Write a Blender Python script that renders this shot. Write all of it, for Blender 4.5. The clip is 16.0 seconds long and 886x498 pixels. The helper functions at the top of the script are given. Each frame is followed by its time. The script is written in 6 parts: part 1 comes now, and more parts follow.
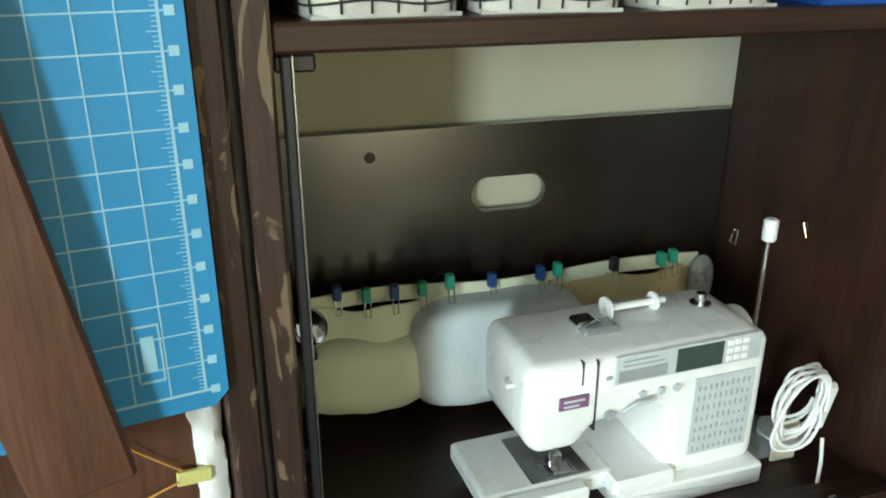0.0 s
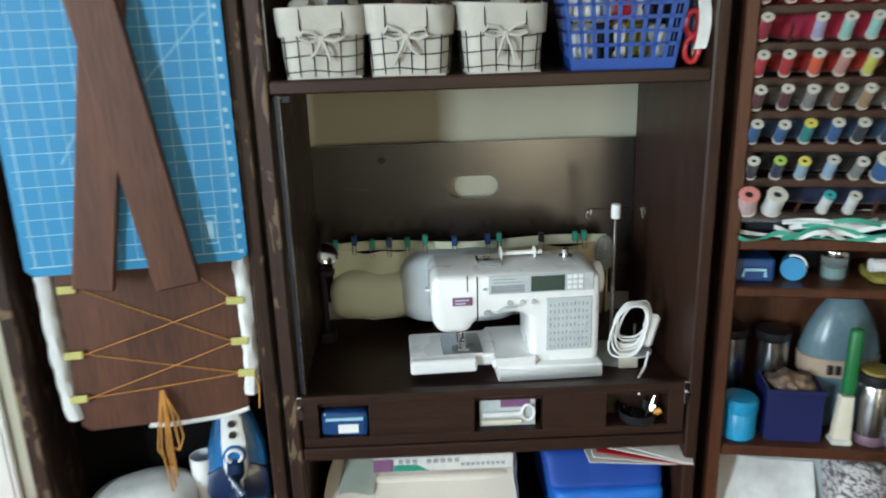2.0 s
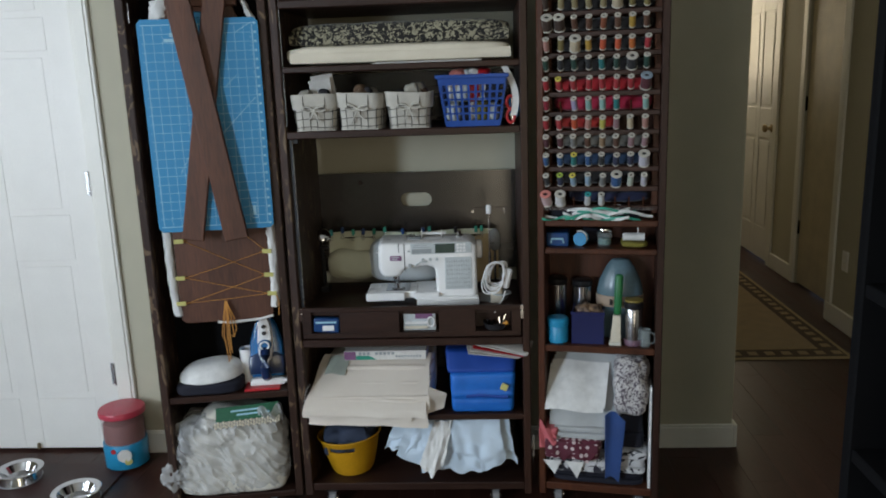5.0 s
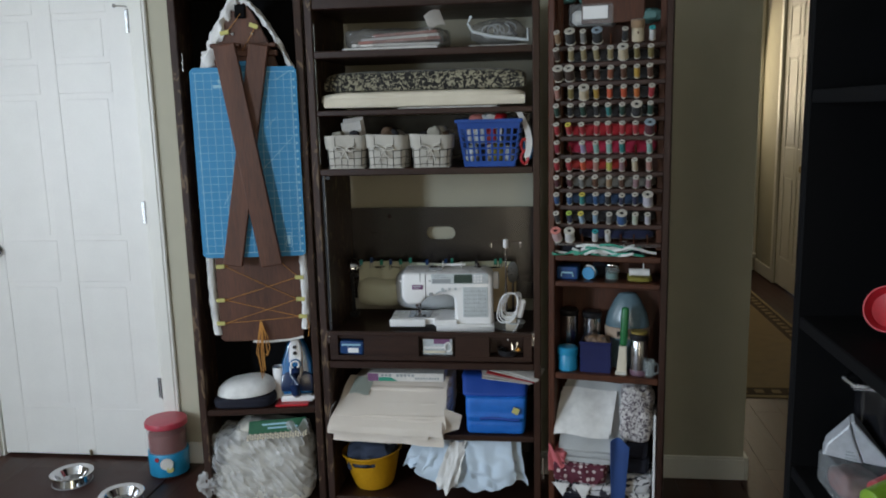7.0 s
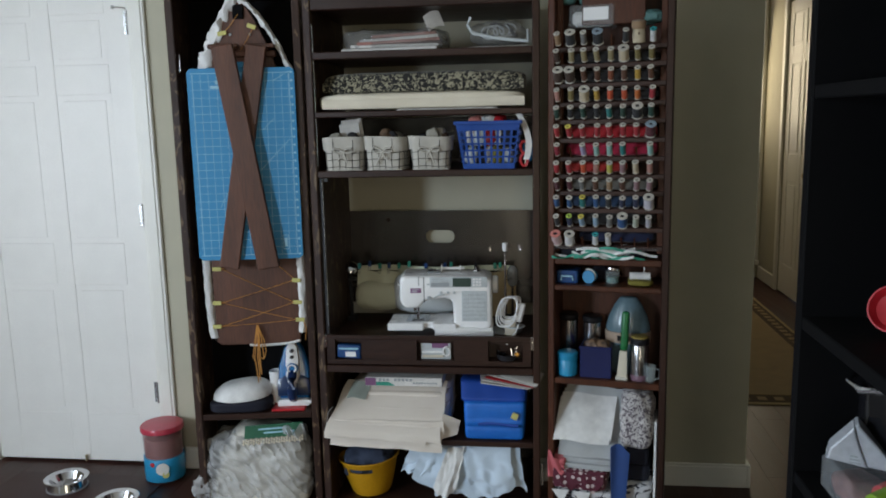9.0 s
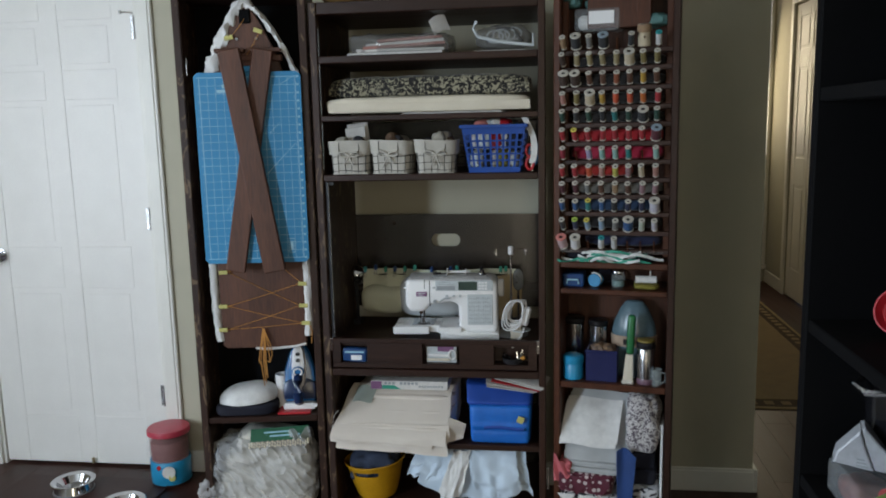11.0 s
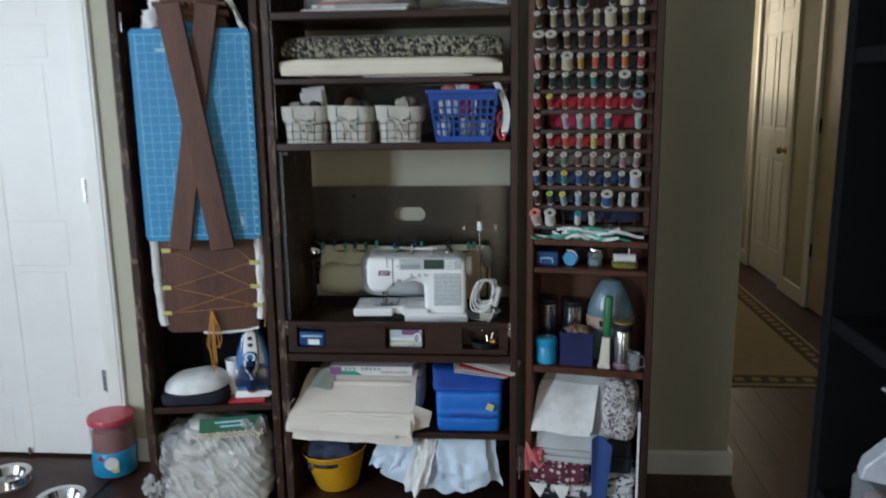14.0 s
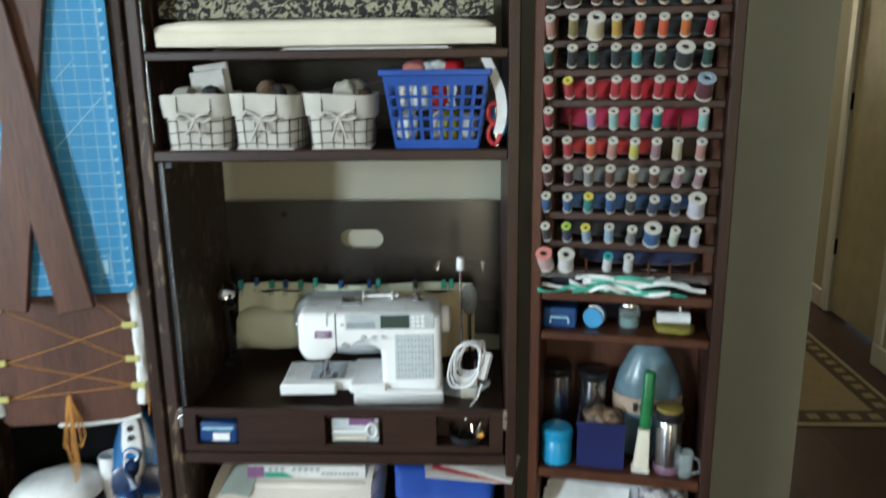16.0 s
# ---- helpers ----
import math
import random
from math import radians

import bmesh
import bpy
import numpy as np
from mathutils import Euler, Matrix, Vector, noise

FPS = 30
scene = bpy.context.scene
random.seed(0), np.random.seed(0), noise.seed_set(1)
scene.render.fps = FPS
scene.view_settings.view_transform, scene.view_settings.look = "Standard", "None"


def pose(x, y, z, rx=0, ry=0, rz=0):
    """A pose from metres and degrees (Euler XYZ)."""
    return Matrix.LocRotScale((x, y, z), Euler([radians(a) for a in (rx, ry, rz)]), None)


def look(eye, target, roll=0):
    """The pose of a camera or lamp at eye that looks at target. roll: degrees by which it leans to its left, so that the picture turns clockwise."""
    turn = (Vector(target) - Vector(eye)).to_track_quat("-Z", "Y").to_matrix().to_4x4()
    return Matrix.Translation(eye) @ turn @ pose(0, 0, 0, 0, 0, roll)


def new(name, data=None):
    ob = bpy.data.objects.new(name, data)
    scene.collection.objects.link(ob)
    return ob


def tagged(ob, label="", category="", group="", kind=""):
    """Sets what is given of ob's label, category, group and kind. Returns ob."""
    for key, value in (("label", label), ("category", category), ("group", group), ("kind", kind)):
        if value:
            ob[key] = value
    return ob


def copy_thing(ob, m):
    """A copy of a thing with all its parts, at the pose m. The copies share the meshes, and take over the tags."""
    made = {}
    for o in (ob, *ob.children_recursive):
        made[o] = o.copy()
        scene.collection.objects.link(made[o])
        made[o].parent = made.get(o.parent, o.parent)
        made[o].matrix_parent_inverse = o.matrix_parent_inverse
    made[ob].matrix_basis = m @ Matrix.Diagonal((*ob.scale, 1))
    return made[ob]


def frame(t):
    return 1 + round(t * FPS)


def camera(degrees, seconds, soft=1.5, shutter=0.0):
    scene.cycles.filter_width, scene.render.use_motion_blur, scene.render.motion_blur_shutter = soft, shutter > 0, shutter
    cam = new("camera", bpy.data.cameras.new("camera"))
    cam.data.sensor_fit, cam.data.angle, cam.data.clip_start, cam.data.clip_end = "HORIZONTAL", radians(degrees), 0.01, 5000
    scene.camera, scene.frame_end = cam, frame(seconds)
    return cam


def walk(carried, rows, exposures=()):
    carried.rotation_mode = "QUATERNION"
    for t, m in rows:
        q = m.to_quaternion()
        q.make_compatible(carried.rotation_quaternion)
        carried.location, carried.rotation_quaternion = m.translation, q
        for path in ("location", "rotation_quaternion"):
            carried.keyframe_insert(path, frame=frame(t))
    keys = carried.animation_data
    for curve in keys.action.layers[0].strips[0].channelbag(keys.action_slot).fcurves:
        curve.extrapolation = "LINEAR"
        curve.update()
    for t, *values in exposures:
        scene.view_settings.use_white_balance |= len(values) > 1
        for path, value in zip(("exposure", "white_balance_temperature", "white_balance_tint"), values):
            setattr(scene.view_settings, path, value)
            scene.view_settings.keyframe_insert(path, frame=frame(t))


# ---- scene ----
cam = camera(58.9, 16.0, soft=1.85, shutter=0.5)
PATH = [
    (0, (-0.407, 0.288, 1.370), (0.126, 2.070, 0.638), -0.1),
    (0.5, (-0.362, 0.321, 1.372), (0.144, 2.097, 0.603), 0.1),
    (1, (-0.168, 0.196, 1.39), (-0.023, 2.083, 0.744), -3.1),
    (1.5, (-0.096, -0.057, 1.413), (-0.063, 1.835, 0.767), -3.0),
    (2, (-0.113, -0.421, 1.436), (-0.065, 1.483, 0.826), -1.7),
    (2.5, (-0.022, -0.753, 1.449), (-0.094, 1.184, 0.955), -1.2),
    (3, (0.051, -1.038, 1.472), (-0.167, 0.891, 0.991), -2.5),
    (3.5, (0.078, -1.234, 1.47), (-0.02, 0.71, 1.008), -2.3),
    (3.7, (0.136, -1.296, 1.469), (0.069, 0.653, 1.023), -1.5),
    (6, (0.311, -1.693, 1.488), (0.102, 0.252, 1.07), -1.9),
    (6.5, (0.377, -1.742, 1.5), (0.114, 0.202, 1.11), -1.4),
    (7, (0.392, -1.754, 1.501), (0.15, 0.201, 1.156), -1.4),
    (7.5, (0.389, -1.74, 1.497), (0.148, 0.217, 1.164), -1.4),
    (8, (0.391, -1.733, 1.479), (0.157, 0.225, 1.147), -1.2),
    (10.5, (0.415, -1.724, 1.48), (0.14, 0.232, 1.165), -1.3),
    (11, (0.404, -1.73, 1.477), (0.14, 0.227, 1.163), -1.3),
    (11.5, (0.4, -1.727, 1.483), (0.139, 0.232, 1.175), -1.0),
    (12, (0.401, -1.728, 1.477), (0.136, 0.232, 1.178), -0.9),
    (12.5, (0.402, -1.729, 1.476), (0.135, 0.231, 1.176), -0.9),
    (13, (0.401, -1.718, 1.473), (0.151, 0.244, 1.176), -1.2),
    (13.5, (0.404, -1.676, 1.477), (0.146, 0.279, 1.148), -1.1),
    (14, (0.36, -1.531, 1.473), (0.2, 0.423, 1.075), -0.8),
    (14.5, (0.278, -1.307, 1.456), (0.189, 0.611, 0.895), -1.5),
    (15, (0.257, -1.121, 1.448), (0.19, 0.784, 0.842), -1.5),
    (15.5, (0.294, -0.914, 1.474), (0.182, 0.996, 0.894), -1.2),
    (16, (0.306, -0.706, 1.509), (0.225, 1.232, 1.018), -0.7),
]
walk(cam, [(t, look(eye, target, roll)) for t, eye, target, roll in PATH],
     [(0, -0.1, 7500, -1), (0.6, 0.1, 7500, 0), (1.5, -0.22, 7100, 7), (2.0, -0.32, 7000, 8), (2.5, -0.6, 6900, 11), (3.0, -0.95, 6850, 13), (3.5, -1.02, 6850, 13), (6, -1.2, 6850, 14), (13.5, -1.2, 6850, 14), (14, -1.02, 6600, 13), (14.5, -0.63, 6500, 9), (15.0, -0.57, 6450, 8), (15.5, -0.52, 6450, 7), (16, -0.27, 6800, 7)])

# ---- light ----
world = bpy.data.worlds.new("world")
scene.world = world
world.use_nodes = True
sky = world.node_tree.nodes.new("ShaderNodeTexSky")
sky.sky_type, sky.sun_disc, sky.sun_elevation, sky.sun_rotation = "NISHITA", False, radians(40), radians(200)
world.node_tree.links.new(sky.outputs[0], world.node_tree.nodes["Background"].inputs[0])
world.node_tree.nodes["Background"].inputs[1].default_value = 0.1


def area_light(name, m, w, h, power, color):
    data = bpy.data.lights.new(name, "AREA")
    data.shape, data.size, data.size_y, data.energy, data.color = "RECTANGLE", w, h, power, color
    ob = new(name, data)
    ob.matrix_world = m
    return ob


WEST, EAST, SOUTH, NORTH, CEIL = -2.75, 2.25, -3.6, 1.35, 2.72
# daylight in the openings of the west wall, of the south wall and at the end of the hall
area_light("window_light", look((WEST - 0.02, -0.55, 1.45), (0, -0.3, 1.1)), 1.0, 1.3, 62, (0.82, 0.94, 1.06))
area_light("window_light", look((WEST - 0.02, -2.75, 1.45), (-0.2, 1.0, 1.1)), 0.5, 1.5, 225, (0.73, 0.935, 1.13))
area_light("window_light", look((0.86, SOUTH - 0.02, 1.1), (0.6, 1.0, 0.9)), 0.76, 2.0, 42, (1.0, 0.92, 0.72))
area_light("hall_window_light", look((2.0, 5.62, 1.85), (2.0, 3.0, 1.2)), 0.6, 1.0, 14, (1.0, 0.88, 0.6))

# ---- materials ----
def material(name, color, rough=0.6, metal=0.0, dark=None, scale=8.0, stretch=(1, 1, 1), fine=90.0, bump=0.15, amount=0.5,
             alpha=1.0, transmission=0.0, coat=0.0, vary=0.0, sheen=0.0):
    """A surface with slow stains and a fine grain, in metres of its object."""
    m = bpy.data.materials.new(name)
    m.use_nodes = True
    n, l = m.node_tree.nodes, m.node_tree.links
    b = n["Principled BSDF"]
    b.inputs["Metallic"].default_value = metal
    b.inputs["Alpha"].default_value = alpha
    b.inputs["Transmission Weight"].default_value = transmission
    b.inputs["Coat Weight"].default_value = coat
    b.inputs["Sheen Weight"].default_value = sheen
    tc, mp = n.new("ShaderNodeTexCoord"), n.new("ShaderNodeMapping")
    mp.inputs["Scale"].default_value = stretch
    l.new(tc.outputs["Object"], mp.inputs["Vector"])
    slow, grain = n.new("ShaderNodeTexNoise"), n.new("ShaderNodeTexNoise")
    slow.inputs["Scale"].default_value, slow.inputs["Detail"].default_value = scale, 6
    grain.inputs["Scale"].default_value, grain.inputs["Detail"].default_value = fine, 4
    l.new(mp.outputs[0], slow.inputs["Vector"]), l.new(mp.outputs[0], grain.inputs["Vector"])
    mix = n.new("ShaderNodeMix")
    mix.data_type = "RGBA"
    dark = dark or tuple(c * 0.72 for c in color)
    mix.inputs["A"].default_value, mix.inputs["B"].default_value = (*dark, 1), (*color, 1)
    add = n.new("ShaderNodeMath")
    add.operation = "MULTIPLY_ADD"
    l.new(grain.outputs[0], add.inputs[0])
    add.inputs[1].default_value = amount
    l.new(slow.outputs[0], add.inputs[2])
    ramp = n.new("ShaderNodeMapRange")
    ramp.inputs["From Min"].default_value, ramp.inputs["From Max"].default_value = 0.35 + 0.25 * amount, 0.65 + 0.75 * amount
    l.new(add.outputs[0], ramp.inputs["Value"]), l.new(ramp.outputs[0], mix.inputs["Factor"])
    out = mix.outputs["Result"]
    if vary:
        info, hsv, rng = n.new("ShaderNodeObjectInfo"), n.new("ShaderNodeHueSaturation"), n.new("ShaderNodeMapRange")
        rng.inputs["To Min"].default_value, rng.inputs["To Max"].default_value = 1 - vary, 1 + vary
        l.new(info.outputs["Random"], rng.inputs["Value"]), l.new(rng.outputs[0], hsv.inputs["Value"]), l.new(out, hsv.inputs["Color"])
        out = hsv.outputs[0]
    l.new(out, b.inputs["Base Color"])
    rr = n.new("ShaderNodeMapRange")
    rr.inputs["To Min"].default_value, rr.inputs["To Max"].default_value = max(rough - 0.1, 0.02), min(rough + 0.1, 1)
    l.new(slow.outputs[0], rr.inputs["Value"]), l.new(rr.outputs[0], b.inputs["Roughness"])
    if bump:
        bp = n.new("ShaderNodeBump")
        bp.inputs["Strength"].default_value, bp.inputs["Distance"].default_value = bump, 0.004
        l.new(add.outputs[0], bp.inputs["Height"]), l.new(bp.outputs[0], b.inputs["Normal"])
    return m


def wood(name, color, dark, along="z", rough=0.5, vary=0.0, knots=0.0, light=None, bump=0.22):
    """Stained board: fibres along one axis, soft figure, and light worn streaks round knots."""
    m = material(name, color, rough, 0, dark, 3.0, {"x": (0.6, 6, 6), "y": (6, 0.6, 6), "z": (6, 6, 0.6)}[along], 30, bump, 0.8, vary=vary)
    if knots:
        n, l = m.node_tree.nodes, m.node_tree.links
        b = n["Principled BSDF"]
        src = b.inputs["Base Color"].links[0].from_socket
        tc, mp, w = n.new("ShaderNodeTexCoord"), n.new("ShaderNodeMapping"), n.new("ShaderNodeTexNoise")
        mp.inputs["Scale"].default_value = {"x": (5, 16, 16), "y": (16, 5, 16), "z": (16, 16, 5)}[along]
        w.inputs["Scale"].default_value, w.inputs["Detail"].default_value, w.inputs["Distortion"].default_value = 2.2, 3, 1.6
        cr, mx = n.new("ShaderNodeValToRGB"), n.new("ShaderNodeMix")
        for e, (p, c) in zip((cr.color_ramp.elements[0], cr.color_ramp.elements[1]), ((0.585, 0), (0.62, knots))):
            e.position, e.color = p, (c, c, c, 1)
        mx.data_type = "RGBA"
        mx.inputs["B"].default_value = (*(light or (0.25, 0.17, 0.1)), 1)
        l.new(tc.outputs["Object"], mp.inputs[0]), l.new(mp.outputs[0], w.inputs["Vector"]), l.new(w.outputs[0], cr.inputs[0])
        l.new(cr.outputs[0], mx.inputs["Factor"]), l.new(src, mx.inputs["A"]), l.new(mx.outputs["Result"], b.inputs["Base Color"])
    return m


WALNUT_Z = wood("stained_wood_upright", (0.046, 0.018, 0.011), (0.016, 0.0068, 0.005), "z", 0.42)
WALNUT_X = wood("stained_wood_level", (0.042, 0.017, 0.0105), (0.015, 0.0066, 0.005), "x", 0.42)
KNOTTY = wood("knotty_stained_wood", (0.052, 0.023, 0.0145), (0.017, 0.0085, 0.0068), "z", 0.5, knots=0.5)
REDWOOD = wood("reddish_stained_wood", (0.1, 0.031, 0.0135), (0.04, 0.0135, 0.0075), "z", 0.42)
BOARD = wood("board_wood", (0.14, 0.051, 0.027), (0.042, 0.0155, 0.0095), "z", 0.5)
PANEL = wood("panel_wood", (0.018, 0.0095, 0.0062), (0.007, 0.0045, 0.0036), "x", 0.25, bump=0.04)
POLISH = PANEL.node_tree.nodes["Principled BSDF"]
POLISH.inputs["Specular IOR Level"].default_value, POLISH.inputs["Coat Weight"].default_value, POLISH.inputs["Coat Roughness"].default_value = 0.5, 0.9, 0.24
for STAINED in (WALNUT_Z, WALNUT_X, KNOTTY, REDWOOD):
    STAINED.node_tree.nodes["Principled BSDF"].inputs["Specular IOR Level"].default_value = 0.35
FLOOR = wood("floor_wood", (0.058, 0.0195, 0.0125), (0.025, 0.009, 0.0065), "y", 0.4, vary=0.2)
FLOOR.node_tree.nodes["Principled BSDF"].inputs["Specular IOR Level"].default_value = 0.33
PAINT = material("olive_wall_paint", (0.475, 0.45, 0.35), 0.75, fine=300, bump=0.08, dark=(0.435, 0.412, 0.318))
CEILING = material("ceiling_paint", (0.75, 0.74, 0.7), 0.9, fine=150, bump=0.3)
TRIM = material("white_trim_paint", (0.8, 0.79, 0.74), 0.4, fine=200, bump=0.03, dark=(0.74, 0.73, 0.68))
DOORPAINT = material("white_door_paint", (0.82, 0.81, 0.78), 0.42, fine=120, bump=0.06, dark=(0.77, 0.76, 0.73))
BLACK = material("matt_black_laminate", (0.004, 0.004, 0.0045), 0.8, bump=0.05)
BLACK.node_tree.nodes["Principled BSDF"].inputs["Specular IOR Level"].default_value = 0.1
STEEL = material("brushed_steel", (0.6, 0.6, 0.62), 0.25, 1.0, bump=0.02)
CHROME = material("chrome", (0.75, 0.75, 0.77), 0.12, 1.0, bump=0.0)
BRASS = material("antique_brass", (0.5, 0.4, 0.24), 0.35, 1.0, bump=0.02)
MATBLUE = material("blue_vinyl", (0.018, 0.24, 0.475), 0.5, fine=200, bump=0.03, dark=(0.015, 0.215, 0.43))
MATLINE = material("pale_blue_print", (0.35, 0.62, 0.75), 0.5, bump=0.0)
WHITEPLASTIC = material("white_plastic", (0.82, 0.82, 0.82), 0.35, fine=300, bump=0.01, dark=(0.78, 0.78, 0.78))
GREYPLASTIC = material("grey_plastic", (0.42, 0.45, 0.47), 0.4, bump=0.02)
DARKPLASTIC = material("black_plastic", (0.015, 0.015, 0.018), 0.4, bump=0.02)


# ---- mesh helpers ----
class Shape:
    """A bmesh that boxes, tubes and turned forms are added to."""

    def __init__(self):
        self.bm = bmesh.new()

    def box(self, x0, x1, y0, y1, z0, z1, bevel=0.002, m=None, segments=1):
        t = bmesh.new()
        bmesh.ops.create_cube(t, size=1)
        bmesh.ops.scale(t, vec=(x1 - x0, y1 - y0, z1 - z0), verts=t.verts)
        bmesh.ops.translate(t, vec=((x0 + x1) / 2, (y0 + y1) / 2, (z0 + z1) / 2), verts=t.verts)
        if bevel:
            bmesh.ops.bevel(t, geom=t.edges[:], offset=min(bevel, 0.45 * min(x1 - x0, y1 - y0, z1 - z0)), segments=segments, affect="EDGES", profile=0.5)
        return self.add(t, m)

    def add(self, t, m=None):
        if m is not None:
            bmesh.ops.transform(t, matrix=m, verts=t.verts)
        me = bpy.data.meshes.new("t")
        t.to_mesh(me)
        t.free()
        self.bm.from_mesh(me)
        bpy.data.meshes.remove(me)
        return self

    def cyl(self, p, q, r, r2=None, n=14, caps=True):
        p, q = Vector(p), Vector(q)
        t = bmesh.new()
        bmesh.ops.create_cone(t, cap_ends=caps, segments=n, radius1=r, radius2=r if r2 is None else r2, depth=(q - p).length)
        return self.add(t, Matrix.Translation((p + q) / 2) @ (q - p).to_track_quat("Z", "Y").to_matrix().to_4x4())

    def lathe(self, rows, n=20, m=None):
        t = bmesh.new()
        rings = [[t.verts.new((r * math.cos(2 * math.pi * i / n), r * math.sin(2 * math.pi * i / n), z)) for i in range(n)] for r, z in rows]
        for a, b in zip(rings, rings[1:]):
            for i in range(n):
                t.faces.new((a[i], a[(i + 1) % n], b[(i + 1) % n], b[i]))
        t.faces.new(rings[0][::-1]), t.faces.new(rings[-1])
        return self.add(t, m)

    def tube(self, pts, r, n=8, closed=False):
        pts = [Vector(p) for p in pts]
        k = len(pts)
        t = bmesh.new()
        rings = []
        up = Vector((0.13, 0.29, 1)).normalized()
        for i, p in enumerate(pts):
            a, b = (pts[(i - 1) % k], pts[(i + 1) % k]) if closed else (pts[max(i - 1, 0)], pts[min(i + 1, k - 1)])
            d = (b - a).normalized()
            side = d.cross(up)
            side = side.normalized() if side.length > 1e-4 else Vector((1, 0, 0))
            other = d.cross(side)
            rings.append([t.verts.new(p + r * (math.cos(2 * math.pi * j / n) * side + math.sin(2 * math.pi * j / n) * other)) for j in range(n)])
        for i in range(k if closed else k - 1):
            a, b = rings[i], rings[(i + 1) % k]
            for j in range(n):
                t.faces.new((a[j], a[(j + 1) % n], b[(j + 1) % n], b[j]))
        if not closed:
            t.faces.new(rings[0][::-1]), t.faces.new(rings[-1])
        return self.add(t)

    def slab(self, outline, y0, y1, bevel=0.0, m=None, segments=2):
        """A plate from an outline in x and z, between two depths."""
        t = bmesh.new()
        f = t.faces.new([t.verts.new((x, y0, z)) for x, z in outline])
        ext = bmesh.ops.extrude_face_region(t, geom=[f])
        bmesh.ops.translate(t, vec=(0, y1 - y0, 0), verts=[v for v in ext["geom"] if isinstance(v, bmesh.types.BMVert)])
        bmesh.ops.recalc_face_normals(t, faces=t.faces)
        if bevel:
            edges = [e for e in t.edges if abs(e.verts[0].co.y - e.verts[1].co.y) < 1e-6]
            bmesh.ops.bevel(t, geom=edges, offset=bevel, segments=segments, affect="EDGES", profile=0.5)
        return self.add(t, m)

    def grid(self, nx, ny, fn, thick=0.0, m=None):
        """A sheet of nx by ny cells through fn(u, v), with a thickness."""
        t = bmesh.new()
        v = [[t.verts.new(fn(i / nx, j / ny)) for i in range(nx + 1)] for j in range(ny + 1)]
        for j in range(ny):
            for i in range(nx):
                t.faces.new((v[j][i], v[j][i + 1], v[j + 1][i + 1], v[j + 1][i]))
        if thick:
            t.normal_update()
            w = [[t.verts.new(p.co - p.normal * thick) for p in row] for row in v]
            for j in range(ny):
                for i in range(nx):
                    t.faces.new((w[j][i], w[j + 1][i], w[j + 1][i + 1], w[j][i + 1]))
            rim = [(0, i) for i in range(nx)] + [(j, nx) for j in range(ny)] + [(ny, i) for i in range(nx, 0, -1)] + [(j, 0) for j in range(ny, 0, -1)]
            for (a, b), (c, d) in zip(rim, rim[1:] + rim[:1]):
                t.faces.new((v[c][d], v[a][b], w[a][b], w[c][d]))
        return self.add(t, m)


def part(name, shape, mat, parent=None, label="", smooth=False):
    me = bpy.data.meshes.new(name)
    bm = shape.bm if isinstance(shape, Shape) else shape
    bmesh.ops.recalc_face_normals(bm, faces=bm.faces)
    bm.to_mesh(me)
    bm.free()
    me.materials.append(mat)
    if smooth:
        me.shade_smooth()
        me.set_sharp_from_angle(angle=radians(38))
    ob = new(name, me)
    if parent:
        ob.parent = parent
    if label:
        ob["label"] = label
    return ob


def thing(name, m, label, category, group="", kind=""):
    ob = new(name)
    ob.empty_display_size = 0.05
    ob.matrix_world = m
    return tagged(ob, label, category, group, kind)


def structure(name, shape, mat, label, category, smooth=False):
    return tagged(part(name, shape, mat, None, "", smooth), label, category, "", "structure")


# ---- the room ----
T = 0.12
STUB = 1.213
DOOR = (-2.03, -1.25, 2.04)
s = Shape()
s.box(WEST - T, DOOR[0] - 0.02, NORTH, NORTH + T, 0, CEIL, 0).box(DOOR[0] - 0.02, DOOR[1] + 0.02, NORTH, NORTH + T, DOOR[2] + 0.02, CEIL, 0)
s.box(DOOR[1] + 0.02, STUB, NORTH, NORTH + T, 0, CEIL, 0.004)
structure("wall_north", s, PAINT, "olive grey painted wall behind the sewing cabinet", "wall")
s = Shape()
for y0, y1, z0, z1 in ((SOUTH - T, -3.05, 0, CEIL), (-2.45, -1.1, 0, CEIL), (0.0, NORTH + T, 0, CEIL), (-3.05, -2.45, 0, 0.65), (-3.05, -2.45, 2.25, CEIL), (-1.1, 0, 0, 0.75), (-1.1, 0, 2.15, CEIL)):
    s.box(WEST - T, WEST, y0, y1, z0, z1, 0)
structure("wall_west", s, PAINT, "olive grey painted wall with two window openings", "wall")
s = Shape()
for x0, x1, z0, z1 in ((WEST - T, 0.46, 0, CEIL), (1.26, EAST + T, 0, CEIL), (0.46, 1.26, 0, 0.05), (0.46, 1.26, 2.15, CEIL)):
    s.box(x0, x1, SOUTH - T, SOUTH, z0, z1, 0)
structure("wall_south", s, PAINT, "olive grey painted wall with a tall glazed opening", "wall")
s = Shape().box(EAST, EAST + T, SOUTH - T, 2.96, 0, CEIL, 0.003)
s.box(2.37, 2.49, 2.96, 3.02, 0, CEIL, 0).box(2.37, 2.49, 3.75, 4.27, 0, CEIL, 0).box(2.37, 2.49, 5.04, 5.6, 0, CEIL, 0).box(2.37, 2.49, 3.02, 3.75, 2.36, CEIL, 0).box(2.37, 2.49, 4.27, 5.04, 2.36, CEIL, 0)
structure("wall_east", s, PAINT, "olive grey painted wall along room and hall", "wall")
s = Shape().box(STUB - T, STUB, NORTH + T, 5.6, 0, CEIL, 0)
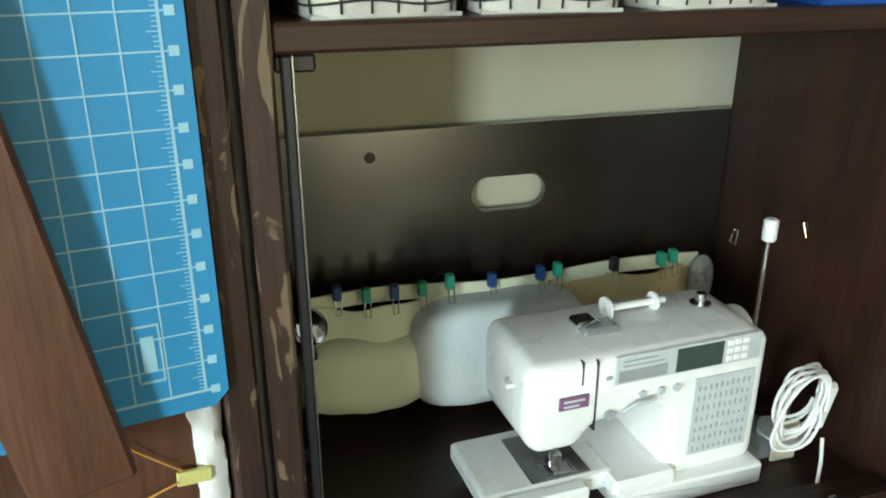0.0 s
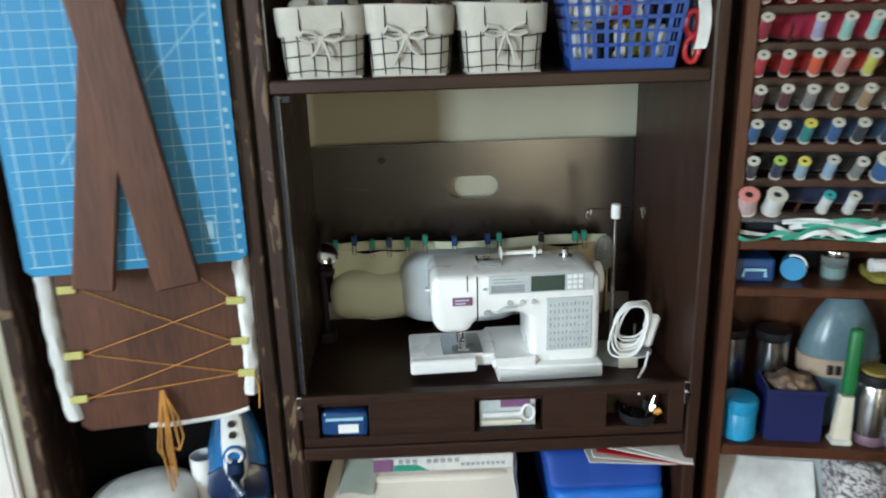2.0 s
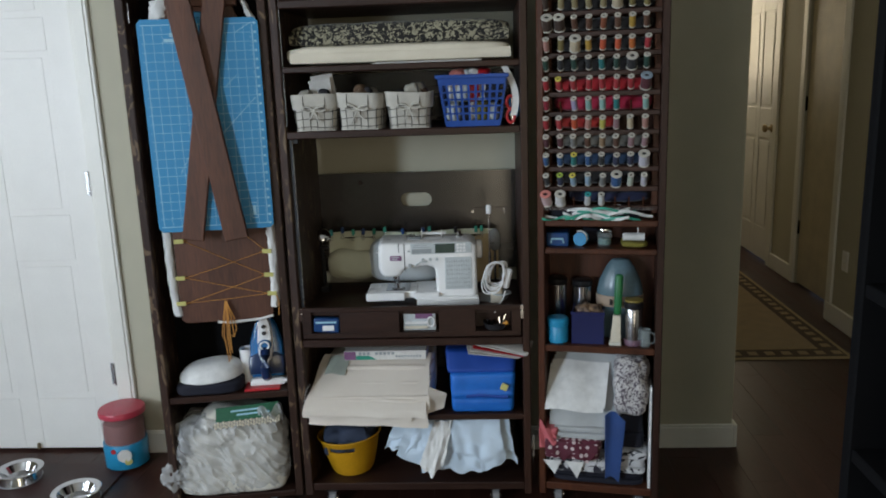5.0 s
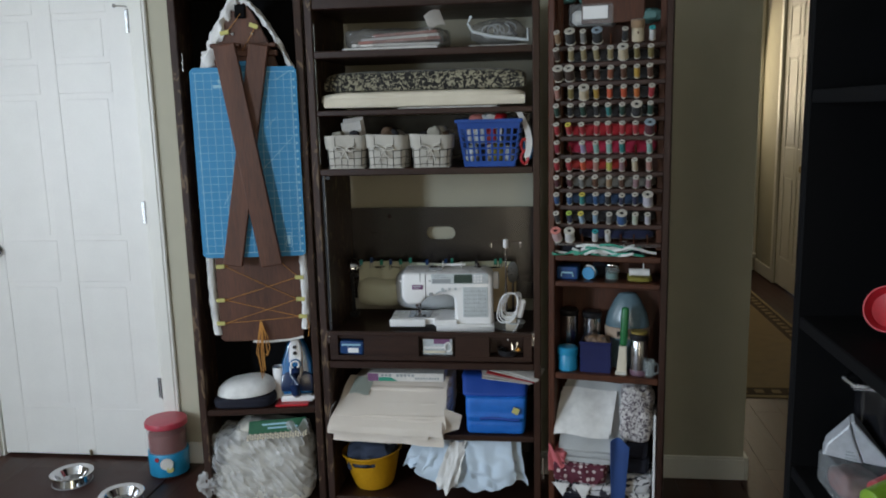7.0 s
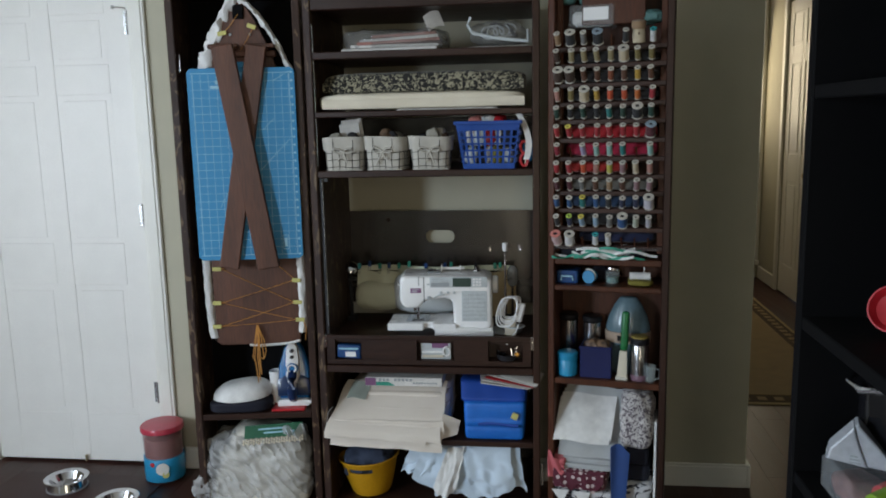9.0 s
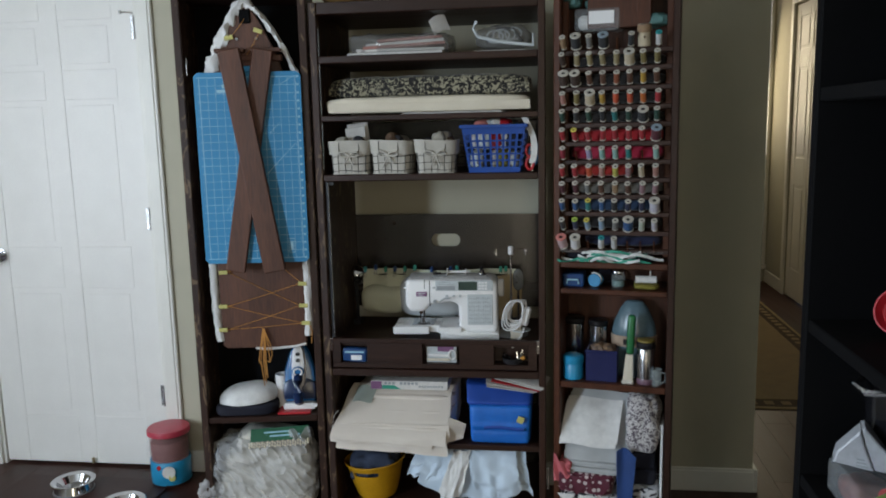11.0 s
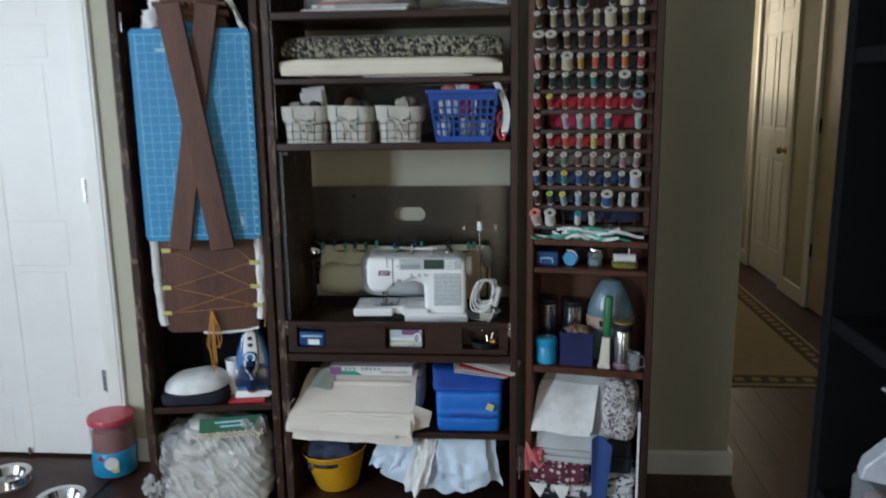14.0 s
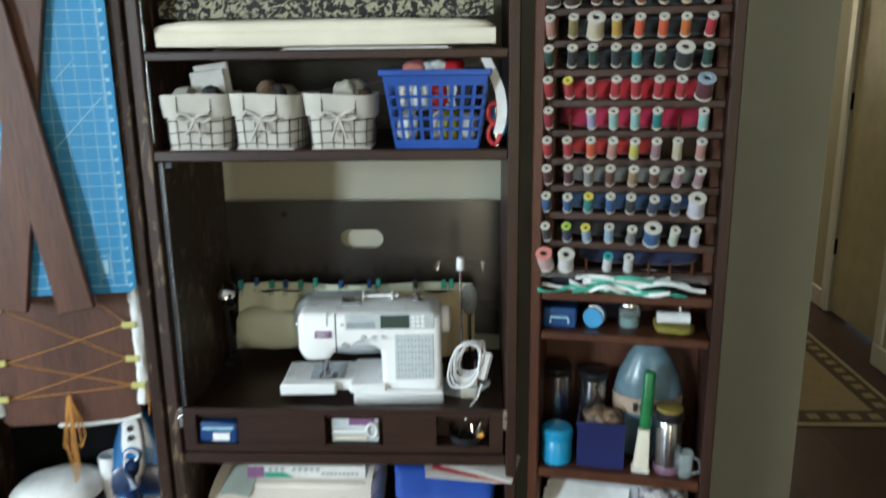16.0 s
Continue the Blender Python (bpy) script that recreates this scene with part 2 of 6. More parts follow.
structure("wall_hall_west", s, PAINT, "olive grey painted hall wall", "wall")
s = Shape().box(STUB - T, 1.7, 5.6, 5.6 + T, 0, CEIL, 0).box(2.36, 2.6, 5.6, 5.6 + T, 0, CEIL, 0).box(1.7, 2.36, 5.6, 5.6 + T, 0, 0.16, 0).box(1.7, 2.36, 5.6, 5.6 + T, 2.52, CEIL, 0)
structure("wall_hall_end", s, PAINT, "painted wall at the end of the hall with a tall bright window", "wall")
structure("ceiling", Shape().box(WEST - T, 2.6, SOUTH - T, 5.6 + T, CEIL, CEIL + 0.1, 0), CEILING, "flat white painted ceiling", "ceiling")
floor = structure("floor", Shape().box(WEST - T, 2.7, SOUTH - T, 5.8, -0.12, -0.006, 0), FLOOR, "dark reddish brown wood plank floor", "floor")


def lump(s, x0, x1, y0, y1, z0, z1, power=4.0, amp=0.01, freq=18.0, n=14, seed=0.0, flat=True, creases=0.0):
    """A soft rounded mass with folds, filling a box; flat below where it lies."""
    t = bmesh.new()
    bmesh.ops.create_cube(t, size=2)
    bmesh.ops.subdivide_edges(t, edges=t.edges[:], cuts=n, use_grid_fill=True)
    c, h = Vector(((x0 + x1) / 2, (y0 + y1) / 2, (z0 + z1) / 2)), Vector(((x1 - x0) / 2, (y1 - y0) / 2, (z1 - z0) / 2))
    for v in t.verts:
        p = v.co
        k = (abs(p.x) ** power + abs(p.y) ** power + abs(p.z) ** power) ** (1 / power)
        q = p / k
        w = Vector((q.x * h.x, q.y * h.y, q.z * h.z))
        a = noise.noise(w * freq + Vector((seed, seed * 2, 3))) + 0.5 * noise.noise(w * freq * 2.3 + Vector((seed, 1, seed)))
        if creases:
            a -= creases * abs(noise.noise(w * freq * 0.8 + Vector((9, seed, 2))))
        d = q.normalized() * amp * a
        if flat and q.z < -0.6:
            d.z = 0
        v.co = c + w + d
    return s.add(t)


# ---- walls' trim, doors, floor boards ----
def panelled(s, w, h, t, cols, rows, sunk=0.004):
    """A moulded door leaf: a core with raised stiles and rails and sunk, bevelled panels on its front."""
    s.box(0, w, sunk, t, 0, h, 0.001)
    xs = [0.0] + [e for c in cols for e in c] + [w]
    for i in range(0, len(xs), 2):
        s.box(xs[i], xs[i + 1], 0, 0.0045, 0, h, 0.0018)
    zs = [0.0] + [e for r in rows for e in r] + [h]
    for i in range(0, len(zs), 2):
        for c in cols:
            s.box(c[0], c[1], 0.0002, 0.0045, zs[i], zs[i + 1], 0.0018)
    for c in cols:
        for r in rows:
            s.box(c[0] + 0.025, c[1] - 0.025, 0.001, 0.0045, r[0] + 0.025, r[1] - 0.025, 0.003)
    return s


def knob(parent, x, y, z, mat, out):
    rows = [(0.03, 0), (0.031, 0.004), (0.014, 0.009), (0.012, 0.028), (0.024, 0.036), (0.029, 0.048), (0.024, 0.06), (0.008, 0.064)]
    part("knob", Shape().lathe(rows, 20, Matrix.Translation((x, y, z)) @ Matrix.Rotation(radians(90), 4, out)), mat, parent, "", True)


COLS = ((0.11, 0.36), (0.44, 0.68))
ROWS6 = ((0.22, 0.8), (0.98, 1.6), (1.72, 1.92))
d = thing("door_1", pose(DOOR[0], NORTH + 0.012, 0.012), "closed white six-panel interior door beside the cabinet", "door", "", "structure")
part("door_leaf", panelled(Shape(), 0.78, 2.02, 0.035, COLS, ROWS6, 0.0026), DOORPAINT, d)
knob(d, 0.07, 0, 0.945, STEEL, "X")
for z in (0.325, 1.1, 1.88):
    s = Shape().box(0.762, 0.784, -0.003, 0.002, z - 0.045, z + 0.045, 0.0005).cyl((0.781, -0.006, z - 0.047), (0.781, -0.006, z + 0.047), 0.0065)
    part("hinge", s, STEEL, d)
s = Shape().tube([(0.778, -0.008, 1.935), (0.755, -0.022, 1.938), (0.735, -0.03, 1.938)], 0.003).cyl((0.735, -0.03, 1.931), (0.735, -0.03, 1.945), 0.006)
part("hinge_stop", s, STEEL, d, "metal hinge-pin door stop")
s = Shape().cyl((0.42, -0.012, 0.028), (0.42, -0.012, 0.002), 0.006)
part("floor_stop", s, BRASS, d)
s = Shape()
for x in (DOOR[0] - 0.083, DOOR[1] + 0.013):
    s.box(x, x + 0.07, NORTH - 0.016, NORTH + 0.001, 0, DOOR[2] + 0.012, 0.004).box(x + 0.012, x + 0.058, NORTH - 0.02, NORTH - 0.014, 0, DOOR[2] + 0.012, 0.003)
s.box(DOOR[0] - 0.083, DOOR[1] + 0.083, NORTH - 0.016, NORTH + 0.001, DOOR[2] + 0.014, DOOR[2] + 0.084, 0.004)
structure("trim_door", s, TRIM, "white painted casing round the door", "trim")
s = Shape().box(DOOR[0] - 0.02, DOOR[0] - 0.002, NORTH + 0.001, NORTH + T, 0, DOOR[2], 0).box(DOOR[1] + 0.002, DOOR[1] + 0.02, NORTH + 0.001, NORTH + T, 0, DOOR[2], 0)
s.box(DOOR[0] - 0.02, DOOR[1] + 0.02, NORTH + 0.05, NORTH + T, 0, DOOR[2] + 0.02, 0)
structure("door_jamb", s, TRIM, "white painted door jamb", "trim")


def base(s, x0, x1, y0, y1):
    s.box(x0, x1, y0, y1, 0, 0.086, 0.002)
    return s.box(x0 if x1 - x0 > 0.05 else x0 + 0.004, x1 if x1 - x0 > 0.05 else x1, y0 + (0.004 if x1 - x0 > 0.05 else 0), y1, 0.084, 0.096, 0.003)


s = base(Shape(), DOOR[1] + 0.085, STUB, NORTH - 0.016, NORTH)
base(s, WEST, DOOR[0] - 0.085, NORTH - 0.016, NORTH)
s.box(STUB + 0.0005, STUB + 0.016, NORTH - 0.016, 5.6, 0, 0.096, 0.003)
structure("baseboard", s, TRIM, "white painted baseboard along the wall", "baseboard")
s = Shape().box(EAST - 0.016, EAST, SOUTH, 2.956, 0, 0.11, 0.003).box(2.354, 2.37, 3.82, 4.198, 0, 0.11, 0.003).box(2.354, 2.37, 5.11, 5.6, 0, 0.11, 0.003)
structure("baseboard", s, TRIM, "white painted baseboard in the hall", "baseboard")

HALLDOOR = material("cream_door_paint", (0.62, 0.55, 0.4), 0.45, fine=120, bump=0.06)
d = thing("door_2", pose(2.375, 5.03, 0.012) @ Matrix.Rotation(radians(-90), 4, "Z"), "closed cream white six-panel door in the hall", "door", "", "structure")
part("door_leaf", panelled(Shape(), 0.75, 2.33, 0.035, ((0.1, 0.34), (0.42, 0.66)), ((0.24, 0.92), (1.14, 1.84), (1.98, 2.23)), 0.006), DOORPAINT, d)
knob(d, 0.68, 0, 1.0, BRASS, "X")
d = thing("door_3", pose(2.378, 3.735, 0.012) @ Matrix.Rotation(radians(-90), 4, "Z"), "closed cream door in a hall recess with dark hinges", "door", "", "structure")
part("door_leaf", Shape().box(0, 0.7, 0, 0.035, 0, 2.33, 0.002), HALLDOOR, d)
for z in (0.38, 1.2, 2.1):
    part("hinge", Shape().cyl((-0.004, -0.005, z - 0.045), (-0.004, -0.005, z + 0.045), 0.007), BLACK, d)
s = Shape()
for y in (2.962, 3.752, 4.2, 5.042):
    s.box(2.352, 2.371, y, y + 0.066, 0, 2.36, 0.004)
s.box(2.352, 2.371, 3.03, 3.75, 2.362, 2.43, 0.004).box(2.352, 2.371, 4.2, 5.108, 2.362, 2.43, 0.004)
s.box(EAST - 0.014, EAST + 0.0, 2.885, 2.956, 0.112, 2.43, 0.004)
structure("trim_hall", s, TRIM, "white painted casings of the hall doors", "trim")
d = thing("wall_outlet", pose(EAST, 2.76, 0.39) @ Matrix.Rotation(radians(-90), 4, "Z"), "white plastic outlet plate on the hall wall", "outlet")
part("plate", Shape().box(-0.036, 0.036, -0.006, 0, -0.058, 0.058, 0.003), WHITEPLASTIC, d)
for z in (-0.021, 0.021):
    part("socket", Shape().box(-0.015, 0.015, -0.008, -0.0062, z - 0.013, z + 0.013, 0.001), TRIM, d)
WINDOWGLOW = bpy.data.materials.new("bright_daylight")
WINDOWGLOW.use_nodes = True
WINDOWGLOW.node_tree.nodes["Principled BSDF"].inputs["Emission Color"].default_value = (1, 0.96, 0.9, 1)
WINDOWGLOW.node_tree.nodes["Principled BSDF"].inputs["Emission Strength"].default_value = 1.6
structure("backdrop", Shape().box(1.5, 2.6, 6.25, 6.26, 1.02, 2.7, 0), WINDOWGLOW, "bright daylight outside the hall window", "backdrop")
GARDEN = material("shaded_garden", (0.16, 0.18, 0.11), 0.9, scale=6, fine=30, dark=(0.05, 0.06, 0.03), amount=0.8)
structure("ground", Shape().box(1.3, 2.8, 5.74, 6.24, -0.1, 0.05, 0), GARDEN, "shaded garden ground outside the hall window", "ground")
structure("hedge", lump(Shape(), 1.4, 2.7, 6.0, 6.2, 0.05, 1.12, 6, 0.03, 14, 16, 3), GARDEN, "dim garden hedge outside the hall window", "hedge", True)
s = Shape().box(1.7, 1.74, 5.575, 5.6, 0.16, 2.52, 0.003).box(1.7, 2.36, 5.56, 5.6, 0.12, 0.16, 0.003)
s.box(2.335, 2.36, 5.6005, 5.63, 0.16, 2.52, 0.003).box(1.74, 2.335, 5.6, 5.63, 0.86, 0.9, 0.003).box(1.74, 2.335, 5.6, 5.63, 1.1, 1.14, 0.003)
structure("window_1", s, TRIM, "white frame of the tall hall window with two rails", "window")

RUGFIELD = material("gold_woven_wool", (0.3, 0.2, 0.075), 0.95, fine=400, bump=0.5, scale=14, sheen=0.2)
RUGDARK = material("dark_woven_wool", (0.09, 0.06, 0.035), 0.95, fine=400, bump=0.5, scale=30)
RUGEDGE = material("pale_woven_wool", (0.4, 0.31, 0.17), 0.95, fine=400, bump=0.5)
rug = thing("rug", pose(1.712, 3.74, 0), "gold hall runner rug with a dark patterned border", "rug")
part("base", Shape().box(-0.4, 0.4, -1.46, 1.46, 0.001, 0.008, 0.003), RUGEDGE, rug)
part("border", Shape().box(-0.375, 0.375, -1.435, 1.435, 0.007, 0.0095, 0), RUGDARK, rug)
part("field", Shape().box(-0.27, 0.27, -1.33, 1.33, 0.009, 0.0115, 0), RUGFIELD, rug)
s = Shape()
for i in range(9):
    s.box(-0.36 + 0.085 * i, -0.315 + 0.085 * i, -1.41, -1.36, 0.0095, 0.011, 0)
for i in range(28):
    for x in (-0.345, 0.305):
        s.box(x, x + 0.045, -1.3 + 0.095 * i, -1.25 + 0.095 * i, 0.0095, 0.011, 0)
tagged(part("border_pattern", s, RUGFIELD, rug), kind="stuff")

# ---- the sewing cabinet ----
FRONT = 0.885
CX0, CX1, CTOP = -0.384, 0.398, 1.885
IX0, IX1 = CX0 + 0.026, CX1 - 0.024


def shelf(name, x0, x1, y0, y1, z0, z1, parent, mat=WALNUT_X):
    return part(name, Shape().box(x0, x1, y0, y1, z0, z1, 0.003), mat, parent)


def caster(x, y, parent):
    c = part("caster", Shape().box(x - 0.022, x + 0.022, y - 0.02, y + 0.02, 0.058, 0.0615, 0.001).box(x - 0.016, x - 0.013, y - 0.014, y + 0.014, 0.018, 0.058, 0.001).box(x + 0.013, x + 0.016, y - 0.014, y + 0.014, 0.018, 0.058, 0.001), STEEL, parent)
    part("wheel", Shape().cyl((x - 0.011, y, 0.025), (x + 0.011, y, 0.025), 0.025, n=24), RUBBER, c)
    part("axle", Shape().cyl((x - 0.019, y, 0.025), (x + 0.019, y, 0.025), 0.006), CHROME, c)


RUBBER = material("grey_rubber", (0.25, 0.25, 0.26), 0.5, bump=0.02)
cab = thing("sewing_cabinet", pose(0, 0, 0), "tall dark-stained wooden fold-out sewing cabinet on casters, standing open", "cabinet")
part("side_panel", Shape().box(CX0, IX0, FRONT, 1.33, 0.062, CTOP, 0.003), KNOTTY, cab)
part("side_panel", Shape().box(IX1, CX1, FRONT, 1.33, 0.062, CTOP, 0.003), WALNUT_Z, cab)
for z0, z1 in ((1.845, 1.885), (1.686, 1.71), (1.494, 1.513), (1.291, 1.314), (0.6, 0.626), (0.335, 0.355), (0.077, 0.104)):
    shelf("shelf", IX0, IX1, FRONT + 0.004, 1.33, z0, z1, cab)
shelf("table_shelf", IX0, IX1, 0.945, 1.33, 0.688, 0.708, cab)
for z0, z1 in ((0.104, 0.6), (1.314, 1.49)):
    part("back_panel", Shape().box(IX0, IX1, 1.316, 1.33, z0 + 0.001, z1 - 0.001, 0.001), PANEL, cab)
for x, y in ((-0.3, 0.935), (0.275, 0.945), (-0.3, 1.28), (0.275, 1.28), (-0.01, 1.1)):
    caster(x, y, cab)
part("metal_strip", Shape().box(-0.352, -0.344, 0.894, 0.91, 0.74, 1.29, 0.0015), DARKPLASTIC, cab, "thin black metal upright strip")
part("strip_edge", Shape().box(-0.3445, -0.3425, 0.8925, 0.9, 0.74, 1.29, 0.0005), STEEL, cab)
part("strip_edge", Shape().box(-0.3565, -0.354, 0.8925, 0.9, 1.33, 1.8, 0.0005), STEEL, cab)
part("shelf_bracket", Shape().box(-0.357, -0.325, 0.9, 0.92, 1.276, 1.29, 0.002), DARKPLASTIC, cab)
CELLS = ((-0.322, -0.228), (-0.03, 0.1), (0.22, 0.338))
tray = part("drawer_front", Shape().box(IX0 + 0.006, IX1 - 0.006, 0.886, 0.9, 0.632, 0.65, 0.002), WALNUT_X, cab, "wooden drawer front with three open cells")
part("top_rail", Shape().box(IX0 + 0.006, IX1 - 0.006, 0.886, 0.9, 0.722, 0.738, 0.002), WALNUT_X, tray)
xs = [IX0 + 0.006] + [e for c in CELLS for e in c] + [IX1 - 0.006]
for k in range(0, len(xs), 2):
    part("stile", Shape().box(xs[k], xs[k + 1], 0.8865, 0.8995, 0.6485, 0.7235, 0.001), WALNUT_X, tray)
for x0, x1 in CELLS:
    part("cell_bottom", Shape().box(x0 - 0.004, x1 + 0.004, 0.8995, 0.943, 0.64, 0.6495, 0), WALNUT_X, tray)
    part("cell_back", Shape().box(x0 - 0.004, x1 + 0.004, 0.938, 0.943, 0.65, 0.72, 0), WALNUT_X, tray)
    for a, b in ((x0 - 0.004, x0), (x1, x1 + 0.004)):
        part("cell_side", Shape().box(a, b, 0.9, 0.938, 0.65, 0.72, 0), WALNUT_X, tray)
part("apron", Shape().box(IX0 + 0.001, IX1 - 0.001, 0.9, 0.944, 0.7085, 0.7205, 0.001), WALNUT_X, cab)
for x in (IX0 + 0.002, IX1 - 0.002):
    part("catch", Shape().box(x - 0.007, x + 0.007, 0.886, 0.8915, 0.69, 0.738, 0.002).cyl((x, 0.88, 0.714), (x, 0.888, 0.714), 0.005), CHROME, tray)
    part("catch", Shape().box(CX1 + 0.004, CX1 + 0.01, 0.884, 0.889, 0.2, 0.28, 0.001), CHROME, cab) if x > 0 else None

LEFT = pose(-0.389, 0.885, 0, 0, 0, 9)
RIGHT = pose(0.424, 0.89, 0, 0, 0, -10)
LW, RW, DD, DTOP = 0.445, 0.392, 0.2, 1.93
ldoor = thing("cabinet_door", LEFT, "opened dark-stained knotty wooden cabinet door with shelves and ironing board", "cabinet door", "cabinet doors")
part("side_panel", Shape().box(-LW, -LW + 0.026, 0, DD, 0.062, DTOP, 0.003), KNOTTY, ldoor)
part("side_panel", Shape().box(-0.029, -0.003, 0, DD, 0.062, DTOP, 0.003), KNOTTY, ldoor)
part("back_panel", Shape().box(-LW + 0.026, -0.029, DD - 0.012, DD, 0.062, DTOP, 0.001), BLACK, ldoor)
for z0, z1 in ((0.062, 0.083), (0.43, 0.452), (1.905, 1.93)):
    shelf("shelf", -LW + 0.026, -0.029, 0.004, DD - 0.012, z0, z1, ldoor)
caster(-0.38, 0.03, ldoor), caster(-0.11, 0.035, ldoor)
rdoor = thing("cabinet_door", RIGHT, "opened dark-stained wooden cabinet door with a thread rack and shelves", "cabinet door", "cabinet doors")
part("side_panel", Shape().box(RW - 0.022, RW, 0, DD, 0.062, DTOP, 0.003), WALNUT_Z, rdoor)
part("side_panel", Shape().box(0, 0.022, 0, DD, 0.062, DTOP, 0.003), REDWOOD, rdoor)
part("back_panel", Shape().box(0.022, RW - 0.022, DD - 0.012, DD, 0.062, DTOP, 0.001), REDWOOD, rdoor)
for z0, z1 in ((0.079, 0.105), (0.575, 0.597), (0.904, 0.922), (0.993, 1.014), (1.905, 1.93)):
    shelf("shelf", 0.022, RW - 0.022, 0.004, DD - 0.012, z0, z1, rdoor, REDWOOD)
caster(0.06, 0.075, rdoor), caster(0.33, 0.06, rdoor)

# ---- ironing board and cutting mat on the left door ----
CLOTHWHITE = material("white_cotton", (0.8, 0.8, 0.79), 0.9, fine=500, bump=0.25, scale=30, sheen=0.3)
NEON = material("yellow_green_elastic", (0.62, 0.58, 0.2), 0.7, fine=400, bump=0.1)
CORD = material("orange_cord", (0.6, 0.27, 0.06), 0.8, bump=0.1)
ib = thing("ironing_board", LEFT, "wooden tabletop ironing board with crossed legs on the cabinet door", "ironing board")
# board outline: a nose at the top, straight sides and a rounded square end
out = [(-0.355, 0.715), (-0.34, 0.703), (-0.075, 0.703), (-0.058, 0.72), (-0.058, 1.5)]
NOSE = [1.5 + 0.4 * math.sin(math.pi / 2 * i / 14) for i in range(15)]
half = lambda z, w: w * max(0.0, 1 - (max(z - 1.5, 0) / 0.4) ** 1.55) ** 0.8
out += [(-0.21 + half(z - 0.012, 0.15), z - 0.02) for z in NOSE[1:]] + [(-0.21 - half(z - 0.012, 0.15), z - 0.02) for z in reversed(NOSE[1:-1])] + [(-0.358, 1.49)]
part("board", Shape().slab(out, 0.028, 0.044, 0.002), BOARD, ib)
# cover: a padded rim that wraps the edge
rim = [(-0.362, 0.73), (-0.37, 0.78), (-0.374, 0.9), (-0.374, 1.2), (-0.368, 1.5)]
rim += [(-0.21 - half(z, 0.157), z) for z in NOSE[1:]] + [(min(-0.21 + half(z, 0.2), -0.04), z) for z in reversed(NOSE[1:-1])]
rim += [(-0.05, 1.5), (-0.047, 1.2), (-0.046, 0.9), (-0.048, 0.78), (-0.054, 0.73)]
dense = []
for (xa, za), (xb, zb) in zip(rim, rim[1:]):
    k = max(1, int(math.hypot(xb - xa, zb - za) / 0.011))
    dense += [(xa + (xb - xa) * i / k, za + (zb - za) * i / k) for i in range(k)]
s = Shape()
t = bmesh.new()
rings = []
for i, (x, z) in enumerate(dense):
    nx, nz = (x + 0.208), max(z - 1.5, 0) * 0.4
    ln = math.hypot(nx, nz) or 1
    nx, nz = nx / ln, nz / ln
    w = (0.015 if z < 1.3 else 0.009) + 0.0035 * noise.noise(Vector((i * 0.35, 0, 0))) + (0.015 if z > 1.6 and x < -0.19 else 0)
    row = []
    for a in range(10):
        q = 2 * math.pi * a / 10
        g = 1 + (1.0 if z > 1.6 else 0.22) * noise.noise(Vector((i * 0.62, a * 0.7, 3)))
        row.append(t.verts.new((x + nx * w * g * math.cos(q), 0.036 + 0.016 * g * math.sin(q), z + nz * w * g * math.cos(q))))
    rings.append(row)
for a, b in zip(rings, rings[1:]):
    for j in range(10):
        t.faces.new((a[j], a[(j + 1) % 10], b[(j + 1) % 10], b[j]))
s.add(t)
part("cover", s, CLOTHWHITE, ib, "wrinkled cover cotton in a daylit white blue tint cover edge", True)
lz = Shape().tube([(-0.24, 0.03, 0.701), (-0.2, 0.03, 0.697), (-0.1, 0.03, 0.703), (-0.06, 0.03, 0.712)], 0.005)
part("cover_hem", lz, CLOTHWHITE, ib)


def plank(u0, z0, u1, z1, w, y0, y1):
    a = math.atan2(u1 - u0, z1 - z0)
    ln = math.hypot(u1 - u0, z1 - z0)
    m = Matrix.Translation((u0, 0, z0)) @ Matrix.Rotation(a, 4, "Y")
    return Shape().box(-w / 2, w / 2, y0, y1, 0, ln, 0.003, m)


part("leg", plank(-0.282, 0.99, -0.146, 1.735, 0.066, -0.03, -0.012), BOARD, ib)
part("leg", plank(-0.143, 0.99, -0.256, 1.735, 0.073, -0.05, -0.032), BOARD, ib)
# black block added for the dark notch at the nose, no hole is cut
part("nose_notch", Shape().box(-0.229, -0.191, 0.02, 0.046, 1.825, 1.872, 0.004), BLACK, ib, "small black block in place of the nose notch")
for x in (-0.262, -0.142):
    part("leg_head", Shape().box(x - 0.05, x + 0.05, -0.009, 0.02, 1.728, 1.742, 0.003), BOARD, ib)
part("cleat", Shape().box(-0.3, -0.09, 0.0, 0.027, 1.7, 1.72, 0.003), BOARD, ib)
for x in (-0.175, -0.24):
    part("screw", Shape().cyl((x, 0.022, 1.775), (x, 0.029, 1.775), 0.005), STEEL, ib)
lt = [(-0.337, 0.98), (-0.344, 0.858), (-0.349, 0.773)]
rt = [(-0.062, 0.933), (-0.062, 0.854), (-0.056, 0.79)]
for (x, z), turn in [(p, 0) for p in lt] + [(p, 4) for p in rt] + [((-0.266, 1.779), -10), ((-0.167, 1.8), 20)]:
    m = Matrix.Translation((x, 0.02, z)) @ Matrix.Rotation(radians(turn), 4, "Y")
    part("elastic_tab", Shape().box(-0.015, 0.015, -0.003, 0.002, -0.007, 0.007, 0.001, m), NEON, ib)
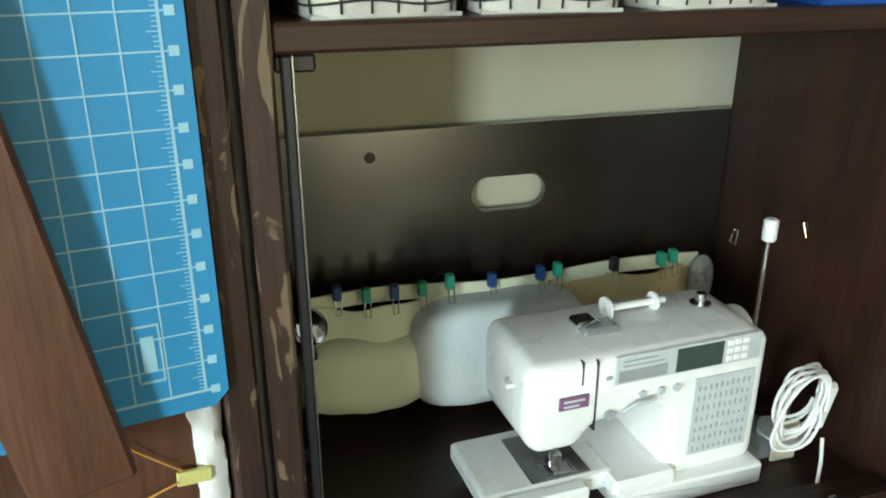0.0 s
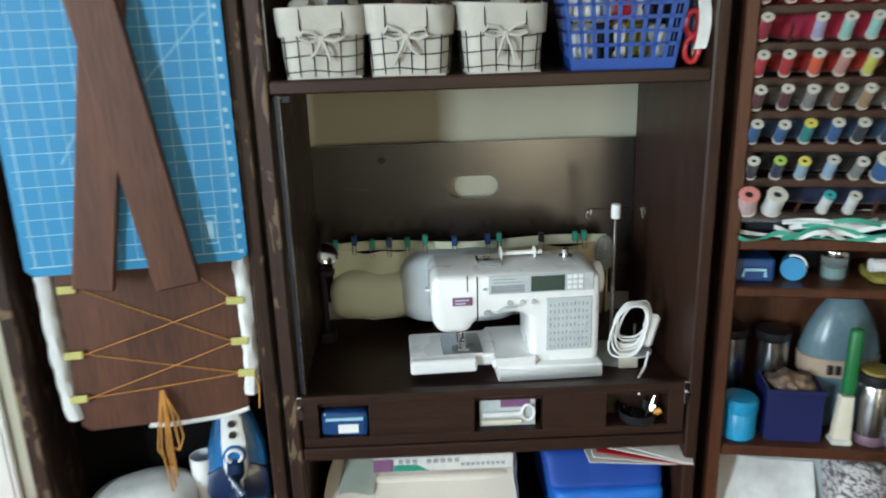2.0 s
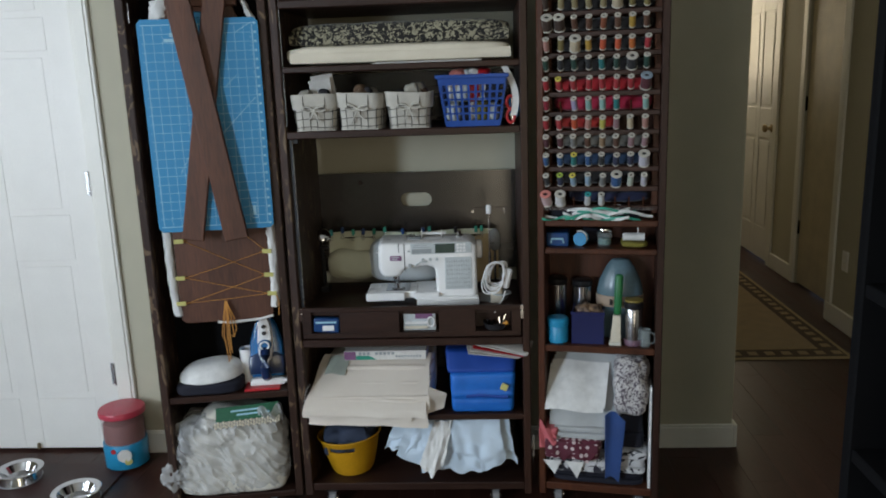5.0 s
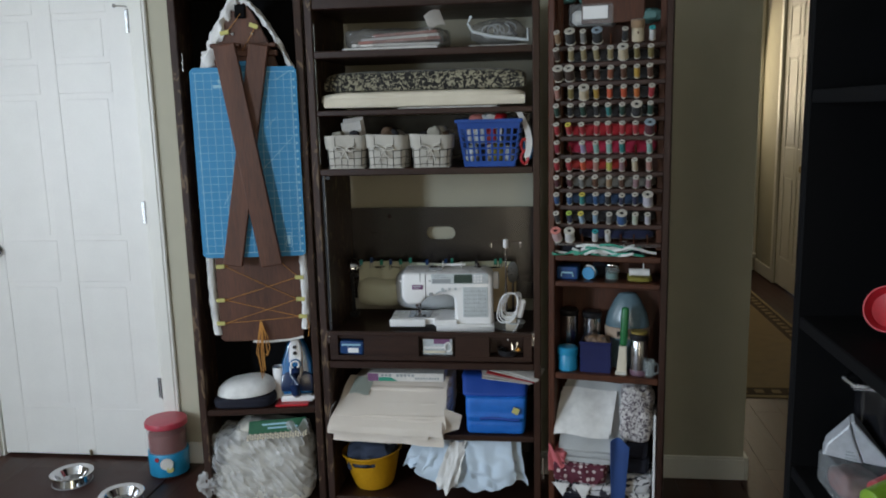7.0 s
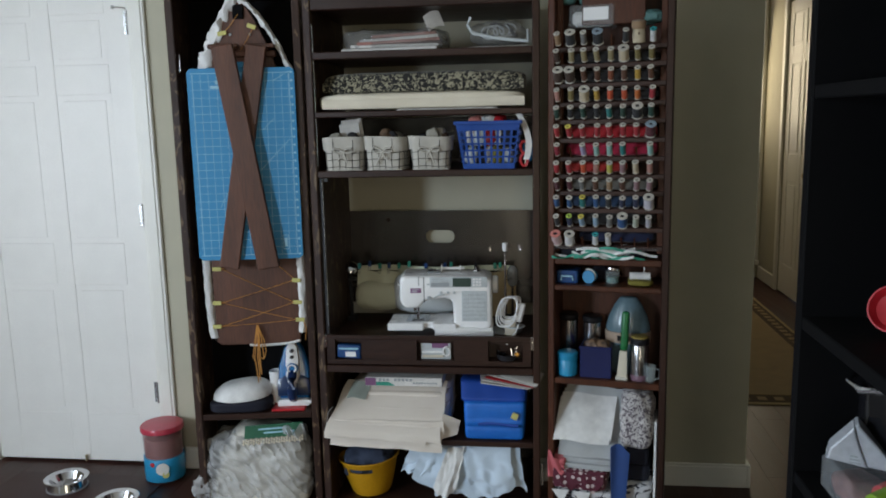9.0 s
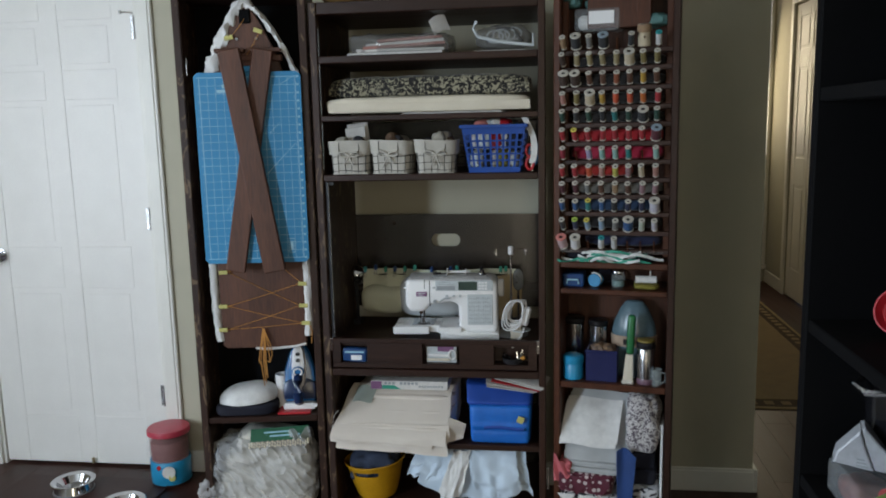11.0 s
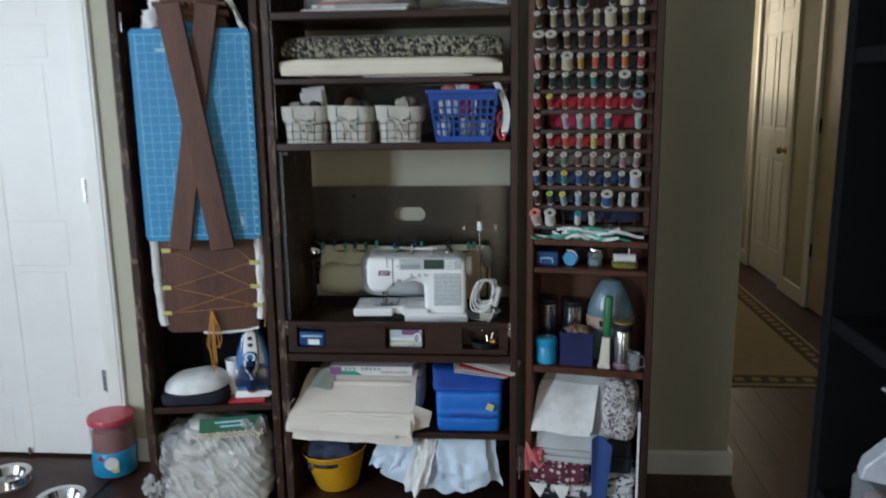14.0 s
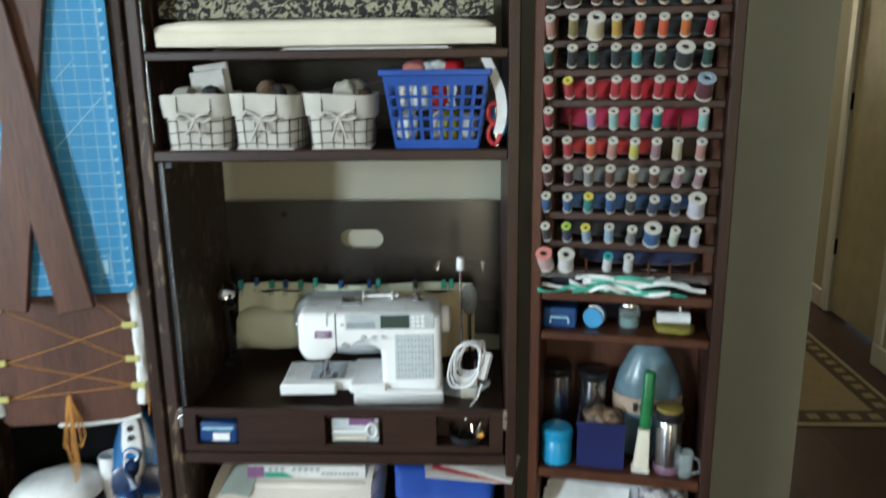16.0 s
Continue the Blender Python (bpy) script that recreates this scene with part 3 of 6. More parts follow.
for a, b, y in ((lt[0], rt[1], 0.024), (lt[1], rt[0], 0.016), (lt[1], rt[2], 0.024), (lt[2], rt[1], 0.016), (lt[2], rt[2], 0.02), ((-0.26, 1.78), (-0.21, 1.84), 0.02), ((-0.16, 1.8), (-0.21, 1.72), 0.02), (lt[0], (-0.27, 0.995), 0.02), (rt[0], (-0.12, 0.985), 0.02)):
    e = 0.014 if a[0] < b[0] and a in lt else 0.0
    s = Shape().tube([(a[0] + e, y, a[1]), ((a[0] + b[0]) / 2, y + 0.002, (a[1] + b[1]) / 2 - 0.002), (b[0] - e, y, b[1])], 0.001, 6)
    part("lacing_cord", s, CORD, ib, "thin orange lacing cord")
for dx, ln in ((0, 0.2), (0.006, 0.18), (-0.006, 0.21), (0.014, 0.12), (-0.01, 0.14), (0.003, 0.17)):
    part("cord_end", Shape().tube([(-0.207 + dx * 0.2, 0.016, 0.775), (-0.208 + dx, 0.012, 0.72), (-0.212 + 1.6 * dx, 0.01, 0.66), (-0.207 + dx, 0.012, 0.775 - ln)], 0.0018, 6), CORD, ib, "hanging end of orange cord")
part("cord_loop", Shape().tube([(-0.204, 0.014, 0.77), (-0.185, 0.01, 0.72), (-0.18, 0.01, 0.68), (-0.19, 0.01, 0.652), (-0.205, 0.012, 0.66)], 0.0018, 6), CORD, ib, "hanging loop of orange cord")
part("side_cord", Shape().tube([(-0.045, 0.02, 0.79), (-0.036, 0.02, 0.76), (-0.04, 0.02, 0.715)], 0.0016, 6), CORD, ib)

cm = thing("cutting_mat", LEFT, "blue self-healing cutting mat with pale grid, held behind crossed legs", "cutting mat")
MX0, MX1, MZ0, MZ1 = -0.385, -0.029, 1.017, 1.664
c = 0.012
outline = [(MX0 + c, MZ0), (MX1 - c, MZ0), (MX1, MZ0 + c), (MX1, MZ1 - c), (MX1 - c, MZ1), (MX0 + c, MZ1), (MX0, MZ1 - c), (MX0, MZ0 + c)]
part("sheet", Shape().slab(outline, -0.011, -0.008), MATBLUE, cm)
G = 0.0267
for i in range(13):
    x = MX0 + 0.018 + G * i
    w = 0.0011 if i in (0, 12) else 0.0006
    part("grid_line", Shape().box(x - w, x + w, -0.0116, -0.011, MZ0 + 0.016, MZ1 - 0.02, 0), MATLINE, cm)
for j in range(24):
    z = MZ0 + 0.016 + G * j
    w = 0.0011 if j in (0, 23) else 0.0006
    part("grid_line", Shape().box(MX0 + 0.01, MX1 - 0.01, -0.0116, -0.011, z - w, z + w, 0), MATLINE, cm)
s = Shape()
for j in range(23 * 8):
    z = MZ0 + 0.016 + G * j / 8
    w = 0.009 if j % 8 == 4 else 0.005
    s.box(MX1 - 0.0175, MX1 - 0.0175 - w, -0.0116, -0.011, z - 0.0003, z + 0.0003, 0)
for j in range(24):
    z = MZ0 + 0.016 + G * j
    s.box(MX1 - 0.0135, MX1 - 0.0065, -0.0118, -0.011, z - 0.0035, z + 0.0035, 0)
tagged(part("ruler_scale", s, MATLINE, cm), kind="stuff")
for u, z, ln, a in ((-0.16, 1.32, 0.15, 45), (-0.3, 1.2, 0.12, 30), (-0.14, 1.46, 0.05, 45), (-0.1, 1.62, 0.06, 60)):
    s = Shape().box(-0.0008, 0.0008, -0.0119, -0.011, 0, ln, 0, Matrix.Translation((u, 0, z)) @ Matrix.Rotation(radians(a), 4, "Y"))
    part("angle_line", s, MATLINE, cm)
part("label_print", Shape().box(-0.31, -0.27, -0.012, -0.011, 1.597, 1.607, 0).box(-0.292, -0.28, -0.012, -0.011, 1.612, 1.624, 0), MATLINE, cm)
part("print_box", Shape().box(-0.095, -0.075, -0.012, -0.011, 1.05, 1.052, 0).box(-0.095, -0.075, -0.012, -0.011, 1.098, 1.1, 0).box(-0.095, -0.0935, -0.012, -0.011, 1.05, 1.1, 0).box(-0.0765, -0.075, -0.012, -0.011, 1.05, 1.1, 0).box(-0.09, -0.08, -0.012, -0.011, 1.06, 1.09, 0), MATLINE, cm)
hook = thing("wall_hook", LEFT, "small steel screw hook in the cabinet door", "hook")
part("wire", Shape().tube([(-0.412, 0.02, 1.71), (-0.405, -0.005, 1.71), (-0.403, -0.012, 1.69), (-0.403, -0.014, 1.655)], 0.002), STEEL, hook)
hd = thing("hanger_tab", LEFT, "blue plastic hanging tab behind the crossed legs", "hanger")
part("tab", Shape().box(-0.225, -0.195, 0.004, 0.01, 1.664, 1.685, 0.003), MATBLUE, hd)

# ---- shelf of the left door ----
NAVY = material("navy_cloth", (0.006, 0.007, 0.018), 0.85, fine=400, bump=0.2)
IRONBLUE = material("glossy_blue_plastic", (0.012, 0.16, 0.42), 0.25, bump=0.01, coat=0.3)
RED = material("red_plastic", (0.55, 0.02, 0.03), 0.4, bump=0.02)
pc = thing("pressing_cushion", LEFT @ pose(-0.29, 0.07, 0.452), "oval pressing cushion with a white top and dark base", "cushion")
s = Shape()
lump(s, -0.11, 0.11, -0.068, 0.1, 0.0, 0.044, 5, 0.003, 20)
part("base", s, NAVY, pc, "dark navy base", True)
s = Shape()
lump(s, -0.106, 0.108, -0.064, 0.097, -0.005, 0.108, 2.5, 0.003, 12, 20)
for v in s.bm.verts:
    if v.co.z < 0.052:
        v.co.z = 0.052 - 0.16 * (0.052 - v.co.z)
    v.co.z += 0.09 * v.co.x - 0.008
part("pad", s, CLOTHWHITE, pc, "smooth white padded top", True)

iron = thing("steam_iron", LEFT @ pose(-0.1, 0.085, 0.462) @ pose(0, 0, 0, -8, 0, 0) @ Matrix.Diagonal((1.18, 1, 1.03, 1)), "blue and white steam iron standing on its heel", "iron")
def taper(rows, y0, y1, bevel):
    o = [(-w, z) for w, z in rows] + [(w, z) for w, z in reversed(rows)]
    return Shape().slab(o, y0, y1, bevel)
IRONDARK = material("dark_blue_plastic_and_shade", (0.006, 0.025, 0.09), 0.3, bump=0.01, coat=0.2)
part("soleplate", taper([(0.04, 0.0), (0.045, 0.06), (0.04, 0.13), (0.025, 0.19), (0.005, 0.236)], 0.034, 0.044, 0.003), STEEL, iron)
part("body", taper([(0.046, 0.014), (0.051, 0.07), (0.047, 0.13), (0.032, 0.19), (0.008, 0.236)], -0.02, 0.034, 0.014), IRONBLUE, iron, "glossy blue body", True)
# shade low on the blue body, drawn as a darker blue shell
part("shadow_flank", taper([(0.05, 0.024), (0.053, 0.05), (0.05, 0.085), (0.03, 0.1)], -0.026, 0.03, 0.012), IRONDARK, iron, "lower body in dark blue for its shade", True)
part("handle", taper([(0.014, 0.075), (0.02, 0.1), (0.021, 0.15), (0.017, 0.2), (0.005, 0.232)], -0.044, -0.018, 0.007), WHITEPLASTIC, iron, "white nose panel", True)
part("grip", Shape().tube([(0, -0.036, 0.02), (0, -0.062, 0.03), (0, -0.07, 0.06), (0, -0.062, 0.095), (0, -0.04, 0.115)], 0.014, 12), IRONDARK, iron, "", True)
part("dial", Shape().lathe([(0.019, 0), (0.019, 0.006), (0.016, 0.009), (0.006, 0.009)], 24, pose(0, -0.043, 0.128, 90, 0, 0)), IRONBLUE, iron, "", True)
part("dial_ring", Shape().tube([(0.0125 * math.cos(a), -0.053, 0.128 + 0.0125 * math.sin(a)) for a in [2 * math.pi * i / 20 for i in range(20)]], 0.003, 8, True), WHITEPLASTIC, iron, "", True)
for z in (0.168, 0.19):
    part("button", Shape().cyl((0, -0.049, z), (0, -0.043, z), 0.0065), DARKPLASTIC, iron)
part("window", taper([(0.008, 0.05), (0.01, 0.075), (0.006, 0.1)], -0.05, -0.02, 0.004), WHITEPLASTIC, iron, "", True)
part("heel", taper([(0.048, -0.008), (0.05, 0.004), (0.042, 0.016)], -0.04, 0.038, 0.006), WHITEPLASTIC, iron, "white heel", True)
part("cord_guard", Shape().tube([(0.03, -0.03, 0.01), (0.055, -0.04, 0.006), (0.062, -0.04, 0.014)], 0.007), WHITEPLASTIC, iron)
wb = thing("water_cup", LEFT @ pose(-0.168, 0.11, 0.452), "small white plastic measuring cup behind the iron", "cup")
part("cup", Shape().lathe([(0.022, 0), (0.026, 0.125), (0.024, 0.125), (0.02, 0.004)], 18), WHITEPLASTIC, wb, "", True)
rp = thing("hot_pad", LEFT @ pose(-0.12, 0.06, 0.452), "flat red pad under the steam iron", "pad")
part("sheet", Shape().box(-0.055, 0.065, -0.045, 0.08, 0, 0.008, 0.003), RED, rp)

FILLING = material("white_fibre_filling", (0.66, 0.63, 0.56), 0.95, fine=50, bump=0.2, scale=25)
FILM = material("clear_plastic_film", (0.9, 0.92, 0.93), 0.16, alpha=0.36, bump=0.7, scale=20, stretch=(1, 1, 0.45), fine=60)
FILM.node_tree.nodes["Principled BSDF"].inputs["Specular IOR Level"].default_value = 1.0
GREEN = material("green_card", (0.01, 0.12, 0.055), 0.5, bump=0.05)
CREAM = material("cream_cloth", (0.72, 0.66, 0.54), 0.9, fine=450, bump=0.2, scale=9, dark=(0.62, 0.56, 0.45))
bag = thing("bag_of_batting", LEFT @ pose(-0.225, 0.06, 0.083), "clear plastic bag stuffed with white quilt batting", "bag")
for k, (x0, x1, y0, z0, z1) in enumerate(((-0.2, 0.17, -0.062, 0.0, 0.062), (-0.19, 0.172, -0.05, 0.05, 0.112), (-0.17, 0.165, -0.064, 0.098, 0.15), (-0.16, 0.17, -0.046, 0.14, 0.196), (-0.14, 0.165, -0.05, 0.186, 0.226), (-0.12, 0.15, -0.03, 0.216, 0.268))):
    s = Shape()
    lump(s, x0, x1, y0, 0.12, z0, z1 + 0.014, 5, 0.009, 12, 22, 1 + 3 * k, k == 0, 1.0)
    for v in s.bm.verts:
        v.co.z += 0.03 * noise.noise(Vector((v.co.x * 9, 0, k * 4.1))) * (k > 0)
    part("batting_fold", s, FILLING, bag, "", True)
s = Shape()
lump(s, -0.205, 0.176, -0.074, 0.125, 0.0, 0.28, 5, 0.012, 17, 60, 2, True, 1.6)
for v in s.bm.verts:
    if v.co.y < 0.02:
        q = noise.noise(Vector((v.co.x * 30 + v.co.z * 24, v.co.z * 9 - v.co.x * 7, 4)))
        v.co.y -= 0.012 * (0.5 - abs(q)) ** 3 * 8
part("film", s, FILM, bag, "creased clear plastic", True)
s = Shape()
lump(s, -0.25, -0.17, -0.08, -0.02, 0.03, 0.13, 2.4, 0.02, 30, 16, 8, False, 1.6)
part("film_corner", s, FILM, bag, "loose clear plastic corner", True)
s = Shape()
s.grid(20, 10, lambda a, b: (0.09 + 0.08 * a, -0.05 - 0.03 * b + 0.01 * math.sin(14 * a + 3 * b), 0.25 + 0.07 * b + 0.014 * math.sin(9 * a)), 0.001)
part("film_neck", s, FILM, bag, "gathered plastic neck", True)
pk = thing("trim_packet", LEFT @ pose(-0.165, -0.012, 0.345) @ pose(0, 0, 0, -38, -3, 0), "green card of cream braided trim on the batting bag", "packet")
part("card", Shape().box(-0.11, 0.1, -0.002, 0.002, 0.022, 0.07, 0.001), GREEN, pk)
s = Shape()
for i in range(24):
    for j in range(2):
        s.box(-0.115 + 0.0092 * i, -0.108 + 0.0092 * i, -0.006, 0.003, -0.002 + 0.011 * j + 0.004 * (i % 2), 0.007 + 0.011 * j + 0.004 * (i % 2), 0.002)
part("braid", s, CREAM, pk, "cream braid")
part("print", Shape().box(-0.06, 0.05, -0.003, -0.002, 0.05, 0.056, 0).box(-0.04, 0.07, -0.003, -0.002, 0.036, 0.042, 0), MATLINE, pk)

# ---- thread rack on the right door ----
COLS8 = [0.03 + 0.0422 * i for i in range(8)]
ROWZ = [1.752, 1.698, 1.637, 1.576, 1.52, 1.46, 1.40, 1.342, 1.287, 1.23, 1.168, 1.107]
RACKWOOD = wood("dark_rack_wood", (0.058, 0.02, 0.01), (0.024, 0.009, 0.006), "x", 0.5)
rack = thing("thread_rack", RIGHT, "dark wooden thread rack with rows of pegs inside the cabinet door", "thread rack")
for x in (0.0225, RW - 0.042):
    part("upright", Shape().box(x, x + 0.0195, 0.045, 0.062, 1.03, 1.86, 0.002), REDWOOD, rack)
for z in ROWZ:
    part("slat", Shape().box(0.0225, RW - 0.0225, 0.028, 0.046, z - 0.066, z - 0.05, 0.002), RACKWOOD, rack)
part("top_board", Shape().box(0.1, 0.3, 0.06, 0.07, 1.77, 1.88, 0.002), REDWOOD, rack)

HUES = {
    "t": (0.35, 0.22, 0.12), "c": (0.62, 0.52, 0.36), "g": (0.22, 0.22, 0.21), "w": (0.72, 0.72, 0.72), "b": (0.05, 0.025, 0.015),
    "k": (0.34, 0.28, 0.14), "o": (0.24, 0.19, 0.06), "n": (0.12, 0.045, 0.02), "r": (0.45, 0.02, 0.03), "R": (0.3, 0.01, 0.03),
    "u": (0.3, 0.08, 0.03), "y": (0.55, 0.33, 0.04), "a": (0.65, 0.16, 0.02), "O": (0.7, 0.1, 0.03), "p": (0.5, 0.24, 0.2),
    "G": (0.01, 0.06, 0.04), "T": (0.01, 0.22, 0.22), "d": (0.02, 0.022, 0.025), "l": (0.4, 0.36, 0.55), "s": (0.3, 0.55, 0.5),
    "m": (0.1, 0.015, 0.025), "v": (0.35, 0.2, 0.22), "B": (0.02, 0.1, 0.28), "N": (0.012, 0.02, 0.07), "L": (0.3, 0.45, 0.6),
    "S": (0.55, 0.62, 0.5), "e": (0.6, 0.58, 0.66), "Y": (0.6, 0.55, 0.1), "i": (0.65, 0.45, 0.45),
}
THREAD = {}
SPOOLS = {}
CORE = material("white_spool_plastic", (0.6, 0.57, 0.5), 0.4, bump=0.02)
HEADS = {"": CORE, "1": material("yellow_spool_cap", (0.7, 0.6, 0.12), 0.5), "2": material("teal_spool_cap", (0.03, 0.38, 0.4), 0.5),
         "3": material("lime_spool_cap", (0.4, 0.55, 0.1), 0.5), "4": material("grey_spool_cap", (0.3, 0.38, 0.45), 0.4), "5": material("pink_spool_cap", (0.7, 0.25, 0.22), 0.5)}
NAMEHUE = {"t": "tan", "c": "cream", "g": "grey", "w": "white", "b": "dark brown", "k": "khaki", "o": "olive", "n": "brown", "r": "red", "R": "crimson",
           "u": "rust", "y": "gold", "a": "amber", "O": "orange red", "p": "dusty pink", "G": "dark green", "T": "teal", "d": "black", "l": "lavender",
           "s": "seafoam", "m": "maroon", "v": "mauve", "B": "blue", "N": "navy", "L": "pale blue", "S": "pale green", "e": "pale lilac", "Y": "yellow", "i": "pale pink"}


def spool(code, m):
    if code in SPOOLS:
        return copy_thing(SPOOLS[code], m)
    hue, big, head = code[0], "*" in code, code.replace("*", "")[1:]
    if hue not in THREAD:
        THREAD[hue] = material("thread_" + NAMEHUE[hue].replace(" ", "_"), tuple(0.9 * c for c in HUES[hue]), 0.65, fine=900, stretch=(1, 1, 1), bump=0.5, scale=60, dark=tuple(0.66 * c for c in HUES[hue]), sheen=0.2)
    ob = thing("thread_spool", m, ("wide " if big else "") + NAMEHUE[hue] + " sewing thread spool on a rack peg", "thread spool", "thread spools")
    r, h = (0.0165, 0.046) if big else (0.0096, 0.045)
    rows = [(r * 0.86, 0.003)]
    rows += [(r * (0.93 + (0.03 if i % 2 else 0)), 0.004 + (h - 0.008) * i / 8) for i in range(9)]
    part("thread", Shape().lathe(rows, 14), THREAD[hue], ob, "", True)
    flange = Shape().lathe([(r, 0), (r * 1.06, 0.0012), (r, 0.0025)], 16)
    part("foot", flange, CORE, ob)
    top = Shape().lathe([(r, h - 0.004), (r * 1.08, h - 0.002), (r * 1.02, h), (r * 0.45, h + 0.0004), (r * 0.4, h - 0.003)], 16)
    part("cap", top, HEADS[head], ob, "", True)
    part("bore", Shape().cyl((0, 0, h - 0.004), (0, 0, h - 0.0022), r * 0.38, n=10), DARKPLASTIC, ob)
    SPOOLS[code] = ob
    return ob


LINES = ["t d* g d*4 - d - w2", "b k k k k c* o o", "b* b* n n u n y n", "p o c* y O O a r", "G d G d T G d* G", "r r1 r r r r r m*4", "R - l s s T - s",
         "r r O p Y v c p", "m m g n t n v v", "B B T1 B d N N e*", "d N3 L1 L g B* S e", "i*5 w* - w2 w - - -"]
for z, line in zip(ROWZ, LINES):
    for u, code in zip(COLS8, line.split()):
        lean = 41 + random.uniform(-3, 3)
        m = Matrix.Translation((u + random.uniform(-0.002, 0.002), 0.014, z - 0.042)) @ Matrix.Rotation(radians(lean), 4, "X") @ Matrix.Rotation(radians(random.uniform(-4, 4)), 4, "Y")
        part("peg", Shape().cyl(m @ Vector((0, 0, -0.014)), m @ Vector((0, 0, 0.03)), 0.0028, n=6), REDWOOD, rack)
        if code != "-":
            spool(code, RIGHT @ m)

# cloth bundles stored behind the slats
def bundle(u0, u1, z0, z1, color, word, seed):
    ob = thing("fabric_bundle", RIGHT @ pose((u0 + u1) / 2, 0.1, z0), word + " fabric bundle tucked behind the thread rack", "fabric", "fabric behind the rack")
    s = Shape()
    w = (u1 - u0) / 2
    lump(s, -w, w, -0.04, 0.07, 0, z1 - z0, 4, 0.006, 25, 12, seed)
    part("cloth", s, material("cloth_" + word.replace(" ", "_"), color, 0.85, fine=300, bump=0.3, sheen=0.2), ob, "", True)


bundle(0.045, 0.345, 1.405, 1.452, (0.42, 0.012, 0.02), "bright red", 1)
bundle(0.045, 0.345, 1.348, 1.398, (0.4, 0.012, 0.05), "crimson", 2)
bundle(0.045, 0.25, 1.294, 1.334, (0.38, 0.02, 0.015), "dark red", 3)
bundle(0.045, 0.345, 1.236, 1.276, (0.16, 0.15, 0.13), "grey", 4)
bundle(0.045, 0.33, 1.178, 1.222, (0.02, 0.05, 0.11), "denim blue", 5)
bundle(0.09, 0.345, 1.06, 1.1, (0.012, 0.018, 0.06), "navy", 6)
for z0, k in ((1.12, 7), (1.47, 8), (1.53, 9), (1.59, 10), (1.65, 11)):
    bundle(0.045, 0.345, z0, z0 + 0.038, (0.014, 0.012, 0.012), "black", k)

CLEAR = material("clear_plastic", (0.8, 0.84, 0.86), 0.08, alpha=0.18, bump=0.05)
TEAL = material("teal_paper", (0.08, 0.19, 0.18), 0.7, bump=0.1)
tub = thing("plastic_box", RIGHT @ pose(0.135, 0.1, 1.765), "clear plastic box of white thread above the rack", "box")
part("body", Shape().box(-0.075, 0.07, -0.045, 0.05, 0, 0.07, 0.006), CLEAR, tub)
part("contents", Shape().box(-0.066, 0.061, -0.038, 0.042, 0.005, 0.05, 0.01), CLOTHWHITE, tub)
part("label", Shape().box(-0.03, 0.05, -0.0465, -0.0455, 0.02, 0.06, 0), WHITEPLASTIC, tub)
s = Shape()
s.box(-0.045, 0.06, -0.03, 0.03, 0.0705, 0.1, 0.008)
part("folded_cloth", s, TEAL, tub)
cup = thing("paper_cup", RIGHT @ pose(0.31, 0.09, 1.765), "small teal paper cup above the rack", "cup")
part("cup", Shape().lathe([(0.017, 0), (0.021, 0.045), (0.019, 0.045), (0.014, 0.004)], 18), TEAL, cup, "", True)
cone = thing("thread_cone", RIGHT @ pose(0.283, 0.02, 1.706) @ pose(0, 0, 0, 12), "large cream thread cone standing on the rack", "thread spool")
part("thread", Shape().lathe([(0.019, 0), (0.02, 0.03), (0.0185, 0.03), (0.018, 0.042)], 20), THREAD["c"], cone, "", True)
part("cap", Shape().lathe([(0.0205, 0.042), (0.022, 0.046), (0.021, 0.066), (0.01, 0.068)], 20), THREAD["t"], cone, "", True)
for u, z in ((0.325, 1.768), (0.05, 1.83)):
    cl = thing("fabric_scrap", RIGHT @ pose(u, 0.08, z if z < 1.8 else 1.84), "folded grey green fabric scrap", "fabric")
    s = Shape()
    lump(s, -0.03, 0.03, -0.03, 0.03, 0.0, 0.04, 3, 0.008, 40, 8, u)
    part("cloth", s, TEAL, cl, "", True)

# shelf with ribbon
RIBW = material("white_ribbon", (0.7, 0.72, 0.7), 0.5, bump=0.1)
RIBG = material("green_ribbon", (0.02, 0.32, 0.22), 0.5, bump=0.1)
rb = thing("ribbon_bundle", RIGHT @ pose(0.0, 0.0, 1.014), "tangled green and white ribbon heap on a shelf", "ribbon")
for k in range(18):
    z, y, ph = random.uniform(0.004, 0.034), random.uniform(-0.012, 0.05), random.uniform(0, 6)
    u0 = random.uniform(0.005, 0.18)
    ln = random.uniform(0.1, 0.19)
    wv = random.uniform(0.004, 0.01)
    f = lambda a, b: (u0 + ln * a, y + 0.01 * math.sin(ph + 5 * a) + 0.002 * b, max(0.002, z + wv * math.sin(ph * 2 + 7 * a) + (b - 0.5) * 0.008))
    part("ribbon", Shape().grid(14, 1, f, 0.0012), RIBG if k % 3 == 0 else RIBW, rb, "green ribbon" if k % 3 == 0 else "")
part("black_ribbon", Shape().box(0.03, 0.32, 0.04, 0.06, 0.001, 0.04, 0.008), NAVY, rb)
part("sleeve", Shape().box(0.02, 0.355, -0.018, 0.07, 0.0375, 0.0385, 0), CLEAR, rb, "clear plastic sleeve")

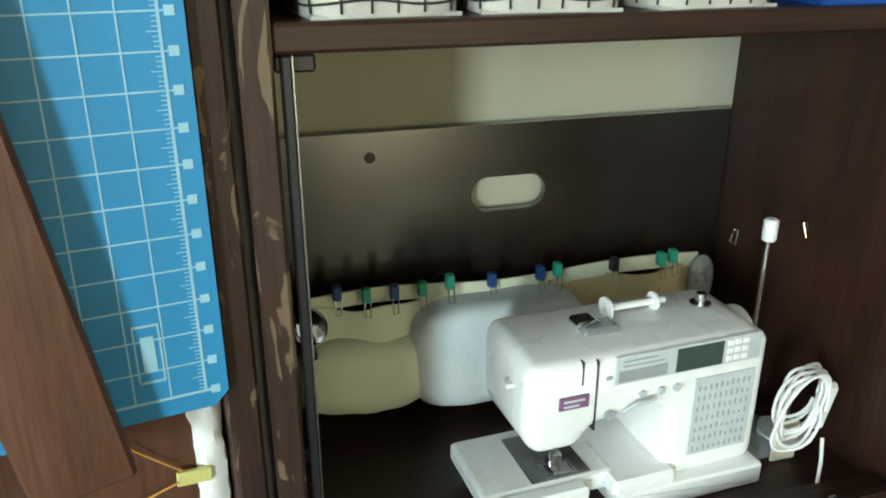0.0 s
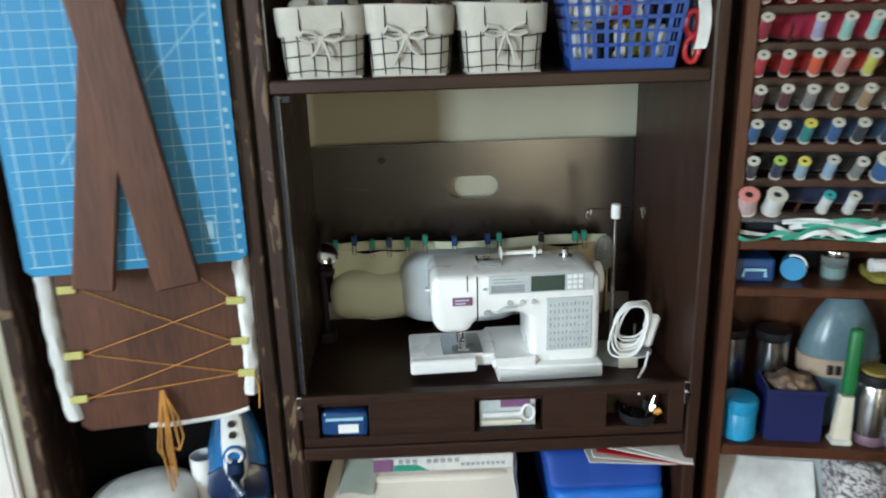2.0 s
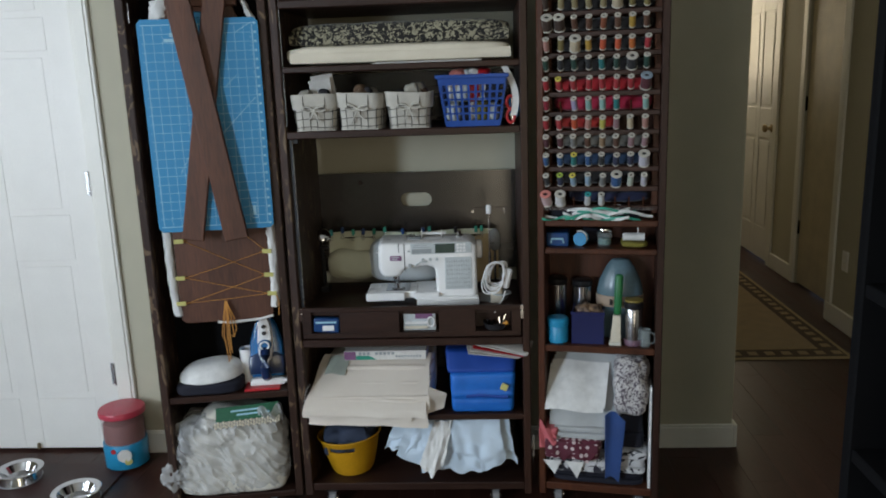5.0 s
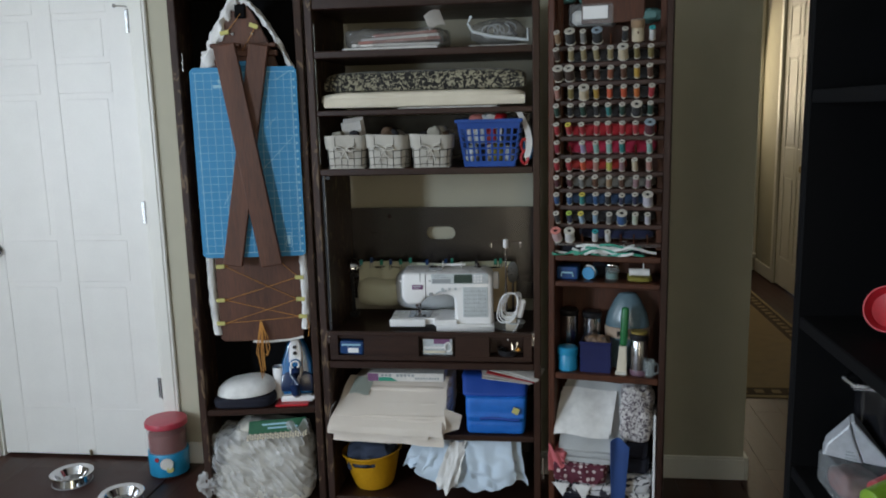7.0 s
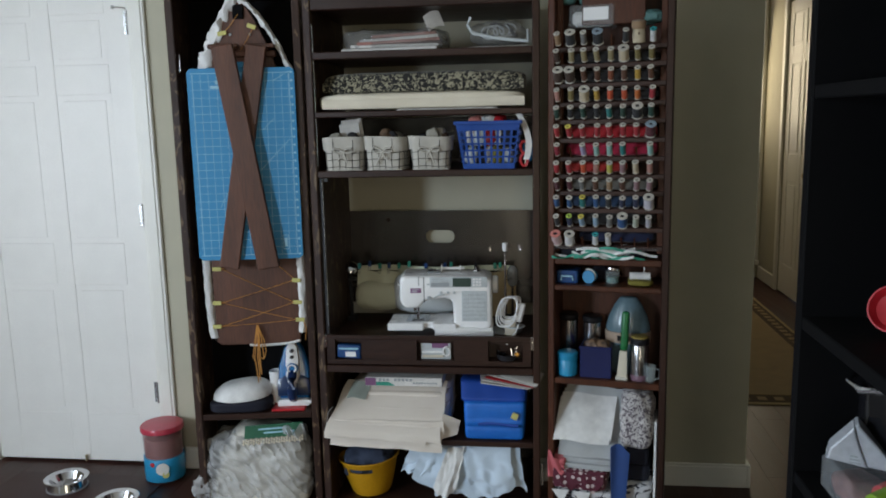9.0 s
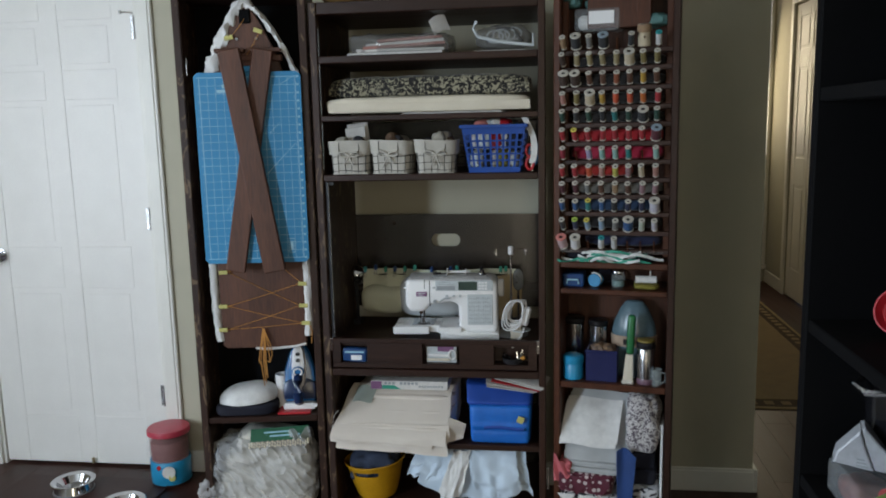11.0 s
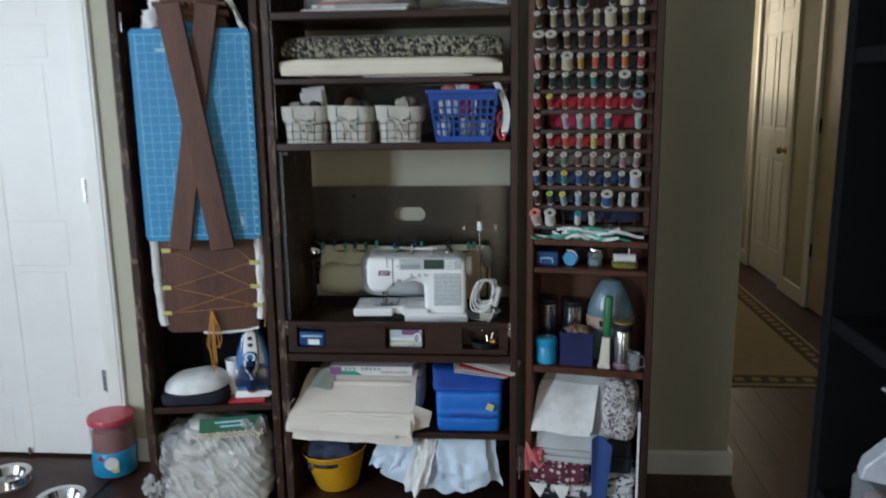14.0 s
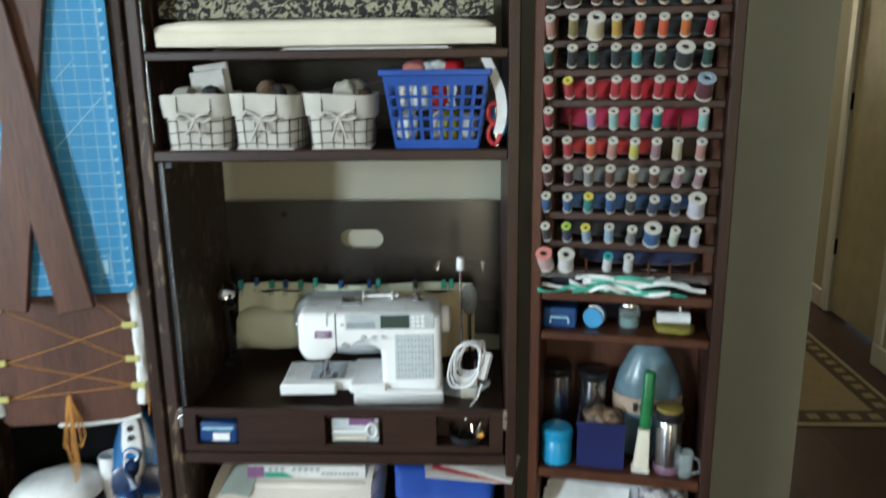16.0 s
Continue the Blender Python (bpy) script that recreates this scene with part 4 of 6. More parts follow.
# small shelf
MIDBLUE = material("mid_blue_plastic", (0.01, 0.06, 0.2), 0.35, bump=0.02)
bx = thing("bobbin_case", RIGHT @ pose(0.06, 0.075, 0.922), "dark blue plastic bobbin case with a pale handle", "case")
part("body", Shape().box(-0.036, 0.036, -0.04, 0.04, 0, 0.045, 0.006, None, 2), MIDBLUE, bx)
part("handle", Shape().tube([(-0.02, -0.042, 0.012), (-0.018, -0.046, 0.026), (0.018, -0.046, 0.026), (0.02, -0.042, 0.012)], 0.003), MATLINE, bx)
bt = thing("tape_measure", RIGHT @ pose(0.13, 0.06, 0.9225), "round blue and white tape measure", "tape measure")
part("case", Shape().cyl((0, -0.014, 0.022), (0.008, 0.014, 0.022), 0.022, n=20), MATBLUE, bt)
part("rim", Shape().tube([(0.0 + 0.023 * math.cos(a), -0.012, 0.0255 + 0.023 * math.sin(a)) for a in [math.pi * i / 10 - 1.2 for i in range(11)]], 0.0025), WHITEPLASTIC, bt)
GLASS = material("clear_glass", (0.7, 0.8, 0.8), 0.05, alpha=0.16, bump=0.0)
gj = thing("glass_jar", RIGHT @ pose(0.208, 0.07, 0.922), "small clear glass jar with a metal lid", "jar")
part("glass", Shape().lathe([(0.021, 0), (0.023, 0.006), (0.023, 0.042), (0.018, 0.048)], 20), GLASS, gj, "", True)
part("lid", Shape().lathe([(0.0225, 0.044), (0.0235, 0.046), (0.0235, 0.056), (0.022, 0.058)], 20), CHROME, gj, "", True)
part("contents", Shape().lathe([(0.019, 0.003), (0.02, 0.008), (0.019, 0.022)], 14), TEAL, gj)
YELLOW = material("yellow_cloth", (0.2, 0.17, 0.025), 0.8, bump=0.2)
yw = thing("elastic_roll", RIGHT @ pose(0.3, 0.06, 0.922), "white elastic roll lying on a yellow cloth", "elastic")
s = Shape()
lump(s, -0.04, 0.04, -0.035, 0.05, 0, 0.02, 4, 0.004, 40, 8, 3)
part("cloth", s, YELLOW, yw, "folded mustard yellow cloth", True)
part("roll", Shape().cyl((-0.035, -0.005, 0.03), (0.032, 0.0, 0.03), 0.0125, n=18), CLOTHWHITE, yw, "", True)
part("clip", Shape().box(0.01, 0.014, 0.0, 0.004, 0.041, 0.06, 0.001), WHITEPLASTIC, yw)
st = thing("black_pouch", RIGHT @ pose(0.165, 0.13, 0.922), "small black pouch at the back of the shelf", "pouch")
s = Shape()
lump(s, -0.03, 0.03, -0.03, 0.03, 0, 0.05, 4, 0.004, 30, 8, 5)
part("cloth", s, NAVY, st, "", True)

# tall shelf
def turned(name, u, y, z, rows, mat, label, cat, n=24):
    ob = thing(name, RIGHT @ pose(u, y, z), label, cat)
    part("body", Shape().lathe(rows, n), mat, ob, "", True)
    return ob


Z3 = 0.597
for u, h in ((0.052, 0.175), (0.135, 0.17)):
    t2 = turned("steel_canister", u, 0.14, Z3, [(0.03, 0), (0.032, 0.004), (0.032, h), (0.03, h + 0.002)], STEEL, "tall brushed steel canister at the back of the shelf", "canister")
    part("lid", Shape().lathe([(0.033, h + 0.0025), (0.034, h + 0.004), (0.034, h + 0.018), (0.03, h + 0.021)], 24), DARKPLASTIC, t2, "black lid", True)
CYAN = material("turquoise_plastic", (0.01, 0.3, 0.55), 0.35, bump=0.03)
t2 = turned("round_tub", 0.06, 0.05, Z3, [(0.03, 0), (0.034, 0.004), (0.034, 0.055), (0.032, 0.058)], CYAN, "round turquoise plastic tub with a lid", "tub")
part("lid", Shape().lathe([(0.0355, 0.0585), (0.036, 0.061), (0.036, 0.078), (0.031, 0.084), (0.01, 0.086)], 24), CYAN, t2, "", True)
DEEPBLUE = material("deep_blue_plastic", (0.008, 0.014, 0.09), 0.4, bump=0.03)
nb = thing("navy_bin", RIGHT @ pose(0.158, 0.075, Z3), "square navy blue plastic bin of sewing notions", "bin")
s = Shape()
w = 0.052
for x0, x1, y0, y1 in ((-w, w, -0.045, -0.041), (-w, w, 0.041, 0.045), (-w, -w + 0.004, -0.041, 0.041), (w - 0.004, w, -0.041, 0.041)):
    s.box(x0, x1, y0, y1, 0, 0.108, 0.001)
s.box(-w + 0.004, w - 0.004, -0.041, 0.041, 0, 0.004, 0).box(-w - 0.003, w + 0.003, -0.049, -0.0452, 0.1, 0.11, 0.002)
part("body", s, DEEPBLUE, nb)
s = Shape()
lump(s, -0.045, 0.045, -0.038, 0.038, 0.05, 0.122, 3, 0.012, 45, 12, 3)
part("filling", s, material("mixed_notions", (0.3, 0.18, 0.1), 0.6, scale=40, fine=80, bump=0.5, dark=(0.03, 0.025, 0.03)), nb, "assorted brown and white notions", True)
JUG = material("frosted_jug_plastic", (0.16, 0.26, 0.31), 0.25, alpha=0.8, bump=0.05)
JM = Matrix.Diagonal((0.93, 0.58, 0.98, 1)) @ Matrix.Rotation(radians(22.5), 4, "Z")
jg = thing("plastic_jug", RIGHT @ pose(0.258, 0.132, Z3), "large faceted translucent blue grey plastic jug with a label", "jug")
part("body", Shape().lathe([(0.066, 0), (0.074, 0.008), (0.079, 0.12), (0.081, 0.165), (0.072, 0.2), (0.05, 0.245), (0.036, 0.264), (0.03, 0.27), (0.012, 0.273)], 22, JM), JUG, jg, "", True)
part("label", Shape().lathe([(0.0795, 0.112), (0.082, 0.113), (0.084, 0.15), (0.0815, 0.151)], 22, JM), material("cream_label", (0.42, 0.31, 0.23), 0.6), jg, "cream paper label")
for k in range(5):
    x = -0.032 + 0.015 * k
    part("letter_bar", Shape().box(x, x + 0.008, -0.052, -0.044, 0.12, 0.138, 0), DARKPLASTIC, jg)
br = thing("lint_brush", RIGHT @ pose(0.248, 0.035, Z3) @ pose(0, 0, 0, -3, 2, 0), "white lint brush with a green handle, standing upright", "brush")
GRN = material("green_plastic", (0.01, 0.17, 0.05), 0.4, bump=0.02)
part("base", Shape().slab([(-0.019, 0.003), (0.016, 0.003), (0.011, 0.1), (-0.013, 0.1)], -0.012, 0.012, 0.004), CREAM, br, "off-white holder", True)
part("handle", Shape().box(-0.012, 0.013, -0.011, 0.011, 0.1005, 0.235, 0.009, None, 3), GRN, br, "green handle", True)
part("bristles", Shape().box(-0.022, 0.018, -0.016, 0.016, -0.001, 0.012, 0.004), FILLING, br)
th = turned("steel_thermos", 0.303, 0.05, Z3, [(0.027, 0), (0.029, 0.005), (0.029, 0.118), (0.026, 0.124)], STEEL, "brushed steel tumbler with a black lid", "tumbler")
part("lid", Shape().lathe([(0.03, 0.1245), (0.031, 0.126), (0.031, 0.142), (0.028, 0.145)], 24), DARKPLASTIC, th, "black lid", True)
part("rim", Shape().lathe([(0.027, 0.1455), (0.0285, 0.147), (0.0285, 0.152), (0.02, 0.154)], 24), material("dull_gold_plastic", (0.3, 0.22, 0.05), 0.5), th, "dull gold rim", True)
part("foot_ring", Shape().lathe([(0.0295, 0.001), (0.0302, 0.003), (0.0302, 0.018), (0.0292, 0.02)], 24), material("dull_violet_band", (0.18, 0.1, 0.14), 0.4), th, "dull violet band", True)
mug = turned("glass_mug", 0.34, 0.03, Z3, [(0.014, 0), (0.016, 0.003), (0.017, 0.058), (0.0155, 0.058), (0.0145, 0.005)], GLASS, "small clear glass mug", "mug")
part("handle", Shape().tube([(0.015, -0.006, 0.05), (0.028, -0.012, 0.047), (0.03, -0.013, 0.02), (0.015, -0.006, 0.012)], 0.0028), GLASS, mug, "", True)

# cloth on the lowest shelf
def checked(name, base_color, ink, scale, kind):
    """Woven cloth with a printed figure."""
    m = material(name, base_color, 0.85, fine=400, bump=0.2, sheen=0.2)
    n, l = m.node_tree.nodes, m.node_tree.links
    b = n["Principled BSDF"]
    src = b.inputs["Base Color"].links[0].from_socket
    tc, mx = n.new("ShaderNodeTexCoord"), n.new("ShaderNodeMix")
    mx.data_type = "RGBA"
    mx.inputs["B"].default_value = (*ink, 1)
    v = n.new("ShaderNodeTexVoronoi")
    v.inputs["Scale"].default_value = scale
    cr = n.new("ShaderNodeValToRGB")
    cr.color_ramp.interpolation = "CONSTANT"
    if kind == "dots":
        v.inputs["Randomness"].default_value = 0.35
        cr.color_ramp.elements[0].color, cr.color_ramp.elements[1].color = (1, 1, 1, 1), (0, 0, 0, 1)
        cr.color_ramp.elements[1].position = 0.3
        l.new(v.outputs["Distance"], cr.inputs[0])
    else:
        w = n.new("ShaderNodeTexNoise")
        w.inputs["Scale"].default_value, w.inputs["Detail"].default_value, w.inputs["Distortion"].default_value = scale, 2, 1.2
        cr.color_ramp.elements[0].color, cr.color_ramp.elements[1].color = (0, 0, 0, 1), (1, 1, 1, 1)
        cr.color_ramp.elements[1].position = 0.52 if name != "damask_print" else 0.47
        l.new(w.outputs[0], cr.inputs[0])
        l.new(tc.outputs["Object"], w.inputs["Vector"])
    l.new(tc.outputs["Object"], v.inputs["Vector"])
    l.new(cr.outputs[0], mx.inputs["Factor"]), l.new(src, mx.inputs["A"]), l.new(mx.outputs["Result"], b.inputs["Base Color"])
    return m


FLORAL = checked("floral_print", (0.66, 0.63, 0.62), (0.1, 0.08, 0.1), 95, "flowers")
FLORAL2 = checked("black_white_print", (0.7, 0.7, 0.72), (0.02, 0.02, 0.03), 28, "flowers")
DOTS = checked("maroon_dot_print", (0.12, 0.015, 0.035), (0.6, 0.5, 0.5), 42, "dots")
GREYCLOTH = material("pale_grey_cloth", (0.5, 0.52, 0.53), 0.9, fine=400, bump=0.2)
BLUECLOTH = material("royal_blue_cloth", (0.015, 0.06, 0.22), 0.85, fine=400, bump=0.3, sheen=0.2)
PINK = material("coral_cloth", (0.6, 0.14, 0.16), 0.85, fine=400, bump=0.2)


def folded(name, m, w, d, layers, mat, label, seed, droop=0.0):
    """Cloth folded in layers: each layer a thin soft slab with a round fold in front."""
    ob = thing(name, m, label, "fabric")
    s = Shape()
    z = 0.0
    for k, h in enumerate(layers):
        dx, dy = random.uniform(-0.006, 0.006), random.uniform(-0.006, 0.004)
        lump(s, -w / 2 + dx, w / 2 + dx, dy, d + dy, z, z + h * 1.06, 7, 0.0035, 22, 12, seed + k * 3.1)
        z += h
    part("cloth", s, mat, ob, "", True)
    return ob


ZB = 0.105
folded("black_cloth", RIGHT @ pose(0.19, 0.02, ZB), 0.3, 0.15, (0.02, 0.022), NAVY, "folded black cloth at the bottom of the stack", 1)
folded("printed_cloth", RIGHT @ pose(0.135, 0.005, ZB + 0.044), 0.22, 0.16, (0.022, 0.022), FLORAL2, "folded black and white printed cotton", 2)
folded("printed_cloth", RIGHT @ pose(0.3, 0.02, ZB + 0.044), 0.1, 0.15, (0.02, 0.03, 0.03), FLORAL2, "folded black and white printed cotton", 9)
folded("black_cloth", RIGHT @ pose(0.3, 0.03, ZB + 0.128), 0.09, 0.14, (0.06, 0.06), NAVY, "folded black cloth under floral cotton", 4)
folded("dotted_cloth", RIGHT @ pose(0.11, 0.0, ZB + 0.09), 0.19, 0.16, (0.03, 0.045), DOTS, "folded maroon cotton with pale dots", 3)
dotted = bpy.data.objects["dotted_cloth"]
g = lambda a, b: (-0.088 + 0.172 * a, -0.016 - 0.007 * math.sin(11 * a + 3 * b) * (1 - 0.5 * b), 0.004 + 0.024 * abs(math.sin(7 * a + 0.6)) * (1 - b) + 0.074 * b - 0.012 * a * b + 0.005 * math.sin(14 * a))
part("rumpled_fold", Shape().grid(40, 10, g, 0.003), DOTS, dotted, "", True)
folded("grey_cloth", RIGHT @ pose(0.135, 0.0, ZB + 0.167), 0.21, 0.16, (0.02, 0.02), GREYCLOTH, "folded pale grey cotton", 5)
ob = thing("white_cloth", RIGHT @ pose(0.1, 0.012, ZB + 0.208), "neatly folded cover cotton in a daylit white blue tint leaning over the stack", "fabric")
for k in range(4):
    s = Shape()
    low, wide = (0.062, 0.19) if k < 2 else (-0.045, 0.228)
    f = lambda a, b, k=k, low=low, wide=wide: (-0.08 + wide * a + 0.006 * k + 0.012 * b, -0.02 + 0.1 * b ** 1.3 + 0.01 * k + 0.003 * math.sin(9 * a + k), low + 0.012 * k + (0.187 - low) * b + 0.004 * math.sin(6 * a))
    part("fold", s.grid(12, 14, f, 0.004), CLOTHWHITE if k in (0, 1) else GREYCLOTH, ob, "", True)
pts = thing("bunting_points", RIGHT @ pose(0.12, 0.0, ZB + 0.09), "white pointed cloth corners hanging from the stack", "fabric")
for x, ln in ((-0.075, 0.05), (0.0, 0.06)):
    o = [(x - 0.03, 0), (x + 0.03, 0), (x + 0.008, -ln)]
    part("corner", Shape().slab(o, -0.012, -0.0105), CLOTHWHITE, pts)
ob = thing("coral_cloth", RIGHT @ pose(0.02, 0.0, ZB + 0.175), "coral pink cloth tucked beside the stack", "fabric")
s = Shape()
lump(s, -0.014, 0.046, -0.01, 0.1, 0, 0.03, 7, 0.005, 34, 14, 4)
part("cloth", s, PINK, ob, "", True)
g = lambda a, b: (-0.017 + 0.056 * a, -0.0155 - 0.006 * math.sin(9 * a + 5 * b), -0.042 + 0.022 * a + (0.1 - 0.075 * a) * b + 0.004 * math.sin(13 * a))
part("draped_corner", Shape().grid(14, 12, g, 0.003), PINK, ob, "", True)
ob = thing("floral_cloth", RIGHT @ pose(0.3, 0.02, ZB + 0.252), "crumpled white and navy floral cotton", "fabric")
s = Shape()
lump(s, -0.058, 0.055, -0.03, 0.13, 0, 0.205, 4, 0.012, 22, 16, 6, True, 0.4)
part("cloth", s, FLORAL, ob, "", True)
ob = thing("blue_cloth", RIGHT @ pose(0.25, -0.012, ZB + 0.03), "royal blue cloth strip hanging from the stack", "fabric")
f = lambda a, b: (-0.03 + 0.06 * a * (0.75 + 0.3 * b), -0.02 + 0.012 * math.sin(5 * a) * b + 0.03 * (1 - b), 0.0 + 0.24 * b + 0.012 * math.sin(4 * a))
part("cloth", Shape().grid(12, 18, f, 0.004), BLUECLOTH, ob, "", True)
ob = thing("white_card", RIGHT @ pose(0.362, 0.012, ZB), "narrow white foam board standing against the side", "board")
part("sheet", Shape().box(-0.004, 0.004, 0, 0.12, 0, 0.36, 0.001), WHITEPLASTIC, ob)

# ---- the sewing machine ----
MACHINE = material("glossy_white_plastic", (0.87, 0.87, 0.87), 0.28, fine=300, bump=0.01, dark=(0.84, 0.84, 0.84), coat=0.2)
LCD = material("grey_green_screen", (0.06, 0.09, 0.075), 0.15, bump=0.0)
PRINT = material("grey_print", (0.35, 0.38, 0.4), 0.5, bump=0.0)
PALE = material("pale_grey_plastic", (0.6, 0.65, 0.67), 0.45, bump=0.02)
VIOLET = material("violet_print", (0.24, 0.1, 0.22), 0.5, bump=0.0)
CLEARP = material("clear_grey_plastic", (0.3, 0.32, 0.33), 0.1, alpha=0.6, bump=0.0)
SHELFZ = 0.708
mc = thing("sewing_machine", pose(0.042, 1.0, SHELFZ) @ pose(0, 0, 0, 0, 0, 2.5) @ Matrix.Diagonal((1, 1, 0.925, 1)), "white computerized sewing machine with a screen on the cabinet table", "sewing machine")
# front outline of column, arm and head, seen from the front
H = 0.27


def rounded(pts, r, n=5):
    """An outline with rounded corners."""
    out = []
    k = len(pts)
    for i in range(k):
        p, a, b = Vector(pts[i]), Vector(pts[i - 1]), Vector(pts[(i + 1) % k])
        ra = min(r, (a - p).length * 0.45, (b - p).length * 0.45)
        u, v = p + (a - p).normalized() * ra, p + (b - p).normalized() * ra
        for j in range(n + 1):
            t = j / n
            out.append(tuple(u.lerp(p, t).lerp(p.lerp(v, t), t)))
    return out


arm = rounded([(0.186, 0.03), (0.186, 0.228), (0.165, 0.242), (-0.135, 0.246), (-0.145, 0.23), (-0.146, 0.14), (-0.13, 0.112), (-0.075, 0.112), (-0.058, 0.14), (0.02, 0.152), (0.045, 0.14), (0.048, 0.03)], 0.022)
housing = Shape().slab(arm, -0.012, 0.118, 0.014, None, 3)
for v in housing.bm.verts:
    if v.co.z > 0.2:
        k = min(1, max(0, 1 - (v.co.y + 0.012) / 0.1))
        v.co.z -= 0.008 * k * k * (3 - 2 * k) * min(1, (v.co.z - 0.2) / 0.06)
part("body", housing, MACHINE, mc, "glossy white housing", True)
part("base", Shape().slab(rounded([(-0.02, 0.0), (0.19, 0.0), (0.19, 0.034), (0.06, 0.038), (-0.02, 0.038)], 0.006), -0.03, 0.15, 0.006), MACHINE, mc, "", True)
part("free_arm", Shape().box(-0.19, -0.015, -0.002, 0.12, 0.028, 0.056, 0.006, None, 2).box(-0.03, 0.06, -0.028, 0.14, 0.03, 0.054, 0.006), MACHINE, mc)
part("flat_bed_box", Shape().box(-0.191, -0.06, -0.024, -0.0025, 0.026, 0.0565, 0.004), MACHINE, mc)
part("needle_plate", Shape().box(-0.125, -0.045, 0.004, 0.1, 0.0555, 0.0585, 0.001), STEEL, mc)
part("bobbin_cover", Shape().box(-0.105, -0.062, 0.006, 0.04, 0.0586, 0.06, 0.004), CLEARP, mc)
part("bobbin", Shape().cyl((-0.085, 0.022, 0.0588), (-0.085, 0.022, 0.0612), 0.013, n=20), DARKPLASTIC, mc)
part("control_panel", Shape().box(-0.035, 0.17, -0.0145, -0.011, 0.196, 0.236, 0.003), PALE, mc)
part("panel_print", Shape().box(-0.025, 0.03, -0.0152, -0.0145, 0.221, 0.223, 0).box(-0.03, 0.035, -0.0152, -0.0145, 0.2, 0.216, 0).box(-0.025, 0.02, -0.0152, -0.0145, 0.228, 0.23, 0), PRINT, mc)
part("screen", Shape().box(0.047, 0.113, -0.016, -0.0142, 0.199, 0.233, 0.001), LCD, mc, "dark grey green display")
for i in range(3):
    for j in range(3):
        part("key", Shape().box(0.118 + 0.011 * i, 0.127 + 0.011 * i, -0.0165, -0.0142, 0.201 + 0.0115 * j, 0.2095 + 0.0115 * j, 0.002), MACHINE, mc)
part("stitch_chart", Shape().box(0.078, 0.168, -0.0145, -0.0115, 0.062, 0.182, 0.004), PALE, mc, "grey stitch chart panel")
s = Shape()
for i in range(10):
    for j in range(7):
        h = random.uniform(0.004, 0.009)
        s.box(0.085 + 0.008 * i, 0.0875 + 0.008 * i, -0.0152, -0.0144, 0.068 + 0.0158 * j, 0.068 + 0.0158 * j + h, 0)
part("chart_print", s, PRINT, mc)
part("badge", Shape().box(-0.105, -0.067, -0.0155, -0.012, 0.175, 0.193, 0.001), VIOLET, mc, "violet badge")
part("badge_print", Shape().box(-0.1, -0.073, -0.0162, -0.0155, 0.186, 0.189, 0).box(-0.1, -0.08, -0.0162, -0.0155, 0.179, 0.182, 0), PALE, mc)
part("maker_print", Shape().box(-0.045, -0.037, -0.0135, -0.0125, 0.206, 0.211, 0), PRINT, mc)
part("thread_slot", Shape().box(-0.058, -0.0555, -0.0135, 0.03, 0.135, 0.236, 0.001).box(-0.0765, -0.0745, -0.0132, 0.02, 0.205, 0.238, 0.001), DARKPLASTIC, mc)
for x in (0.005, 0.03, 0.052):
    part("button", Shape().cyl((x, -0.0165, 0.176), (x, -0.012, 0.176), 0.005), PALE, mc)
part("speed_knob", Shape().cyl((-0.038, -0.017, 0.155), (-0.038, -0.011, 0.155), 0.007, n=18), GREYPLASTIC, mc)
part("reverse_lever", Shape().tube([(-0.02, -0.013, 0.155), (-0.005, -0.02, 0.168), (0.02, -0.02, 0.17)], 0.0025), PALE, mc)
part("presser_bar", Shape().cyl((-0.083, 0.03, 0.07), (-0.083, 0.03, 0.114), 0.0035), CHROME, mc)
part("needle_clamp", Shape().box(-0.098, -0.084, 0.012, 0.03, 0.098, 0.112, 0.002).cyl((-0.095, 0.02, 0.066), (-0.095, 0.02, 0.1), 0.0018), CHROME, mc)
part("presser_foot", Shape().box(-0.096, -0.072, 0.005, 0.035, 0.062, 0.067, 0.001).box(-0.09, -0.078, 0.02, 0.035, 0.066, 0.082, 0.002), CHROME, mc)
part("spool_pin", Shape().cyl((0.0, 0.075, 0.254), (0.085, 0.075, 0.254), 0.005).cyl((0.0, 0.075, 0.254), (0.003, 0.075, 0.254), 0.016, n=20).cyl((0.068, 0.075, 0.254), (0.071, 0.075, 0.254), 0.013, n=20), WHITEPLASTIC, mc, "", True)
part("thread_guide", Shape().box(-0.05, -0.02, 0.05, 0.08, 0.24, 0.252, 0.004).tube([(-0.045, 0.05, 0.248), (-0.035, 0.04, 0.262), (-0.02, 0.05, 0.25)], 0.0018), CHROME, mc)
part("thread_cover", Shape().box(-0.048, 0.0, 0.035, 0.065, 0.235, 0.2495, 0.003), CLEARP, mc)
part("bobbin_winder", Shape().cyl((0.13, 0.06, 0.242), (0.13, 0.06, 0.263), 0.007).cyl((0.13, 0.06, 0.246), (0.13, 0.06, 0.249), 0.014, n=18), CHROME, mc)
part("handwheel", Shape().lathe([(0.03, 0), (0.035, 0.004), (0.035, 0.018), (0.028, 0.022)], 24, Matrix.Translation((0.186, 0.07, 0.19)) @ Matrix.Rotation(radians(90), 4, "Y")), MACHINE, mc, "", True)
part("side_lever", Shape().box(-0.156, -0.144, 0.02, 0.035, 0.196, 0.202, 0.002), MACHINE, mc)

